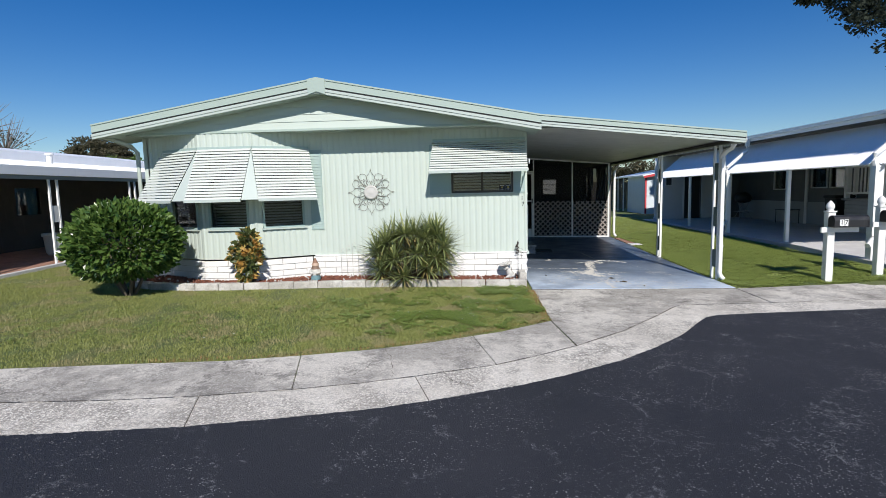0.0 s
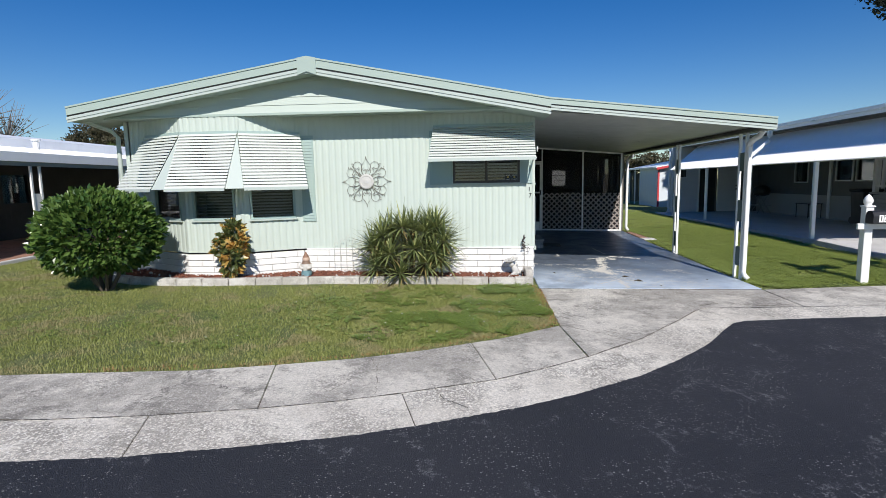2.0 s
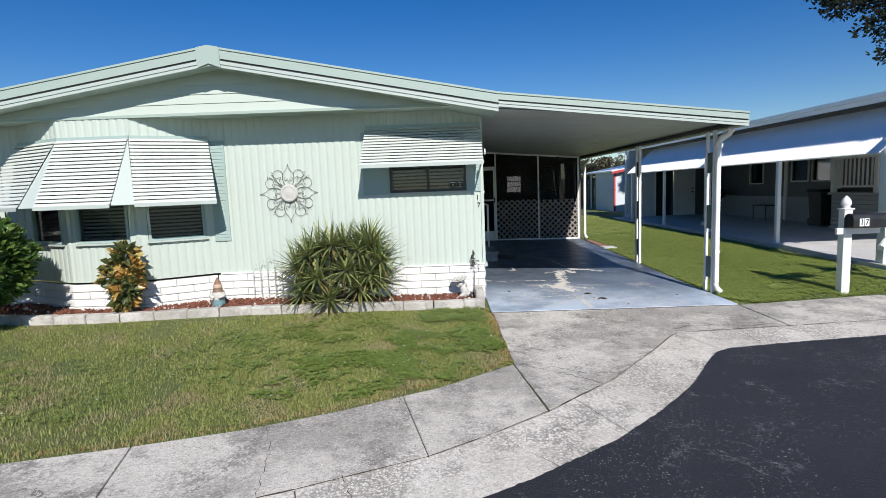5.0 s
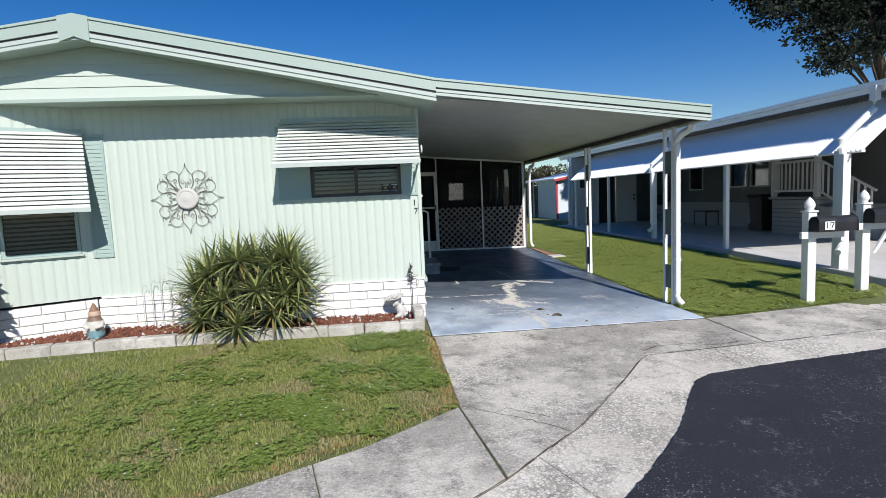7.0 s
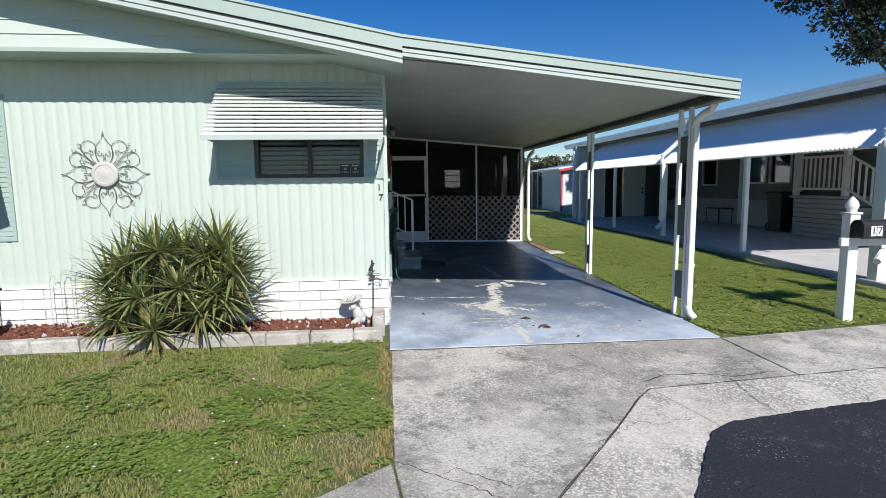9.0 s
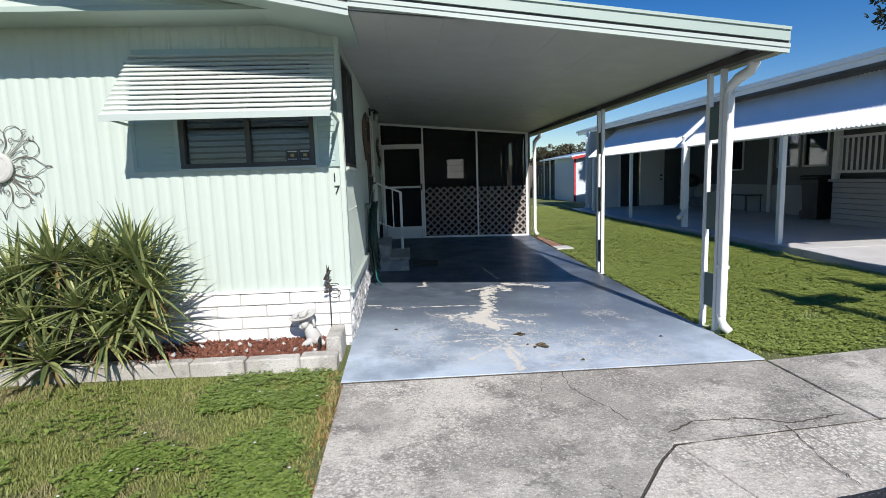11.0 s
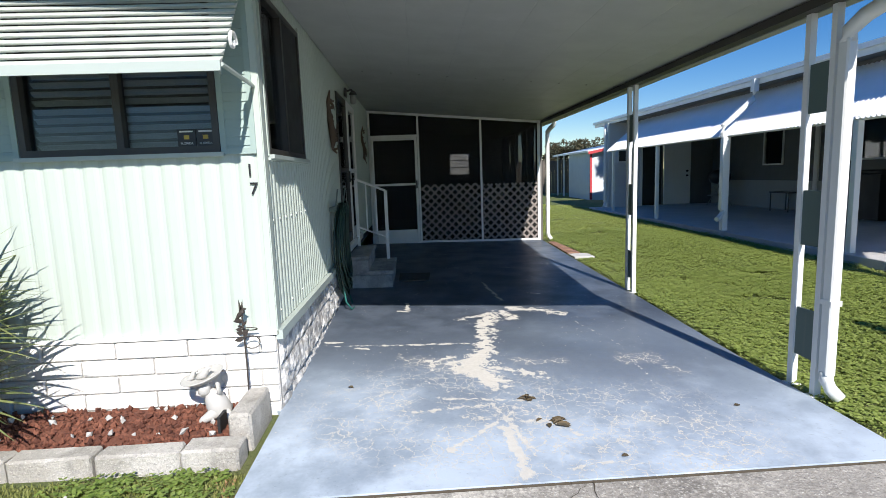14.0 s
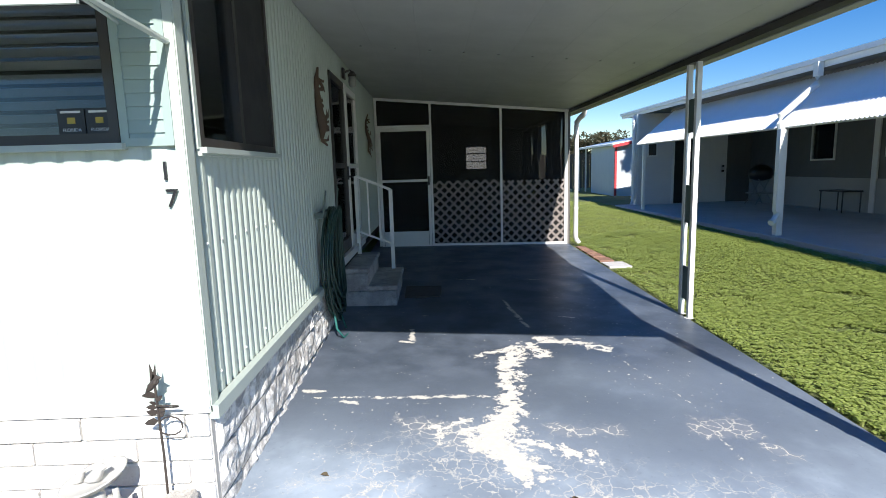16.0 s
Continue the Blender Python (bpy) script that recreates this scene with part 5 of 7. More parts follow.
box(bm, (1.262, 12.97, 2.53), (1.285, 13.07, 2.64), bevel=0.005)
tube(bm, [(1.285, 13.02, 2.60), (1.34, 13.02, 2.62), (1.36, 13.02, 2.59)], 0.012, 6)
lathe(bm, [(0.045, 0.0), (0.045, 0.02), (0.02, 0.05)], (1.36, 13.02, 2.555), 12)
part("bracket", bm, BRONZE, lamp)
bm = bmesh.new()
lathe(bm, [(0.02, -0.105), (0.036, -0.09), (0.042, -0.05), (0.036, 0.0)], (1.36, 13.02, 2.552), 12)
part("shade", bm, GUTTER, lamp, smooth=True)

# house number on the wall, and the small stickers in the window
number = thing("house_number", (1.19, WY - 0.01, 1.5), "black metal house number on the mint wall", "house number")
for body, x, z in (("1", 1.178, 1.606), ("7", 1.193, 1.505)):
    text_part("digit", body, 0.098, pose(x, WY - 0.006, z, 90), BLACK, number, 0.004)
stick = thing("window_stickers", (0.92, WY + 0.02, 1.79), "two black window stickers with yellow emblems", "sticker")
for x in (0.842, 0.945):
    bm = bmesh.new()
    box(bm, (x - 0.049, WY + 0.024, 1.752), (x + 0.049, WY + 0.0285, 1.845))
    s = part("sticker", bm, BLACK, stick)
    bm = bmesh.new()
    box(bm, (x - 0.014, WY + 0.0215, 1.790), (x + 0.014, WY + 0.0238, 1.812))
    part("emblem", bm, YELLOW, s)
    bm = bmesh.new()
    box(bm, (x - 0.036, WY + 0.0215, 1.828), (x + 0.036, WY + 0.0238, 1.836))
    part("printed_line", bm, WHITE, s)
    me_t = text_part("lettering", "FLORIDA", 0.017, pose(x, WY + 0.0225, 1.767, 90), WHITE, s, 0.0005)


# ---------------------------------------------------------------- sun-flower wall ornament of bent wire
def wire_ornament(cx, cz, y, scale=1.0):
    orn = thing("wall_medallion", (cx, y, cz), "rusted wire flower medallion with a white disc on the wall", "wall decoration")
    def put(pts, r=0.0029):
        bm = bmesh.new()
        tube(bm, pts, r, 4)
        part("wire", bm, IRON, orn)
    def pol(a, r, dy=0.0):
        return (cx + math.sin(a) * r * scale, y - 0.012 + dy, cz + math.cos(a) * r * scale)
    def curl(a0, r0, size, turn, sweep=5.2):
        """A scroll that starts at polar (a0, r0)."""
        c = Vector(pol(a0, r0))
        pts = []
        for i in range(15):
            s = i / 14
            rr = size * scale * (1 - 0.75 * s)
            ang = turn * (s * sweep)
            pts.append((c.x + math.sin(a0 + ang) * rr, c.y, c.z + math.cos(a0 + ang) * rr))
        return pts
    for k in range(4):
        a = k * math.pi / 2
        for sg in (1, -1):
            # pointed petal, its inner curls, and the round loop beside it
            put([pol(a + sg * 0.42, 0.12), pol(a + sg * 0.44, 0.17), pol(a + sg * 0.38, 0.225), pol(a + sg * 0.26, 0.275), pol(a + sg * 0.11, 0.315), pol(a + sg * 0.03, 0.35), pol(a, 0.405)])
            put(curl(a + sg * 0.17, 0.195, 0.030, sg))
            put([pol(a + sg * 0.10, 0.12), pol(a + sg * 0.03, 0.16), pol(a + sg * 0.06, 0.20)])
            m = a + sg * 0.515
            c = Vector(pol(m, 0.285))
            ring = []
            for i in range(19):
                q = sg * (-2.5 + 5.6 * i / 18)
                rr = 0.070 if i < 12 else 0.070 * (1 - 0.085 * (i - 11))
                ring.append((c.x + math.sin(m + q) * rr * scale, c.y, c.z + math.cos(m + q) * rr * scale))
            put([pol(m - sg * 0.12, 0.12), pol(m - sg * 0.10, 0.18), ring[0]])
            put(ring)
            put([pol(m + sg * 0.14, 0.12), pol(m + sg * 0.16, 0.17), pol(m + sg * 0.10, 0.225)])
            put(curl(m + sg * 0.02, 0.235, 0.026, -sg))
        d = a + math.pi / 4
        for sg in (1, -1):
            put([pol(d + sg * 0.05, 0.12), pol(d + sg * 0.02, 0.22), pol(d + sg * 0.04, 0.30), pol(d + sg * 0.07, 0.335)])
            put(curl(d + sg * 0.085, 0.345, 0.027, sg))
    bm = bmesh.new()
    lathe(bm, [(0.118, 0.0), (0.122, 0.012), (0.112, 0.022), (0.09, 0.026), (0.085, 0.02), (0.05, 0.024), (0.02, 0.03)], (0, 0, 0), 28)
    for v in bm.verts:
        v.co = Vector((cx + v.co.x * scale, y - 0.02 - v.co.z, cz + v.co.y * scale))
    part("disc", bm, STONEWHITE, orn, "white embossed disc")


wire_ornament(-1.427, 1.768, WY)

# ---------------------------------------------------------------- flower bed
bed = thing("flower_bed_edging", (-1.5, 8.75, G(-1.5, 8.75)), "weathered grey concrete edging blocks round the bed", "bed edging")
EDGE = [(-5.6, 8.95), (-5.35, 8.66), (-4.95, 8.46), (-4.4, 8.40), (-3.6, 8.43), (-2.8, 8.56), (-1.9, 8.68), (-0.8, 8.72), (0.3, 8.74), (1.13, 8.76), (1.13, 9.24)]


def walk_poly(poly, step):
    out, left = [Vector(poly[0])], step
    for a, b in zip(poly, poly[1:]):
        a, b = Vector(a), Vector(b)
        while (b - a).length >= left:
            a = a + (b - a).normalized() * left
            out.append(a.copy())
            left = step
        left -= (b - a).length
    return out


er = random.Random(7)
for poly in (EDGE[:10], EDGE[9:]):
    pts = walk_poly(poly, 0.395)
    if len(poly) == 2:
        pts = [Vector((1.13, 8.86)), Vector((1.13, 9.23))]
    for a, b in zip(pts, pts[1:]):
        bm = bmesh.new()
        length = (b - a).length
        h = 0.105 if len(poly) > 2 else 0.20
        box(bm, (0.004, -0.075, -0.03), (length - 0.004, 0.045, h), bevel=0.012)
        g0 = G(a.x, a.y)
        for v in bm.verts:
            v.co += Vector((er.uniform(-1, 1), er.uniform(-1, 1), er.uniform(-1, 1))) * 0.004
            v.co = oriented(a, b) @ v.co + Vector((0, 0, g0))
        part("edging_block", bm, CURBSTONE, bed)
pts = walk_poly(EDGE[:10], 0.395)
bm = bmesh.new()
box(bm, (pts[-1].x + 0.003, pts[-1].y - 0.07, G(1, 8.8) - 0.03), (1.19, 8.83, G(1, 8.8) + 0.11), bevel=0.012)
part("edging_block", bm, CURBSTONE, bed)

inner = [(-5.5, 9.15), (-5.25, 8.74), (-4.9, 8.56), (-4.4, 8.49), (-3.6, 8.52), (-2.8, 8.64), (-1.9, 8.75), (-0.8, 8.78), (0.3, 8.80), (1.08, 8.82), (1.08, 9.25), (-2.5, 9.25), (-3.3, 8.8), (-4.25, 8.8), (-5.1, 9.25)]
bm = bmesh.new()
prism(bm, [(x, y, G(x, y) - 0.02) for x, y in inner], (0, 0, 0.09))
tagged(new("bed_soil", mesh_of(bm, "bed_soil", MULCH)), "red lava rock filling of the flower bed", "flower bed", kind="structure")


def inside(poly, x, y):
    c = False
    for (x0, y0), (x1, y1) in zip(poly, poly[1:] + poly[:1]):
        if (y0 > y) != (y1 > y) and x < (x1 - x0) * (y - y0) / (y1 - y0) + x0:
            c = not c
    return c


def pebbles(n, poly, size, seed, lift, keep=None):
    r = random.Random(seed)
    vs, fs = [], []
    corners = [(1, 1, 1), (1, -1, -1), (-1, 1, -1), (-1, -1, 1)]
    oct_v = [(1, 0, 0), (-1, 0, 0), (0, 1, 0), (0, -1, 0), (0, 0, 1), (0, 0, -1)]
    oct_f = [(0, 2, 4), (2, 1, 4), (1, 3, 4), (3, 0, 4), (2, 0, 5), (1, 2, 5), (3, 1, 5), (0, 3, 5)]
    xs, ys = [p[0] for p in poly], [p[1] for p in poly]
    made = 0
    while made < n:
        x, y = r.uniform(min(xs), max(xs)), r.uniform(min(ys), max(ys))
        if not inside(poly, x, y):
            continue
        s = size * r.uniform(0.5, 1.3)
        m = Euler((r.uniform(0, 6), r.uniform(0, 6), r.uniform(0, 6))).to_matrix()
        base = len(vs)
        c = Vector((x, y, G(x, y) + lift + r.uniform(-0.3, 0.4) * s))
        for v in oct_v:
            vs.append(tuple(c + m @ Vector((v[0] * s * r.uniform(0.7, 1.3), v[1] * s * r.uniform(0.6, 1.0), v[2] * s * r.uniform(0.5, 0.8)))))
        fs += [tuple(base + i for i in f) for f in oct_f]
        made += 1
    return vs, fs


tagged(new("lava_rock", raw("lava_rock", *pebbles(5200, inner, 0.022, 3, 0.075), MULCH)), "loose red lava rocks in the bed", "lava rock", kind="stuff")
tagged(new("white_stones", raw("white_stones", *pebbles(90, inner, 0.024, 9, 0.09), STONEWHITE)), "scattered white stones among the lava rock", "stones", kind="stuff")


# ---------------------------------------------------------------- plants
def sword_rosette(bm, centre, axis, n, length, r, droop=0.5, width=0.022, dry=False):
    """Sword leaves that fan from a head."""
    axis = Vector(axis).normalized()
    side = axis.orthogonal().normalized()
    up2 = axis.cross(side)
    for k in range(n):
        az = k * 2.39996 + r.uniform(-0.3, 0.3)
        el = math.acos(1 - (0.03 + 1.15 * (k + 0.5) / n)) if not dry else r.uniform(1.7, 2.4)
        d = (axis * math.cos(el) + (side * math.cos(az) + up2 * math.sin(az)) * math.sin(el)).normalized()
        L = length * r.uniform(0.75, 1.1)
        w = width * r.uniform(0.8, 1.2)
        across = d.cross(Vector((0, 0, 1)))
        across = across.normalized() if across.length > 0.05 else side
        p = Vector(centre) + d * 0.03
        prev = None
        segs = 4
        for s in range(segs + 1):
            f = s / segs
            ww = w * (0.6 + 0.9 * f if f < 0.3 else (1.0 - f) * 1.25 + 0.02) * 0.8
            dd = (d + Vector((0, 0, -1)) * droop * f * f * (0.4 + abs(math.sin(el)))).normalized()
            q = p if s == 0 else p + dd * (L / segs)
            nrm = across.cross(dd).normalized()
            pair = (bm.verts.new(q - across * ww + nrm * ww * 0.25), bm.verts.new(q - nrm * ww * 0.1), bm.verts.new(q + across * ww + nrm * ww * 0.25))
            if prev:
                bm.faces.new((prev[0], prev[1], pair[1], pair[0]))
                bm.faces.new((prev[1], prev[2], pair[2], pair[1]))
            prev, p = pair, q


yr = random.Random(11)
yb = (-0.72, 8.98)
yucca = thing("yucca_shrub", (yb[0], yb[1], G(*yb) + 0.05), "clump of spiky green yucca heads before the wall", "yucca")
HEADS = [(-1.12, 8.86, 0.92), (-0.80, 8.80, 1.06), (-0.44, 8.84, 0.98), (-0.27, 8.86, 1.04), (-0.98, 8.72, 0.66), (-0.60, 8.68, 0.74), (-0.30, 8.70, 0.68), (-0.16, 8.78, 0.84), (-0.82, 8.62, 0.38), (-1.16, 8.84, 0.58),
         (-0.44, 8.66, 0.52), (-0.66, 8.98, 1.02), (-0.22, 8.80, 0.56), (-1.0, 8.98, 0.98), (-0.36, 9.0, 1.06), (-1.28, 8.90, 0.76), (-1.20, 8.78, 0.44)]
for hx, hy, hz in HEADS:
    bm = bmesh.new()
    tube(bm, [(yb[0] + (hx - yb[0]) * 0.35, yb[1] - 0.12, G(*yb) + 0.02), (yb[0] + (hx - yb[0]) * 0.7, (yb[1] + hy) / 2, G(*yb) + (hz - 0.2) * 0.5), (hx, hy, hz)], [0.035, 0.028, 0.03], 7)
    part("stem", bm, BARK, yucca)
    bm = bmesh.new()
    sword_rosette(bm, (hx, hy, hz), (0.55 * (hx - yb[0]), 0.7 * (hy - yb[1]), 0.7), 58, 0.43, yr, 0.18, width=0.025)
    part("leaf_head", bm, YUCCALEAF, yucca)
    bm = bmesh.new()
    sword_rosette(bm, (hx, hy, hz - 0.04), (0, -0.2, 1), 11, 0.30, yr, 0.9, width=0.022, dry=True)
    part("dry_leaves", bm, YUCCADRY, yucca)


def leaf_shell(n, centre, radii, size, r, inner=0.72, flat_bottom=None, lump=0.12, droop=0.0):
    """Single leaves over a lumpy crown, as one list of points and faces."""
    vs, fs = [], []
    for k in range(n):
        u, v = r.uniform(-1, 1), r.uniform(0, 2 * math.pi)
        d = Vector((math.sqrt(1 - u * u) * math.cos(v), math.sqrt(1 - u * u) * math.sin(v), u))
        rad = (inner + (1 - inner) * r.random() ** 0.5) * (1 + lump * noise.noise(d * 3.1 + Vector(centre)) * 2)
        p = Vector(centre) + Vector((d.x * radii[0], d.y * radii[1], d.z * radii[2])) * rad
        if flat_bottom is not None and p.z < flat_bottom:
            continue
        out = (d + Vector((r.uniform(-1, 1), r.uniform(-1, 1), r.uniform(-0.6, 1.0))) * 0.8).normalized()
        side = out.cross(Vector((r.uniform(-1, 1), r.uniform(-1, 1), r.uniform(-1, 1)))).normalized()
        nrm = out.cross(side)
        L, w = size * r.uniform(0.7, 1.25), size * r.uniform(0.22, 0.34)
        b = len(vs)
        tip = p + out * L - Vector((0, 0, droop * L))
        mid = p + out * L * 0.5
        vs += [tuple(p), tuple(mid + side * w + nrm * w * 0.35), tuple(tip), tuple(mid - side * w + nrm * w * 0.35), tuple(mid)]
        fs += [(b, b + 1, b + 4), (b + 1, b + 2, b + 4), (b, b + 4, b + 3), (b + 4, b + 2, b + 3)]
    return vs, fs


br = random.Random(21)
BX, BYY = -5.05, 8.0
bush = thing("round_shrub", (BX, BYY, G(BX, BYY)), "dense rounded dark green shrub on the lawn", "shrub")
for k in range(7):
    a = k * 0.9
    bm = bmesh.new()
    tube(bm, [(BX + 0.05 * math.cos(a), BYY + 0.05 * math.sin(a), G(BX, BYY) - 0.02), (BX + 0.2 * math.cos(a), BYY + 0.2 * math.sin(a), 0.5), (BX + 0.5 * math.cos(a), BYY + 0.5 * math.sin(a), 1.0)], [0.03, 0.022, 0.012], 6)
    part("stem", bm, BARK, bush)
me = raw("foliage", *leaf_shell(7600, (BX - 0.02, BYY, 1.10), (0.80, 0.74, 0.59), 0.10, br, 0.66, 0.52, 0.09), BUSHLEAF)
part("foliage", me, BUSHLEAF, bush)

cr = random.Random(31)
CX, CY = -3.33, 8.62
croton = thing("croton_plant", (CX, CY, G(CX, CY) + 0.05), "small croton with orange and green leaves in the bed", "croton")
for k in range(6):
    a = k * 1.05
    bm = bmesh.new()
    tube(bm, [(CX, CY, G(CX, CY)), (CX + 0.08 * math.cos(a), CY + 0.06 * math.sin(a), 0.5), (CX + 0.18 * math.cos(a), CY + 0.12 * math.sin(a), 0.95)], [0.012, 0.010, 0.006], 5)
    part("stem", bm, BARK, croton)
for k, (cx, cy, cz, rr) in enumerate(((-3.39, 8.56, 0.94, 0.19), (-3.50, 8.55, 0.78, 0.13), (-3.27, 8.55, 0.80, 0.13), (-3.38, 8.50, 0.66, 0.12), (-3.36, 8.58, 1.08, 0.10), (-3.42, 8.52, 0.5, 0.08))):
    me = raw("foliage", *leaf_shell(95, (cx, cy, cz), (rr, rr * 0.8, rr), 0.135, cr, 0.3, 0.36, droop=0.15), CROTON)
    part("foliage", me, CROTON, croton)

# ---------------------------------------------------------------- garden ornaments
gx, gy = -2.35, 8.86
gz = G(gx, gy) + 0.07
bm = bmesh.new()
lathe(bm, [(0.075, 0.0), (0.085, 0.05), (0.07, 0.10), (0.085, 0.14), (0.08, 0.19), (0.06, 0.225), (0.055, 0.25), (0.062, 0.28), (0.05, 0.30), (0.03, 0.34), (0.008, 0.385)], (gx, gy, gz), 14)
for sx in (-0.07, 0.07):
    tube(bm, [(gx + sx, gy, gz + 0.19), (gx + sx * 1.25, gy - 0.04, gz + 0.14), (gx + sx * 0.5, gy - 0.085, gz + 0.13)], 0.024, 6)
for sx in (-0.035, 0.035):
    tube(bm, [(gx + sx, gy - 0.04, gz), (gx + sx, gy - 0.09, gz + 0.015)], 0.03, 6)


def gnome_paint():
    n = Nodes("gnome paint")
    sep = n.t.nodes.new("ShaderNodeSeparateXYZ")
    n.put(sep.inputs[0], n.co)
    z = n.math("ADD", n.math("SUBTRACT", sep.outputs["Z"], gz), n.math("MULTIPLY", n.noise(30), 0.02))
    c = n.mix(n.ramp(z, 0.10, 0.115), (0.16, 0.28, 0.30), (0.55, 0.53, 0.48))
    c = n.mix(n.ramp(z, 0.20, 0.215), c, (0.20, 0.13, 0.09))
    c = n.mix(n.ramp(z, 0.26, 0.27), c, (0.50, 0.36, 0.27))
    c = n.mix(n.ramp(z, 0.305, 0.315), c, (0.24, 0.13, 0.08))
    return n.done(c, 0.6)


single("garden_gnome", bm, gnome_paint(), "weathered plaster garden gnome standing in the bed", "garden gnome", smooth=True)

# small plaster figure holding up a dish
fx, fy = 0.945, 9.12
fz = G(fx, fy) + 0.075
figure = thing("bird_bath", (fx, fy, fz), "small white plaster figure holding a shallow dish", "bird bath")
bm = bmesh.new()
tube(bm, [(fx + 0.03, fy, fz + 0.0), (fx + 0.02, fy, fz + 0.03), (fx + 0.0, fy - 0.01, fz + 0.08), (fx - 0.02, fy - 0.01, fz + 0.13), (fx - 0.035, fy - 0.01, fz + 0.16)], [0.045, 0.062, 0.060, 0.046, 0.022], 10)
tube(bm, [(fx - 0.055, fy - 0.03, fz + 0.135), (fx - 0.055, fy - 0.03, fz + 0.155), (fx - 0.055, fy - 0.03, fz + 0.19), (fx - 0.055, fy - 0.03, fz + 0.205)], [0.014, 0.033, 0.034, 0.014], 9)
for dx, dy, ex in ((0.04, -0.03, 0.09), (-0.01, -0.05, -0.06)):
    tube(bm, [(fx + dx * 0.5, fy - 0.01, fz + 0.05), (fx + dx, fy + dy, fz + 0.035), (fx + ex, fy + dy - 0.02, fz + 0.012), (fx + ex * 1.25, fy + dy - 0.03, fz + 0.006)], [0.02, 0.034, 0.022, 0.010], 8)
for dx in (-0.09, 0.03):
    tube(bm, [(fx - 0.02, fy - 0.02, fz + 0.13), (fx + dx, fy - 0.035, fz + 0.15), (fx + dx * 0.8 - 0.01, fy - 0.02, fz + 0.205)], [0.018, 0.014, 0.011], 7)
part("figure", bm, STONEWHITE, figure, smooth=True)
tilt = pose(fx - 0.06, fy + 0.0, fz + 0.205, 6, -13, 0)
bm = bmesh.new()
lathe(bm, [(0.03, 0.0), (0.08, 0.012), (0.112, 0.035), (0.116, 0.042), (0.108, 0.042), (0.07, 0.02), (0.01, 0.012)], (0, 0, 0), 20)
for v in bm.verts:
    v.co = tilt @ v.co
part("dish", bm, STONEWHITE, figure, smooth=True)
for ox, oy, sc in ((0.01, 0.0, 1.0), (-0.06, 0.01, 0.75)):
    bm = bmesh.new()
    tube(bm, [(ox - 0.05 * sc, oy, 0.03), (ox - 0.03 * sc, oy, 0.035), (ox, oy, 0.042), (ox + 0.022 * sc, oy, 0.062), (ox + 0.036 * sc, oy, 0.072), (ox + 0.055 * sc, oy, 0.066)], [0.004, 0.016 * sc, 0.024 * sc, 0.017 * sc, 0.014 * sc, 0.002], 8)
    for v in bm.verts:
        v.co = tilt @ v.co
    part("plaster_bird", bm, STONEWHITE, figure, smooth=True)

spike = thing("garden_stake", (1.09, 9.2, G(1.09, 9.2) + 0.06), "thin rusted garden stake topped by a wire bird", "garden stake")
bm = bmesh.new()
sx, sy, sz = 1.09, 9.20, G(1.09, 9.2)
tube(bm, [(sx, sy, sz), (sx + 0.005, sy, sz + 0.35), (sx, sy, sz + 0.64)], 0.005, 5)
part("rod", bm, IRONDARK, spike)
bm = bmesh.new()
tube(bm, [(sx + 0.002 + 0.045 * (1 - math.cos(0.55 * i)), sy - 0.012 * i / 11, sz + 0.47 + 0.036 * math.sin(0.55 * i)) for i in range(12)], 0.0032, 5)
tube(bm, [(sx + 0.04 * (1 - math.cos(0.6 * i)), sy - 0.02 * math.sin(0.6 * i), sz + 0.545 + 0.013 * math.sin(0.6 * i)) for i in range(11)], 0.003, 5)
part("spiral", bm, IRONDARK, spike)
sr = random.Random(17)
for k in range(9):
    ang, ln = sr.choice((0.3, 2.8)) + sr.uniform(-0.5, 0.7), sr.uniform(0.03, 0.05)
    d = Vector((math.cos(ang), sr.uniform(-0.5, 0.3), 0.8 * math.sin(ang))).normalized()
    e = d.cross(Vector((sr.uniform(-0.3, 0.3), 1, sr.uniform(-0.3, 0.3)))).normalized() * ln * sr.uniform(0.22, 0.36)
    c = Vector((sx, sy - 0.002, sz + 0.49 + 0.013 * k))
    bm = bmesh.new()
    prism(bm, [c, c + d * ln * 0.35 + e, c + d * ln * 0.75 + e * 0.6, c + d * ln, c + d * ln * 0.7 - e * 0.7, c + d * ln * 0.3 - e], (0, 0.003, 0))
    part("leaf", bm, IRONDARK, spike)
bm = bmesh.new()
tube(bm, [(sx - 0.035, sy, sz + 0.60), (sx - 0.015, sy, sz + 0.625), (sx + 0.005, sy, sz + 0.645), (sx + 0.012, sy, sz + 0.662), (sx + 0.030, sy, sz + 0.660)], [0.004, 0.013, 0.014, 0.010, 0.001], 7)
for w in (-0.012, 0.010):
    prism(bm, [(sx - 0.015, sy, sz + 0.635), (sx + 0.008, sy, sz + 0.645), (sx + w, sy, sz + 0.715)], (0, 0.003, 0))
part("bird", bm, IRONDARK, spike)

trellis = thing("wire_trellis", (-1.75, 9.15, G(-1.75, 9.15)), "pale wire garden trellis standing against the wall", "trellis")
tx, ty, tz = -1.78, 9.18, G(-1.75, 9.18)
for k in range(5):
    x = tx - 0.2 + k * 0.1
    top = 0.62 - 0.05 * abs(k - 2)
    bm = bmesh.new()
    tube(bm, [(x, ty, tz), (x, ty, tz + top), (x + 0.02, ty, tz + top + 0.05), (x + 0.05, ty, tz + top + 0.06), (x + 0.06, ty, tz + top + 0.02)], 0.004, 4)
    part("wire", bm, IRON_PALE, trellis)
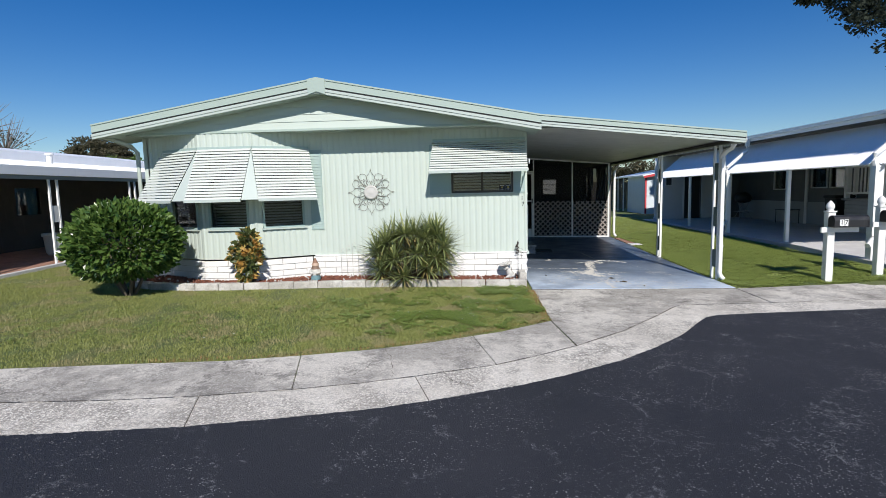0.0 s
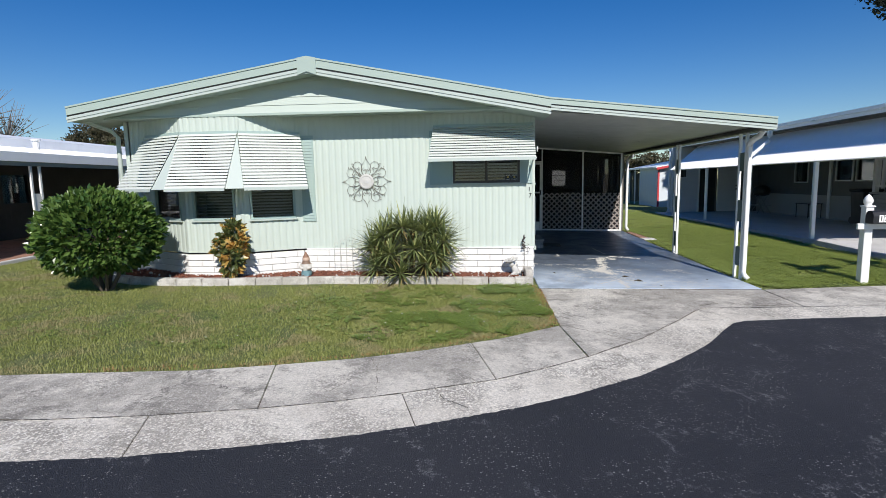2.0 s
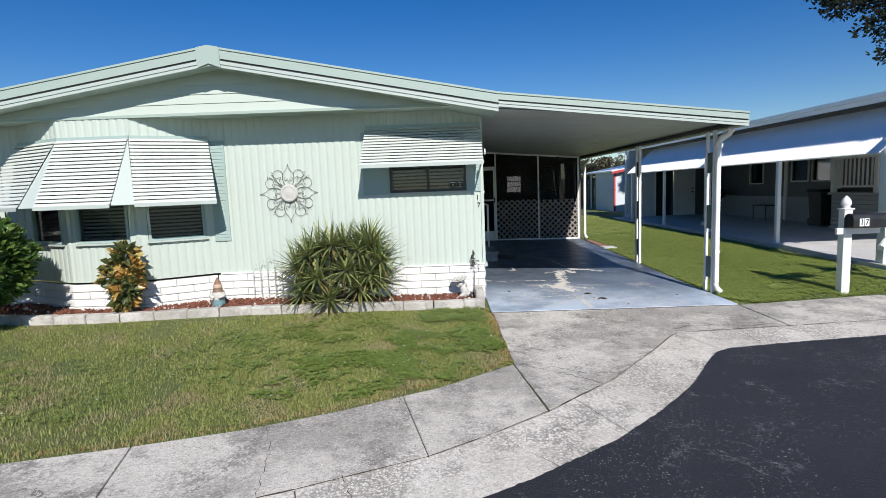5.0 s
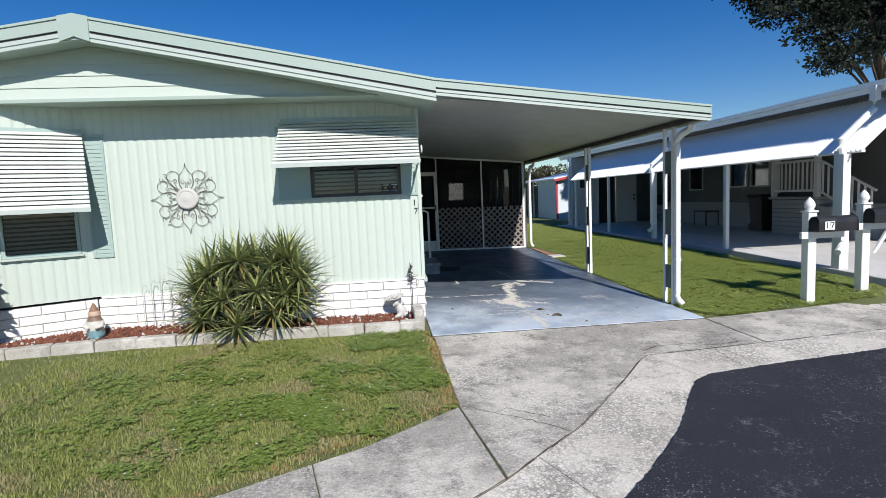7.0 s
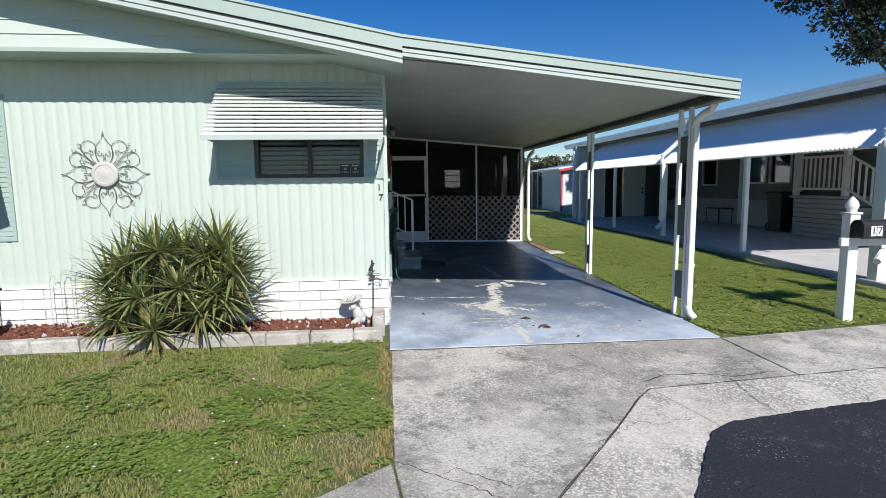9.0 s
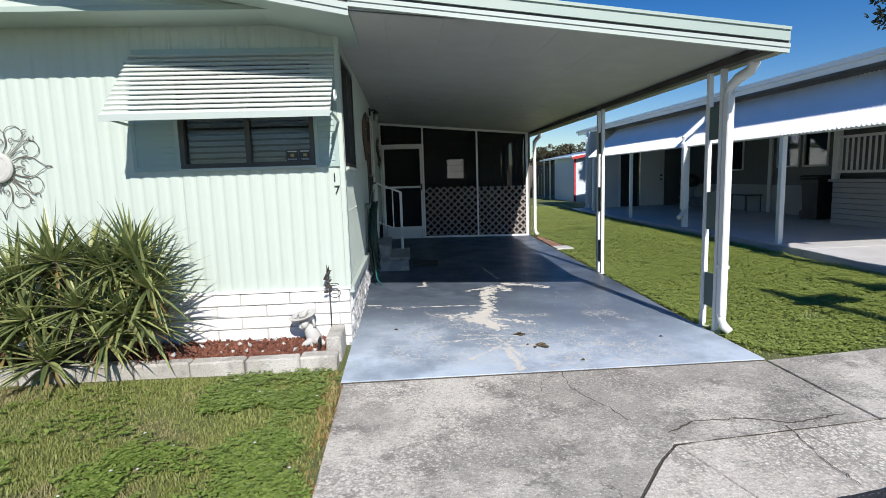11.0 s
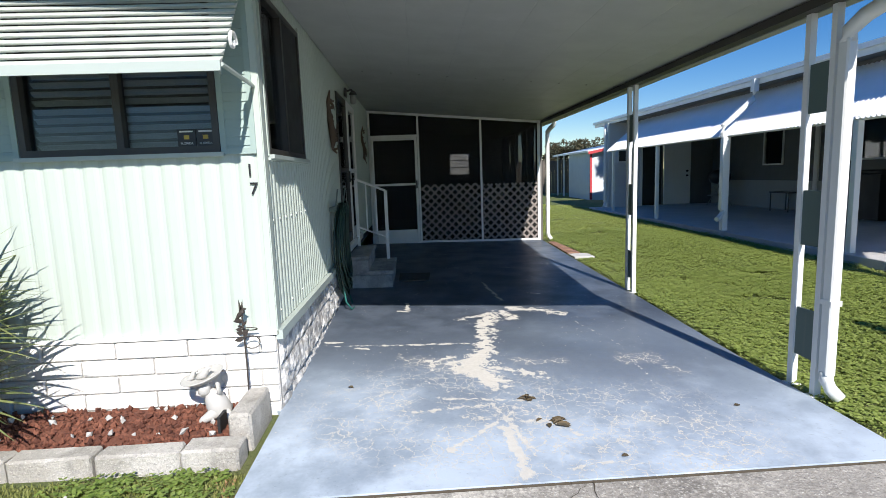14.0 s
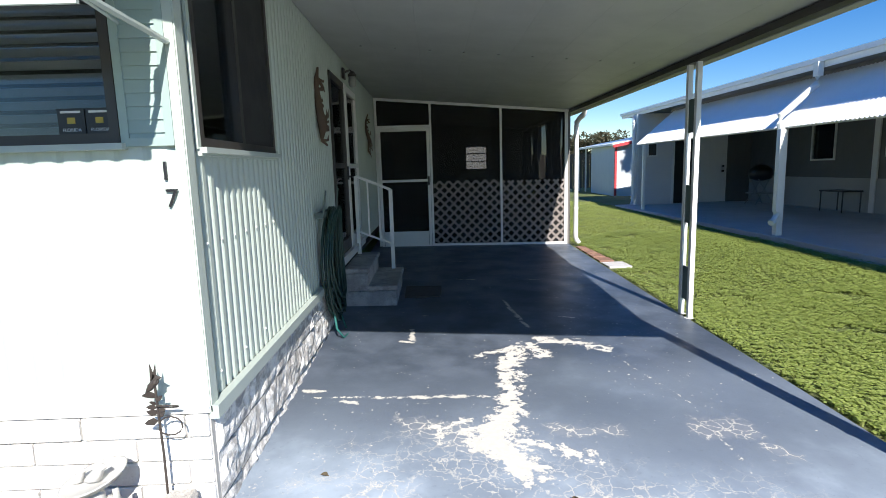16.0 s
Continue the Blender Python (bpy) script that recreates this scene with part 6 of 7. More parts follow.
for z in (0.25, 0.45):
    bm = bmesh.new()
    tube(bm, [(tx - 0.2, ty - 0.004, tz + z), (tx + 0.2, ty - 0.004, tz + z)], 0.004, 4)
    part("wire", bm, IRON_PALE, trellis)
bm = bmesh.new()
box(bm, (1.02, 8.90, G(1, 8.9) + 0.06), (1.035, 9.0, G(1, 8.9) + 0.17))
tube(bm, [(1.028, 8.95, G(1, 8.9)), (1.028, 8.95, G(1, 8.9) + 0.07)], 0.006, 5)
single("yard_light", bm, BLACKMAT, "small black stake light by the bed corner", "garden light")


# ---------------------------------------------------------------- mailboxes
def mailbox(x, y, digits, turn=0.0):
    g = G(x, y)
    mb = thing("mailbox", (x, y, g), "black mailbox on a white turned wooden post" + (" numbered 17" if digits else ""), "mailbox", "mailboxes by the path")
    bm = bmesh.new()
    box(bm, (x - 0.056, y - 0.056, g - 0.02), (x + 0.056, y + 0.056, g + 1.12), bevel=0.006)
    part("post", bm, WHITE, mb)
    bm = bmesh.new()
    box(bm, (x - 0.068, y - 0.068, g + 1.12), (x + 0.068, y + 0.068, g + 1.142), bevel=0.004)
    lathe(bm, [(0.056, 1.142), (0.042, 1.16), (0.058, 1.185), (0.062, 1.215), (0.048, 1.255), (0.020, 1.29), (0.004, 1.305)], (x, y, g), 12)
    part("finial", bm, WHITE, mb, smooth=True)
    bm = bmesh.new()
    box(bm, (x - 0.18, y - 0.10, g + 0.805), (x + 0.39, y - 0.058, g + 0.888), bevel=0.004)
    part("arm", bm, WHITE, mb)
    if not digits:
        bm = bmesh.new()
        prism(bm, [(x + 0.058, y - 0.095, g + 0.50), (x + 0.095, y - 0.095, g + 0.50), (x + 0.32, y - 0.095, g + 0.805), (x + 0.26, y - 0.095, g + 0.805)], (0, 0.03, 0))
        part("brace", bm, WHITE, mb)
    bm = bmesh.new()
    sec = [(-0.080, 0.0), (0.080, 0.0), (0.080, 0.11)] + [(0.080 * math.cos(a), 0.11 + 0.080 * math.sin(a)) for a in (0.4, 0.8, 1.2, 1.57, 1.95, 2.35, 2.75)] + [(-0.080, 0.11)]
    prism(bm, [(x - 0.07, y - 0.15 + sy_, g + 0.891 + sz_ * 0.98) for sy_, sz_ in sec], (0.50, 0, 0))
    body = part("box", bm, BLACK, mb)
    bm = bmesh.new()
    prism(bm, [(x + 0.431, y - 0.15 + sy_ * 1.05, g + 0.889 + sz_) for sy_, sz_ in sec], (0.018, 0, 0))
    part("lid", bm, BLACK, mb)
    bm = bmesh.new()
    tube(bm, [(x + 0.449, y - 0.15, g + 1.05), (x + 0.475, y - 0.15, g + 1.055), (x + 0.475, y - 0.15, g + 1.03)], 0.006, 5)
    part("pull", bm, BLACK, mb)
    for k, dg in enumerate(digits):
        bm = bmesh.new()
        cx = x + 0.035 + 0.066 * k
        box(bm, (cx - 0.029, y - 0.2345, g + 0.915), (cx + 0.029, y - 0.2315, g + 1.015))
        pl = part("number_plate", bm, WHITE, body)
        text_part("digit", dg, 0.105, pose(cx, y - 0.236, g + 0.965, 90), BLACK, pl, 0.001)
    return mb


mailbox(5.99, 8.82, "17")
mailbox(6.90, 9.0, "")

# stepping stones by the slab
for k, (x0, y0, x1, y1, m) in enumerate(((4.42, 14.05, 4.72, 14.40, PATIO), (4.42, 14.45, 4.62, 14.72, PAVER), (4.42, 14.76, 4.60, 15.03, PAVER), (4.42, 15.07, 4.58, 15.36, PAVER), (4.42, 15.40, 4.56, 15.70, PAVER))):
    bm = bmesh.new()
    g = G(x0, y0)
    box(bm, (x0, y0, g - 0.03), (x1, y1, g + 0.03), bevel=0.006)
    single("stepping_stone", bm, m, "flat paving stone lying beside the carport floor", "paving stone", "stones by the carport")


# ---------------------------------------------------------------- home across the lawn
NX, NZ = 7.52, 0.40
WALLGREY = painted("pale grey block", (0.42, 0.42, 0.40), 0.8, 0.2)
patio = thing("patio", (9.5, 15, 0.3), "pale swept concrete patio of the home across the lawn", "patio", kind="structure")
for y0, y1 in ((8.75, 12.0), (12.0, 15.2), (15.2, 18.4), (18.4, 22.6)):
    bm = bmesh.new()
    box(bm, (7.40, y0 + 0.004, 0.05), (11.6, y1 - 0.004, NZ), bevel=0.008)
    for v in bm.verts:
        # the first slab falls towards the street
        if v.co.y < 9 and v.co.z > 0.3:
            v.co.z -= 0.09
    part("patio_slab", bm, PATIO, patio)

nhome = thing("neighbour_home", (11, 15, 0.4), "grey-sided mobile home with a white corrugated porch roof", "house")
bm = bmesh.new()
box(bm, (8.0, 9.35, 2.905), (8.04, 23.85, 3.05))
box(bm, (7.94, 9.35, 2.985), (8.0, 23.85, 3.055))
part("fascia", bm, NEIGHWHITE, nhome)
bm = bmesh.new()
prism(bm, [(8.04, 9.35, 3.05), (12.0, 9.35, 3.60), (16, 9.35, 3.1), (16, 9.35, 3.02), (12.0, 9.35, 3.50), (8.04, 9.35, 2.97)], (0, 14.5, 0))
part("roof", bm, NEIGHWHITE, nhome)
bm = bmesh.new()
box(bm, (8.42, 9.6, 2.60), (8.48, 21.4, 2.93))
box(bm, (8.04, 9.4, 2.93), (11.3, 23.8, 2.965))
part("soffit_wall", bm, GREYSIDING, nhome)


def corrugated(y0, y1, xa, za, xb, zb, pitch=0.076, amp=0.014):
    """Corrugated sheet from the eave (xa, za) down to the edge (xb, zb); ridges run down the slope."""
    bm = bmesh.new()
    n = int((y1 - y0) / (pitch / 4))
    slope = Vector((xb - xa, 0, zb - za)).normalized()
    up = Vector((slope.z, 0, -slope.x))
    up = up if up.z > 0 else -up
    rows = []
    for x, z in ((xa, za), (xb, zb)):
        rows.append([bm.verts.new(Vector((x, y0 + (y1 - y0) * i / n, z)) + up * amp * math.sin(i * math.pi / 2)) for i in range(n + 1)])
    for i in range(n):
        bm.faces.new((rows[0][i], rows[0][i + 1], rows[1][i + 1], rows[1][i]))
    low = [[bm.verts.new(v.co - up * 0.004) for v in row] for row in rows]
    for i in range(n):
        bm.faces.new((low[1][i], low[1][i + 1], low[0][i + 1], low[0][i]))
        for a in (0, 1):
            bm.faces.new((rows[a][i], low[a][i], low[a][i + 1], rows[a][i + 1]))
    return bm


for y0, y1 in ((9.62, 10.02), (10.03, 15.45), (15.46, 21.25)):
    part("porch_roof", corrugated(y0, y1, 8.41, 2.865, 7.46, 2.05), NEIGHWHITE, nhome, "white corrugated porch roofing")
for y, w in ((10.0, 0.075), (12.65, 0.04), (15.47, 0.05), (18.15, 0.035), (20.85, 0.035)):
    bm = bmesh.new()
    box(bm, (NX - w, y - w, NZ - 0.08), (NX + w, y + w, 2.085), bevel=0.006)
    part("porch_post", bm, WHITE, nhome)
bm = bmesh.new()
box(bm, (NX - 0.03, 9.66, 2.03), (NX + 0.03, 21.2, 2.075))
part("porch_beam", bm, WHITE, nhome)
for y in (9.93, 15.40):
    bm = bmesh.new()
    box(bm, (7.90, y - 0.05, 2.78), (7.99, y + 0.05, 2.99))
    tube(bm, [(7.945, y, 2.80), (7.93, y, 2.66), (7.52, y, 2.30), (7.42, y, 2.22), (7.40, y - 0.03, 2.10), (7.42, y - 0.05, 1.98)], 0.05, 8)
    box(bm, (7.36, y - 0.12, 0.78), (7.45, y - 0.03, 2.02))
    tube(bm, [(7.405, y - 0.075, 0.82), (7.40, y - 0.08, 0.72), (7.34, y - 0.12, 0.66), (7.26, y - 0.17, 0.62)], 0.045, 8)
    part("downspout", bm, WHITE, nhome)
# patio's back wall: block below, siding above, windows
bm = bmesh.new()
box(bm, (11.28, 9.0, NZ - 0.1), (11.40, 22.6, 1.12))
wall_low = part("block_wall", bm, WALLGREY, nhome)
bm = bmesh.new()
holes = [(16.35, 17.05, 1.60, 2.45), (17.25, 17.95, 1.60, 2.45), (19.4, 20.1, 1.55, 2.45), (10.6, 11.6, 1.5, 2.45)]
for a, b, z0, z1 in tiles(9.0, 22.6, 1.12, 2.93, holes):
    box(bm, (11.30, a, z0), (11.40, b, z1))
part("siding_wall", bm, GREYDARK, nhome)
for a, b, z0, z1 in holes:
    bm = bmesh.new()
    for lo, hi in (((a - 0.04, z0 - 0.04), (a, z1 + 0.04)), ((b, z0 - 0.04), (b + 0.04, z1 + 0.04)), ((a, z0 - 0.04), (b, z0)), ((a, z1), (b, z1 + 0.04))):
        box(bm, (11.27, lo[0], lo[1]), (11.33, hi[0], hi[1]))
    w = part("window", bm, WHITE, nhome)
    bm = bmesh.new()
    box(bm, (11.34, a, z0), (11.345, b, z1))
    part("pane", bm, GLASS, w)
bm = bmesh.new()
box(bm, (11.26, 18.15, 0.4), (11.34, 18.28, 3.0))
part("corner_strip", bm, WHITE, nhome)
bm = bmesh.new()
box(bm, (11.26, 15.95, 0.4), (11.34, 16.05, 3.0))
part("corner_strip", bm, WHITE, nhome)
bm = bmesh.new()
box(bm, (12.4, 9.5, 0.2), (12.5, 23.8, 3.4))
part("room_wall", bm, INSIDE, nhome)
bm = bmesh.new()
box(bm, (11.42, 9.35, 0.2), (16, 9.49, 3.0))
part("front_wall", bm, GREYSIDING, nhome)
# raised entry with railing
for k in range(8):
    bm = bmesh.new()
    box(bm, (10.45 - 0.004 * (k % 2), 13.75, NZ + 0.105 * k), (11.28, 15.15, NZ + 0.105 * k + 0.098), bevel=0.006)
    part("block_course", bm, WALLGREY, nhome)
bm = bmesh.new()
box(bm, (10.38, 13.7, NZ + 0.845), (11.28, 15.2, NZ + 0.90), bevel=0.008)
part("stoop_slab", bm, WALLGREY, nhome)
for y in (15.12, 13.8):
    bm = bmesh.new()
    box(bm, (10.43, y - 0.05, NZ + 0.9), (10.53, y + 0.05, 2.25))
    part("newel", bm, WHITE, nhome)
for z in (1.42, 2.10):
    bm = bmesh.new()
    box(bm, (10.45, 13.85, z), (10.51, 15.07, z + 0.05))
    part("rail_bar", bm, WHITE, nhome)
for k in range(9):
    bm = bmesh.new()
    box(bm, (10.465, 13.95 + k * 0.13, 1.46), (10.495, 13.98 + k * 0.13, 2.11))
    part("baluster", bm, WHITE, nhome)
for z in (0.0, -0.68):
    bm = bmesh.new()
    tube(bm, [(10.48, 13.75, 2.12 + z), (10.48, 12.35, 1.42 + z)], 0.028, 6)
    part("rail_bar", bm, WHITE, nhome)
for k in range(9):
    y = 13.65 - k * 0.15
    z = 2.12 - (13.75 - y) * 0.5
    bm = bmesh.new()
    box(bm, (10.465, y - 0.015, z - 0.66), (10.495, y + 0.015, z))
    part("baluster", bm, WHITE, nhome)
for k in range(3):
    bm = bmesh.new()
    box(bm, (10.45, 13.70 - 0.3 * (k + 1), NZ), (11.28, 13.70 - 0.3 * k - 0.004, NZ + 0.68 - 0.22 * k), bevel=0.008)
    part("stoop_step", bm, WALLGREY, nhome)
# end of the patio: utility room in lapped siding, white door
util = thing("utility_room", (8.4, 22.4, 0.35), "grey lapped-siding utility room at the end of the patio", "shed")
UX0, UX1, UY = 7.90, 8.93, 22.33
for k in range(23):
    z = 0.32 + 0.113 * k
    bm = bmesh.new()
    prism(bm, [(UX0, UY, z), (UX1, UY, z), (UX1, UY + 0.025, z + 0.115), (UX0, UY + 0.025, z + 0.115)], (0, 0.04, 0))
    part("siding_board", bm, UTILGREY, util)
    bm = bmesh.new()
    prism(bm, [(UX0, UY + 0.42, z), (UX0, UY + 0.07, z), (UX0 + 0.025, UY + 0.07, z + 0.115), (UX0 + 0.025, UY + 0.42, z + 0.115)], (0.04, 0, 0))
    part("siding_board", bm, UTILGREY, util)
for x in (UX0 - 0.02, UX1 - 0.03):
    bm = bmesh.new()
    box(bm, (x, UY - 0.025, 0.32), (x + 0.06, UY + 0.05, 2.92))
    part("corner_trim", bm, WHITE, util)
bm = bmesh.new()
for lo, hi in (((8.19, 1.74), (8.225, 2.12)), ((8.44, 1.74), (8.475, 2.12)), ((8.225, 1.74), (8.44, 1.775)), ((8.225, 2.085), (8.44, 2.12))):
    box(bm, (lo[0], UY - 0.03, lo[1]), (hi[0], UY + 0.012, hi[1]))
w = part("window_frame", bm, WHITE, util)
bm = bmesh.new()
box(bm, (8.225, UY - 0.012, 1.775), (8.44, UY - 0.004, 2.085))
part("pane", bm, BRONZE, w)
bm = bmesh.new()
tube(bm, [(7.96, UY + 0.3, 2.95), (7.94, UY + 0.3, 2.84), (7.84, UY + 0.1, 2.70), (7.83, UY + 0.03, 2.62), (7.83, UY + 0.02, 0.55), (7.74, UY - 0.1, 0.44)], 0.045, 8)
part("downspout", bm, WHITE, util)
bm = bmesh.new()
for a, b, z0, z1 in tiles(UX1 + 0.03, 11.3, 0.35, 2.93, [(9.74, 10.60, 0.35, 2.42)]):
    box(bm, (a, 22.60, z0), (b, 22.68, z1))
part("end_wall", bm, GREYDARK, nhome)
ndoor = thing("patio_door", (10.17, 22.6, 0.4), "plain white panel door at the far end of the patio", "door")
bm = bmesh.new()
box(bm, (9.75, 22.57, 0.405), (10.59, 22.61, 2.41), bevel=0.006)
part("leaf", bm, WHITE, ndoor)
for z in (1.28, 1.42):
    bm = bmesh.new()
    tube(bm, [(10.47, 22.57, z), (10.47, 22.52, z)], 0.03, 8)
    part("door_knob", bm, BLACKMAT, ndoor)
bm = bmesh.new()
box(bm, (9.0, 22.55, 0.405), (9.66, 22.595, 2.45), bevel=0.004)
single("dark_screen_panel", bm, BLACKMAT, "dark panel leaning beside the white patio door", "panel")

# things on the patio
can = thing("rubbish_bin", (10.85, 16.0, NZ), "tall black wheeled rubbish bin by the wall", "bin")
bm = bmesh.new()
prism(bm, [(10.60, 15.72, NZ + 0.02), (11.08, 15.72, NZ + 0.02), (11.08, 16.22, NZ + 0.02), (10.60, 16.22, NZ + 0.02)], (0, 0, 0.86))
for v in bm.verts:
    if v.co.z < NZ + 0.1:
        v.co.x, v.co.y = 10.84 + (v.co.x - 10.84) * 0.82, 15.97 + (v.co.y - 15.97) * 0.82
part("body", bm, BLACKMAT, can)
bm = bmesh.new()
box(bm, (10.56, 15.68, NZ + 0.885), (11.12, 16.26, NZ + 0.97), bevel=0.03)
part("lid", bm, BLACKMAT, can)
for x in (10.66, 11.02):
    bm = bmesh.new()
    tube(bm, [(x, 16.22, NZ + 0.1), (x + 0.05, 16.22, NZ + 0.1)], 0.1, 12)
    part("wheel", bm, BLACKMAT, can)
grill = thing("barbecue_grill", (10.8, 21.3, NZ), "black covered barbecue grill on legs on the patio", "grill")
bm = bmesh.new()
lathe(bm, [(0.10, 0.62), (0.26, 0.68), (0.30, 0.80), (0.28, 0.92), (0.16, 1.02), (0.03, 1.05)], (10.8, 21.3, NZ), 14)
part("bowl", bm, BLACK, grill, smooth=True)
for dx, dy in ((-0.2, -0.2), (0.2, -0.2), (-0.2, 0.2), (0.2, 0.2)):
    bm = bmesh.new()
    tube(bm, [(10.8 + dx * 0.8, 21.3 + dy * 0.8, NZ + 0.7), (10.8 - dx * 1.2, 21.3 + dy * 1.2, NZ)], 0.014, 6)
    part("leg", bm, GUTTER, grill)
bm = bmesh.new()
box(bm, (10.57, 21.05, NZ + 0.28), (11.03, 21.55, NZ + 0.31))
part("shelf", bm, GUTTER, grill)
table = thing("patio_table", (10.95, 18.7, NZ), "small dark metal side table against the wall", "table")
bm = bmesh.new()
box(bm, (10.75, 18.35, NZ + 0.44), (11.2, 19.05, NZ + 0.47), bevel=0.006)
part("tabletop", bm, BLACK, table)
for x in (10.78, 11.17):
    for y in (18.38, 19.02):
        bm = bmesh.new()
        tube(bm, [(x, y, NZ + 0.44), (x, y, NZ)], 0.014, 6)
        part("leg", bm, BLACK, table)

# ---------------------------------------------------------------- shed and fence beyond
shed = thing("garden_shed", (9.3, 27, 0.5), "white garden shed with red corner trim", "shed")
bm = bmesh.new()
box(bm, (8.27, 25.0, 0.3), (11.0, 28.0, 2.25))
part("wall", bm, SHEDBLUE, shed)
bm = bmesh.new()
prism(bm, [(8.10, 24.8, 2.20), (11.3, 24.8, 2.75), (11.3, 24.8, 2.82), (8.10, 24.8, 2.27)], (0, 5.4, 0))
part("roof", bm, NEIGHWHITE, shed)
bm = bmesh.new()
box(bm, (8.25, 24.97, 0.35), (8.33, 25.03, 2.22))
prism(bm, [(8.12, 24.77, 2.12), (11.2, 24.77, 2.65), (11.2, 24.77, 2.76), (8.12, 24.77, 2.23)], (0, 0.025, 0))
part("trim", bm, RED, shed)
bm = bmesh.new()
box(bm, (9.25, 24.97, 1.35), (9.85, 24.995, 1.95))
part("window", bm, BRONZE, shed)
for y in (28.9, 30.0):
    bm = bmesh.new()
    box(bm, (8.27, y, 0.3), (8.33, y + 0.06, 2.24))
    part("post", bm, WHITE, shed)
shed.location += Vector((0.68, 2.2, 0.03))
fence = thing("wooden_fence", (7.2, 32.8, 0.5), "dark weathered board fence behind the shed", "fence")
for k in range(26):
    bm = bmesh.new()
    x = 6.0 + k * 0.165
    box(bm, (x, 32.7, G(6, 28) - 0.06), (x + 0.15, 32.73, 2.05 + 0.02 * (k % 3)))
    part("board", bm, WOODGREY, fence)
bm = bmesh.new()
box(bm, (5.9, 32.74, 1.6), (10.3, 32.8, 1.7))
part("rail", bm, WOODGREY, fence)

# ---------------------------------------------------------------- home on the other side
lhome = thing("far_neighbour_home", (-11, 13, 0.3), "low white-roofed mobile home with an open dark carport", "house")
LX = -8.5
bm = bmesh.new()
prism(bm, [(LX, 7.4, 2.30), (LX, 7.4, 2.44), (-11.2, 7.4, 2.78), (-11.2, 7.4, 2.64)], (0, 14, 0))
part("carport_roof", bm, NEIGHWHITE, lhome)
bm = bmesh.new()
box(bm, (LX, 7.4, 2.28), (LX + 0.05, 21.4, 2.46))
part("fascia", bm, NEIGHWHITE, lhome)
bm = bmesh.new()
box(bm, (LX - 0.06, 7.4, 2.20), (LX + 0.0, 21.4, 2.28))
part("beam", bm, GUTTER, lhome)
for k in range(46):
    bm = bmesh.new()
    y = 7.45 + k * 0.305
    prism(bm, [(LX - 0.02, y, 2.44), (LX - 0.02, y, 2.47), (-11.1, y, 2.80), (-11.1, y, 2.77)], (0, 0.03, 0))
    part("roof_seam", bm, NEIGHWHITE, lhome)
bm = bmesh.new()
prism(bm, [(-11.0, 7.2, 2.72), (-11.0, 7.2, 3.0), (-14, 7.2, 3.4), (-18, 7.2, 3.0), (-18, 7.2, 2.7)], (0, 14.4, 0))
part("roof", bm, NEIGHWHITE, lhome)
bm = bmesh.new()
lathe(bm, [(0.07, 0.0), (0.07, 0.22), (0.10, 0.23), (0.10, 0.27)], (-10.2, 13.0, 2.66), 10)
part("vent_pipe", bm, WHITE, lhome)
bm = bmesh.new()
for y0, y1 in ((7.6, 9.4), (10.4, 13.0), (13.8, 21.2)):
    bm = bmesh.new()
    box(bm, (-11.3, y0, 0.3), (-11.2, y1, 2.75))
    part("wall_panel", bm, SHADEWALL, lhome)
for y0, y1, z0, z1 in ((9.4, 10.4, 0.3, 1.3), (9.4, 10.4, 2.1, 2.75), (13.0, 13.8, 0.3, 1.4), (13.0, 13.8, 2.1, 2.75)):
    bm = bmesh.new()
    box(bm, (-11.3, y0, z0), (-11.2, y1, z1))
    part("wall_panel", bm, SHADEWALL, lhome)
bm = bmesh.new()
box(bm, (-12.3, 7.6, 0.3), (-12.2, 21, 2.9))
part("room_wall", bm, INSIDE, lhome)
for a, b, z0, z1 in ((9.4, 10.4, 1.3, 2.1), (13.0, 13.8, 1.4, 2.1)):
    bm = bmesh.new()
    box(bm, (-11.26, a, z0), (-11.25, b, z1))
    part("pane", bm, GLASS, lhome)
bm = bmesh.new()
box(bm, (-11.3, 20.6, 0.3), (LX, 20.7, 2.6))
part("end_wall", bm, SHADEWALL, lhome)
bm = bmesh.new()
prism(bm, [(LX, 7.2, G(LX, 7.2) - 0.08), (LX, 21.0, G(LX, 21.0) - 0.08), (-11.3, 21.0, G(-11.3, 21) - 0.08), (-11.3, 7.2, G(-11.3, 7.2) - 0.08)], (0, 0, 0.13))
tagged(new("carport_floor_far", mesh_of(bm, "carport_floor_far", PAVER)), "dull red concrete carport floor of the next home", "floor", kind="structure")
bm = bmesh.new()
prism(bm, [(LX, 7.2, G(LX, 7.2) - 0.05), (LX + 0.12, 7.2, G(LX, 7.2) - 0.05), (LX + 0.12, 21, G(LX, 21) - 0.05), (LX, 21, G(LX, 21) - 0.05)], (0, 0, 0.115))
tagged(new("slab_edge_far", mesh_of(bm, "slab_edge_far", PATIO)), "pale concrete kerb of the next carport floor", "kerb", kind="structure")
for y in (8.75, 10.95, 13.6, 16.4):
    post = thing("carport_post", (LX + 0.0, y, G(LX, y)), "pale twin-bar post of the next carport", "post", "next carport posts")
    for dy in (-0.11, 0.11):
        bm = bmesh.new()
        box(bm, (LX - 0.045, y + dy - 0.02, G(LX, y) + 0.03), (LX - 0.005, y + dy + 0.02, 2.21))
        part("bar", bm, WHITE, post)
    for z0, z1 in ((0.75, 1.0), (1.3, 1.65)):
        bm = bmesh.new()
        box(bm, (LX - 0.035, y - 0.09, z0), (LX - 0.015, y + 0.09, z1))
        part("panel", bm, WHITE, post)
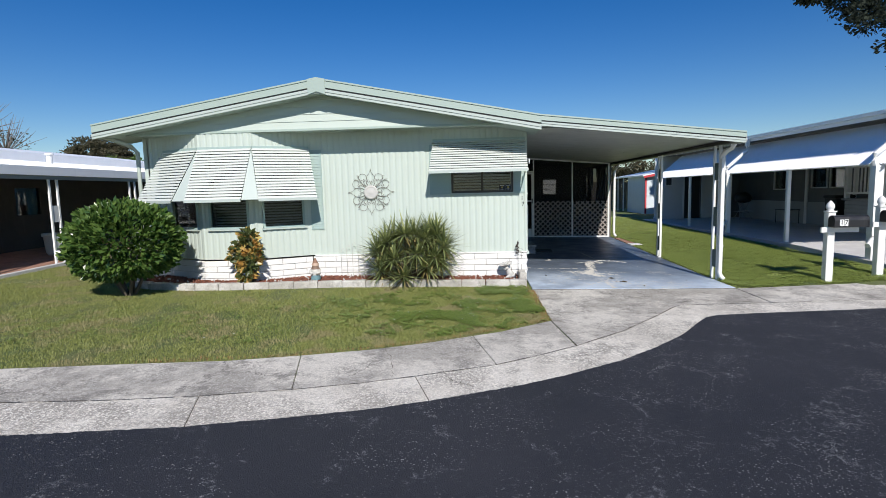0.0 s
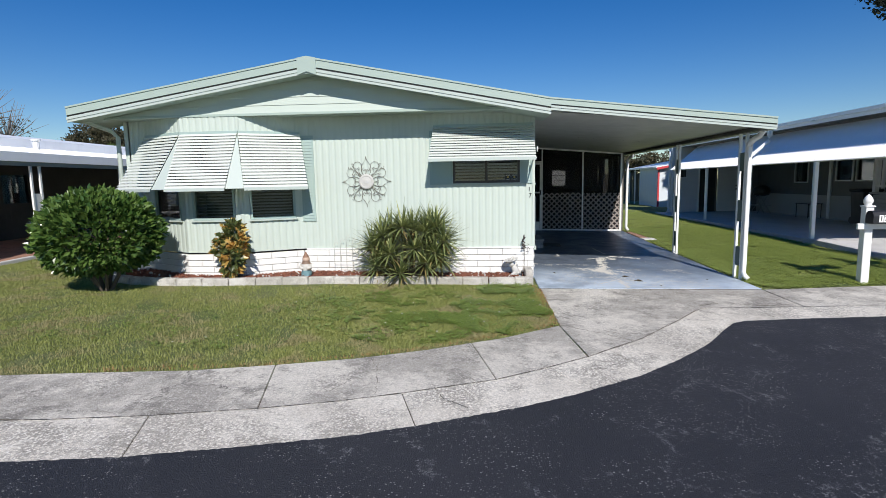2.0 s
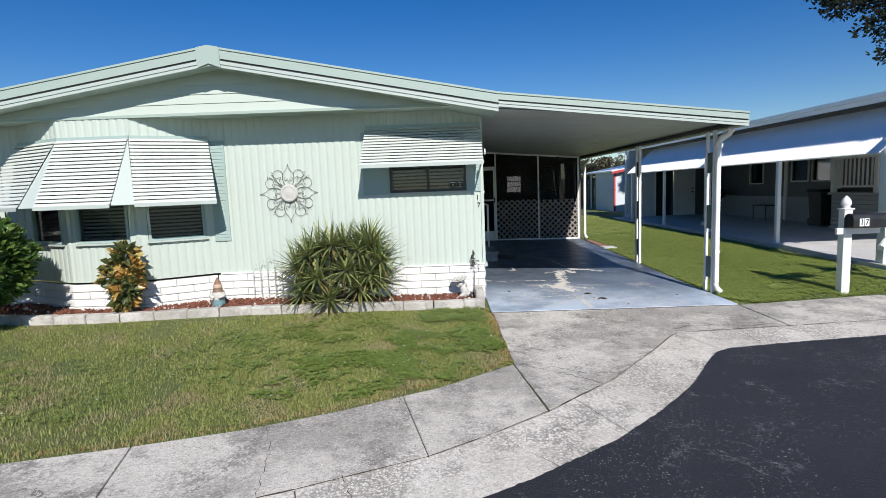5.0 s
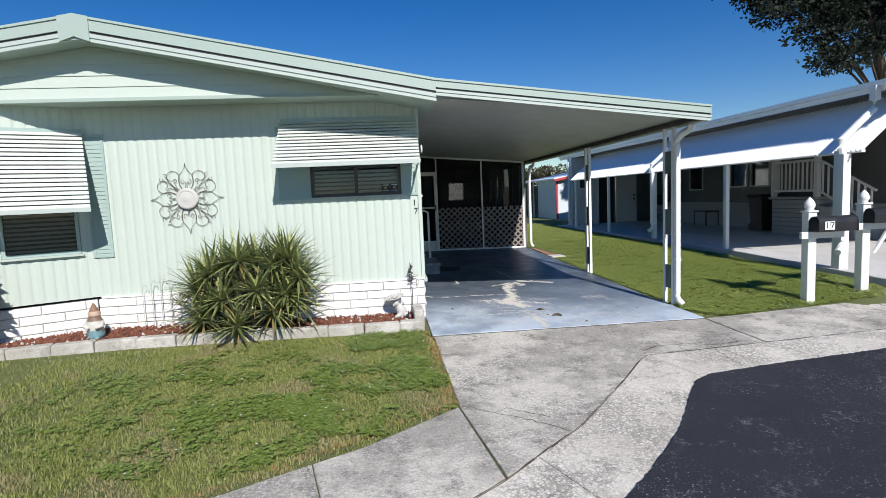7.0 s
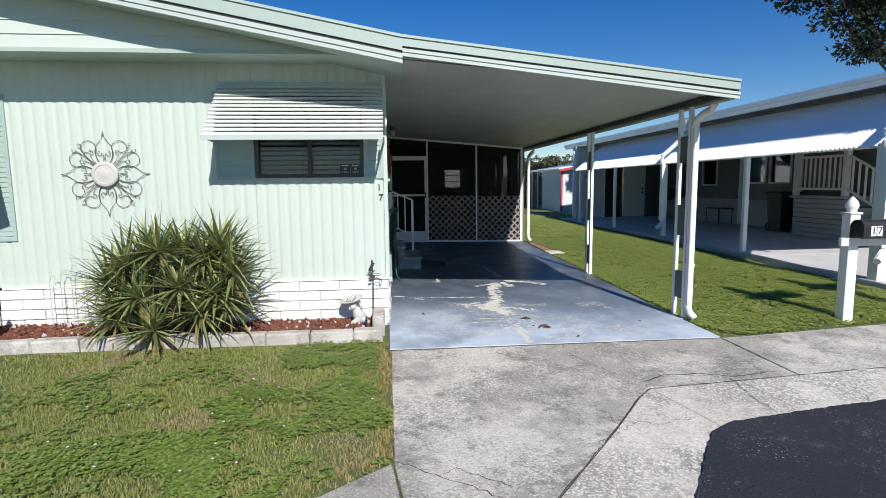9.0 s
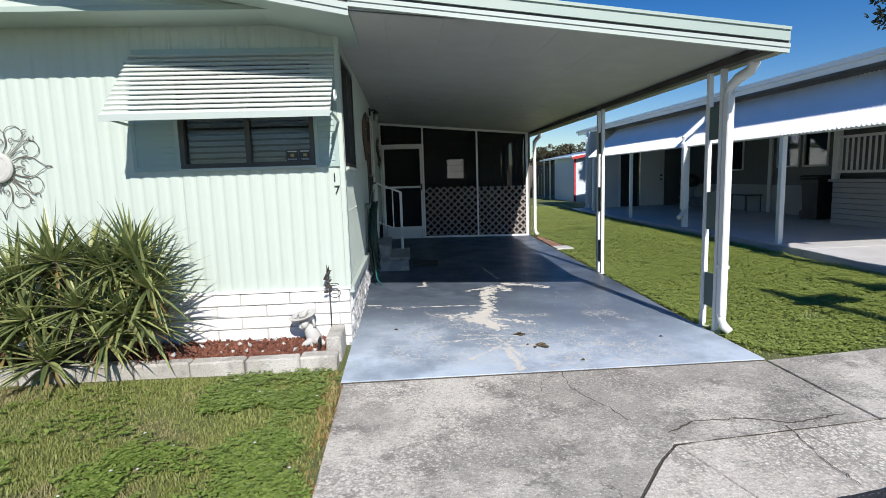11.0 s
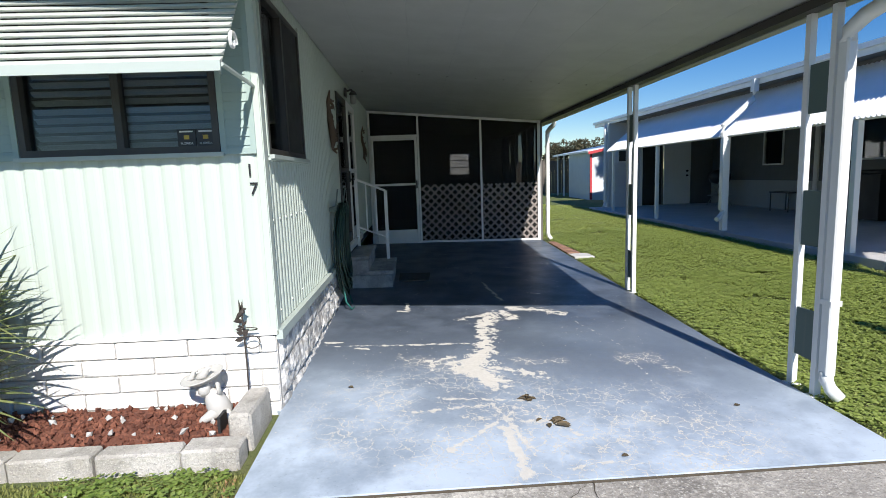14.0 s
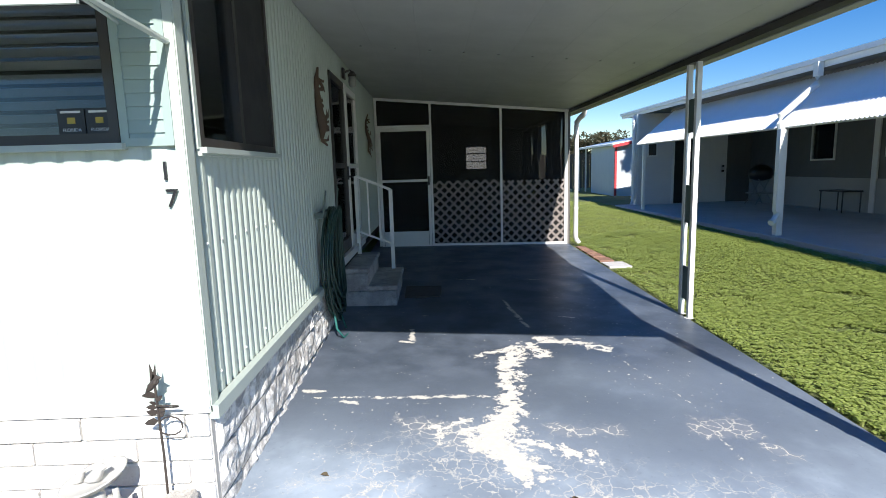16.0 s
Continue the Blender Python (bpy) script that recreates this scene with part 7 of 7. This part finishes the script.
# what stands in that carport
cab = thing("carport_cabinet", (-10.7, 9.2, 0.3), "low pale cabinet standing in the next carport", "cabinet")
bm = bmesh.new()
box(bm, (-11.1, 8.3, 0.36), (-10.2, 9.7, 1.05), bevel=0.02)
part("body", bm, GREYSIDING, cab)
bm = bmesh.new()
box(bm, (-11.12, 8.25, 1.055), (-10.15, 9.75, 1.09), bevel=0.008)
part("top", bm, WHITE, cab)
pot = thing("planter_pot", (-9.6, 12.2, 0.35), "pale round planter pot on the carport floor", "planter")
bm = bmesh.new()
lathe(bm, [(0.16, 0.0), (0.21, 0.08), (0.24, 0.45), (0.27, 0.46), (0.27, 0.52), (0.22, 0.52), (0.20, 0.46)], (-9.6, 12.2, G(-9.6, 12.2) + 0.05), 16)
part("pot", bm, STONEWHITE, pot, smooth=True)


# ---------------------------------------------------------------- trees
def clump_tree(name, label, trunk, crowns, leaf, mat, n_leaf, seed, limbs=True, bare=0):
    r = random.Random(seed)
    t = thing(name, trunk, label, "tree")
    bm = bmesh.new()
    top = Vector(crowns[0][:3])
    base = Vector(trunk)
    tube(bm, [base, base.lerp(top, 0.35) + Vector((0.2, 0.1, 0)), base.lerp(top, 0.75), top], [0.30, 0.24, 0.15, 0.06], 9)
    part("trunk", bm, BARK, t)
    for c in crowns:
        bm = bmesh.new()
        s = base.lerp(top, 0.45)
        e = Vector(c[:3])
        tube(bm, [s, s.lerp(e, 0.5) + Vector((0, 0, 0.3)), e], [0.05, 0.035, 0.015], 6)
        for k in range(bare):
            d = Vector((r.uniform(-1, 1), r.uniform(-1, 1), r.uniform(-0.2, 1.2))).normalized()
            a = e + d * c[3] * 0.2
            tube(bm, [a, a + d * c[3] * 0.6 + Vector((r.uniform(-0.2, 0.2), 0, 0.1)), a + d * c[3] * r.uniform(0.9, 1.3) + Vector((r.uniform(-.3, .3), r.uniform(-.3, .3), 0.2))], [0.03, 0.02, 0.006], 4)
        part("limb", bm, TWIG if bare else BARK, t)
        if n_leaf:
            vs, fs = [], []
            for k in range(16):
                d = Vector((r.gauss(0, 1), r.gauss(0, 1), r.gauss(0, 0.8))).normalized() * c[3] * r.uniform(0.45, 0.95)
                v2, f2 = leaf_shell(n_leaf, tuple(e + d), (c[3] * r.uniform(0.25, 0.42), c[3] * r.uniform(0.25, 0.42), c[3] * r.uniform(0.18, 0.3)), leaf, r, 0.2, None, 0.25)
                b = len(vs)
                vs += v2
                fs += [tuple(b + i for i in f) for f in f2]
            part("crown", raw("crown", vs, fs, mat), mat, t)
    return t


orr = random.Random(5)
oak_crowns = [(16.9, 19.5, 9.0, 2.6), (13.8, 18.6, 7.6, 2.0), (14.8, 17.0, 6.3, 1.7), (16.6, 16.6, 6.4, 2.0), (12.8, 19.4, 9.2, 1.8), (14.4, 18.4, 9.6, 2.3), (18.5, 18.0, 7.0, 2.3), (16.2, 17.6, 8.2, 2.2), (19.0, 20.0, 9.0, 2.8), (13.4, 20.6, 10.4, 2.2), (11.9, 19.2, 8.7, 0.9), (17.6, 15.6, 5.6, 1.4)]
clump_tree("oak_tree", "tall evergreen oak spreading above the homes, leaves darkened as in shade", (22, 22.5, 0.2), oak_crowns, 0.15, OAKLEAF_SHADED, 460, 5)
clump_tree("broad_tree", "far brownish-green tree behind the white roof", (-22, 31, 0), [(-22, 31, 4.4, 1.35), (-23.4, 31, 3.8, 1.25), (-20.7, 31, 4.1, 1.2), (-19.6, 31, 3.6, 1.1)], 0.16, FARLEAF, 220, 8)
clump_tree("bright_tree", "far yellow-green tree behind the white roof", (-20.0, 29.5, 0), [(-20.0, 29.5, 3.5, 0.9), (-18.9, 29.5, 3.3, 0.85)], 0.15, FARGREEN, 180, 9)
clump_tree("bare_tree", "far half-bare grey tree with thin twigs", (-28.5, 30, 0), [(-28.5, 30, 5.6, 1.9), (-30.5, 30, 4.8, 1.8), (-27, 30.5, 4.6, 1.6), (-32.5, 30, 4.4, 1.8)], 0.14, FARLEAF, 34, 12, bare=34)
clump_tree("round_tree", "far round green tree beyond the shed", (15.2, 50, 0.3), [(15.2, 50, 3.1, 1.5), (17.2, 51, 2.8, 1.5), (13.6, 50, 2.6, 1.2)], 0.22, FARLEAF, 120, 14)


# ---------------------------------------------------------------- grass
def grass_field(name, poly, density, seed, height=(0.025, 0.055), width=0.006, label="short mown grass blades of the lawn", mat=None, bare=0.6):
    r = random.Random(seed)
    xs, ys = [p[0] for p in poly], [p[1] for p in poly]
    area = (max(xs) - min(xs)) * (max(ys) - min(ys))
    vs, fs = [], []
    for k in range(int(area * density)):
        x, y = r.uniform(min(xs), max(xs)), r.uniform(min(ys), max(ys))
        if not inside(poly, x, y):
            continue
        patchy = noise.noise((x * 1.7, y * 1.7, 3.0))
        if patchy < -0.25 and r.random() < bare:
            continue
        h = r.uniform(*height) * (1 + 0.5 * patchy)
        a = r.uniform(0, 6.283)
        lean = r.uniform(0.2, 1.1) * h
        dx, dy = math.cos(a), math.sin(a)
        g = G(x, y)
        b = len(vs)
        w = width * r.uniform(0.6, 1.2)
        vs += [(x - dy * w, y + dx * w, g), (x + dy * w, y - dx * w, g), (x + dx * lean * 0.4 + dy * w * 0.7, y + dy * lean * 0.4 - dx * w * 0.7, g + h * 0.6),
               (x + dx * lean * 0.4 - dy * w * 0.7, y + dy * lean * 0.4 + dx * w * 0.7, g + h * 0.6), (x + dx * lean, y + dy * lean, g + h)]
        fs += [(b, b + 1, b + 2, b + 3), (b + 3, b + 2, b + 4)]
    tagged(new(name, raw(name, vs, fs, mat or GRASS)), label, "grass", kind="stuff")


front_lawn = [*BACK_EDGE[1:], (1.24, 8.66), (0.3, 8.63), (-0.8, 8.61), (-1.9, 8.57), (-2.8, 8.45), (-3.6, 8.32), (-4.4, 8.29), (-5.0, 8.36), (-5.45, 8.60), (-5.7, 8.95), (-5.7, 12.5), (-8.45, 12.5), (-8.45, 7.0)]
grass_field("grass", front_lawn, 4600, 41, (0.012, 0.032), 0.0036)
grass_field("grass", [(-1.6, 5.25), (-0.13, 5.7), (1.22, 6.6), (1.22, 8.64), (0.3, 8.62), (-1.6, 8.55)], 9500, 42, (0.010, 0.026), 0.0030, bare=0.0)
side_lawn = [(4.46, 8.55), (6.7, 8.72), (7.36, 8.78), (7.36, 24.5), (4.5, 24.5), (4.5, 15.9), (4.74, 14.0), (4.42, 13.9), (4.42, 9.0)]
grass_field("grass", side_lawn, 2400, 43, (0.012, 0.030), 0.005, mat=SIDEGRASS)


DEADGRASS = leaf_material("dead grass", (0.30, 0.16, 0.06), (0.36, 0.25, 0.11), 0.7, 0.15)
grass_field("dead_grass", [(1.15, 6.5), (1.27, 6.55), (1.27, 8.5), (1.12, 8.66), (1.19, 7.6)], 3500, 47, (0.01, 0.035), 0.006, "rust-brown dead grass along the drive edge", DEADGRASS)
grass_field("dead_grass", [(-3.0, 4.90), (-1.43, 5.17), (-0.13, 5.65), (1.22, 6.54), (1.15, 6.62), (-0.18, 5.74), (-1.46, 5.24), (-3.0, 4.97)], 1600, 48, (0.01, 0.03), 0.006, "rust-brown dead grass along the path edge", DEADGRASS)


def clover_field(patches, seed, mat=CLOVER, label="bright green clover patches in the lawn", cover=0.0, big=1.0):
    r = random.Random(seed)
    vs, fs = [], []
    fl_v, fl_f = [], []
    for cx, cy, rx, ry, n in patches:
        for k in range(n):
            a, s = r.uniform(0, 6.283), math.sqrt(r.random())
            x, y = cx + rx * s * math.cos(a), cy + ry * s * math.sin(a)
            if not inside(front_lawn, x, y) and not inside(side_lawn, x, y):
                continue
            if noise.noise((x * 2.6, y * 2.6, 7.0)) + 0.5 * noise.noise((x * 7, y * 7, 2.0)) < r.uniform(-0.25, 0.35) + 0.2 * s * s - cover:
                continue
            z = G(x, y) + r.uniform(0.015, 0.045)
            turn = r.uniform(0, 6.28)
            size = r.uniform(0.009, 0.017) * big
            for j in range(3):
                t = turn + j * 2.094
                c = Vector((x + math.cos(t) * size, y + math.sin(t) * size, z + r.uniform(-0.004, 0.004)))
                o = Vector((math.cos(t), math.sin(t), r.uniform(-0.3, 0.4))) * size
                q = Vector((-math.sin(t), math.cos(t), 0)) * size * 0.8
                b = len(vs)
                vs += [tuple(c - o), tuple(c + q), tuple(c + o), tuple(c - q)]
                fs.append((b, b + 1, b + 2, b + 3))
            if r.random() < 0.004 and x < 2:
                b = len(fl_v)
                for i in range(6):
                    fl_v.append((x + 0.009 * math.cos(i * 1.047), y + 0.009 * math.sin(i * 1.047), z + 0.012))
                fl_v.append((x, y, z + 0.018))
                fs_ = [(b + i, b + (i + 1) % 6, b + 6) for i in range(6)]
                fl_f.extend(fs_)
    tagged(new("clover", raw("clover", vs, fs, mat)), label, "clover", kind="stuff")
    if fl_v:
        tagged(new("clover_flowers", raw("clover_flowers", fl_v, fl_f, STONEWHITE)), "tiny white clover flowers in the lawn", "flowers", kind="stuff")


clover_field(((0.65, 7.0, 0.75, 0.85, 13000), (0.8, 8.25, 0.55, 0.5, 4000), (-0.4, 6.5, 0.9, 0.7, 8000), (-1.2, 7.3, 1.0, 0.8, 4500), (-2.4, 6.4, 1.2, 0.9, 1600), (-0.2, 8.0, 0.8, 0.5, 1200), (-4.2, 6.2, 1.4, 0.9, 1500)), 51, big=0.8)
clover_field(((5.7, 10.4, 1.8, 2.2, 44000), (5.8, 14.0, 1.9, 3.0, 42000), (5.9, 19.0, 1.8, 4.0, 14000)), 52, SIDEWEED, "low broad-leaved weeds carpeting the side lawn", 0.55, 0.82)
# curled dead leaves dropped on the carport floor
lr = random.Random(61)
LITTER = leaf_material("withered leaf", (0.07, 0.055, 0.032), (0.15, 0.11, 0.06), 0.7, 0.1)
for lx, ly, s, n_leaf in ((2.72, 9.30, 0.05, 7), (2.80, 8.98, 0.075, 13), (1.62, 9.55, 0.02, 1), (3.9, 9.1, 0.025, 1), (3.05, 8.62, 0.018, 1)):
    bm = bmesh.new()
    for k in range(n_leaf):
        a = lr.uniform(0, 6.28)
        c = Vector((lx + lr.gauss(0, s * 0.5) * (n_leaf > 1), ly + lr.gauss(0, s * 0.4) * (n_leaf > 1), G(lx, ly) + 0.027))
        d, e = Vector((math.cos(a), math.sin(a), 0)) * lr.uniform(0.025, 0.045) * (1.0 if n_leaf > 1 else 0.5), Vector((-math.sin(a), math.cos(a), 0)) * lr.uniform(0.010, 0.018)
        lift = Vector((0, 0, lr.uniform(0.004, 0.016)))
        v = [bm.verts.new(p) for p in (c - d, c - d * 0.3 + e + lift, c + d * 0.4 + e * 0.8 + lift, c + d + lift * 0.5, c + d * 0.4 - e * 0.8 + lift, c - d * 0.3 - e + lift, c + Vector((0, 0, 0.002)))]
        for i in range(6):
            bm.faces.new((v[i], v[(i + 1) % 6], v[6]))
    single("dead_leaf", bm, LITTER, "curled withered leaves lying on the carport floor", "leaf", "fallen leaves")

# the next row's home, seen through the far window
rear = thing("rear_home", (3, 27, 0.5), "white-sided home standing behind the screened room", "house")
bm = bmesh.new()
box(bm, (0.0, 27.0, 0.3), (5.6, 27.1, 2.6))
part("wall", bm, WHITE, rear)
bm = bmesh.new()
prism(bm, [(-0.3, 26.7, 2.55), (5.9, 26.7, 2.55), (5.9, 29, 3.1), (-0.3, 29, 3.1)], (0, 0, 0.08))
part("roof", bm, NEIGHWHITE, rear)
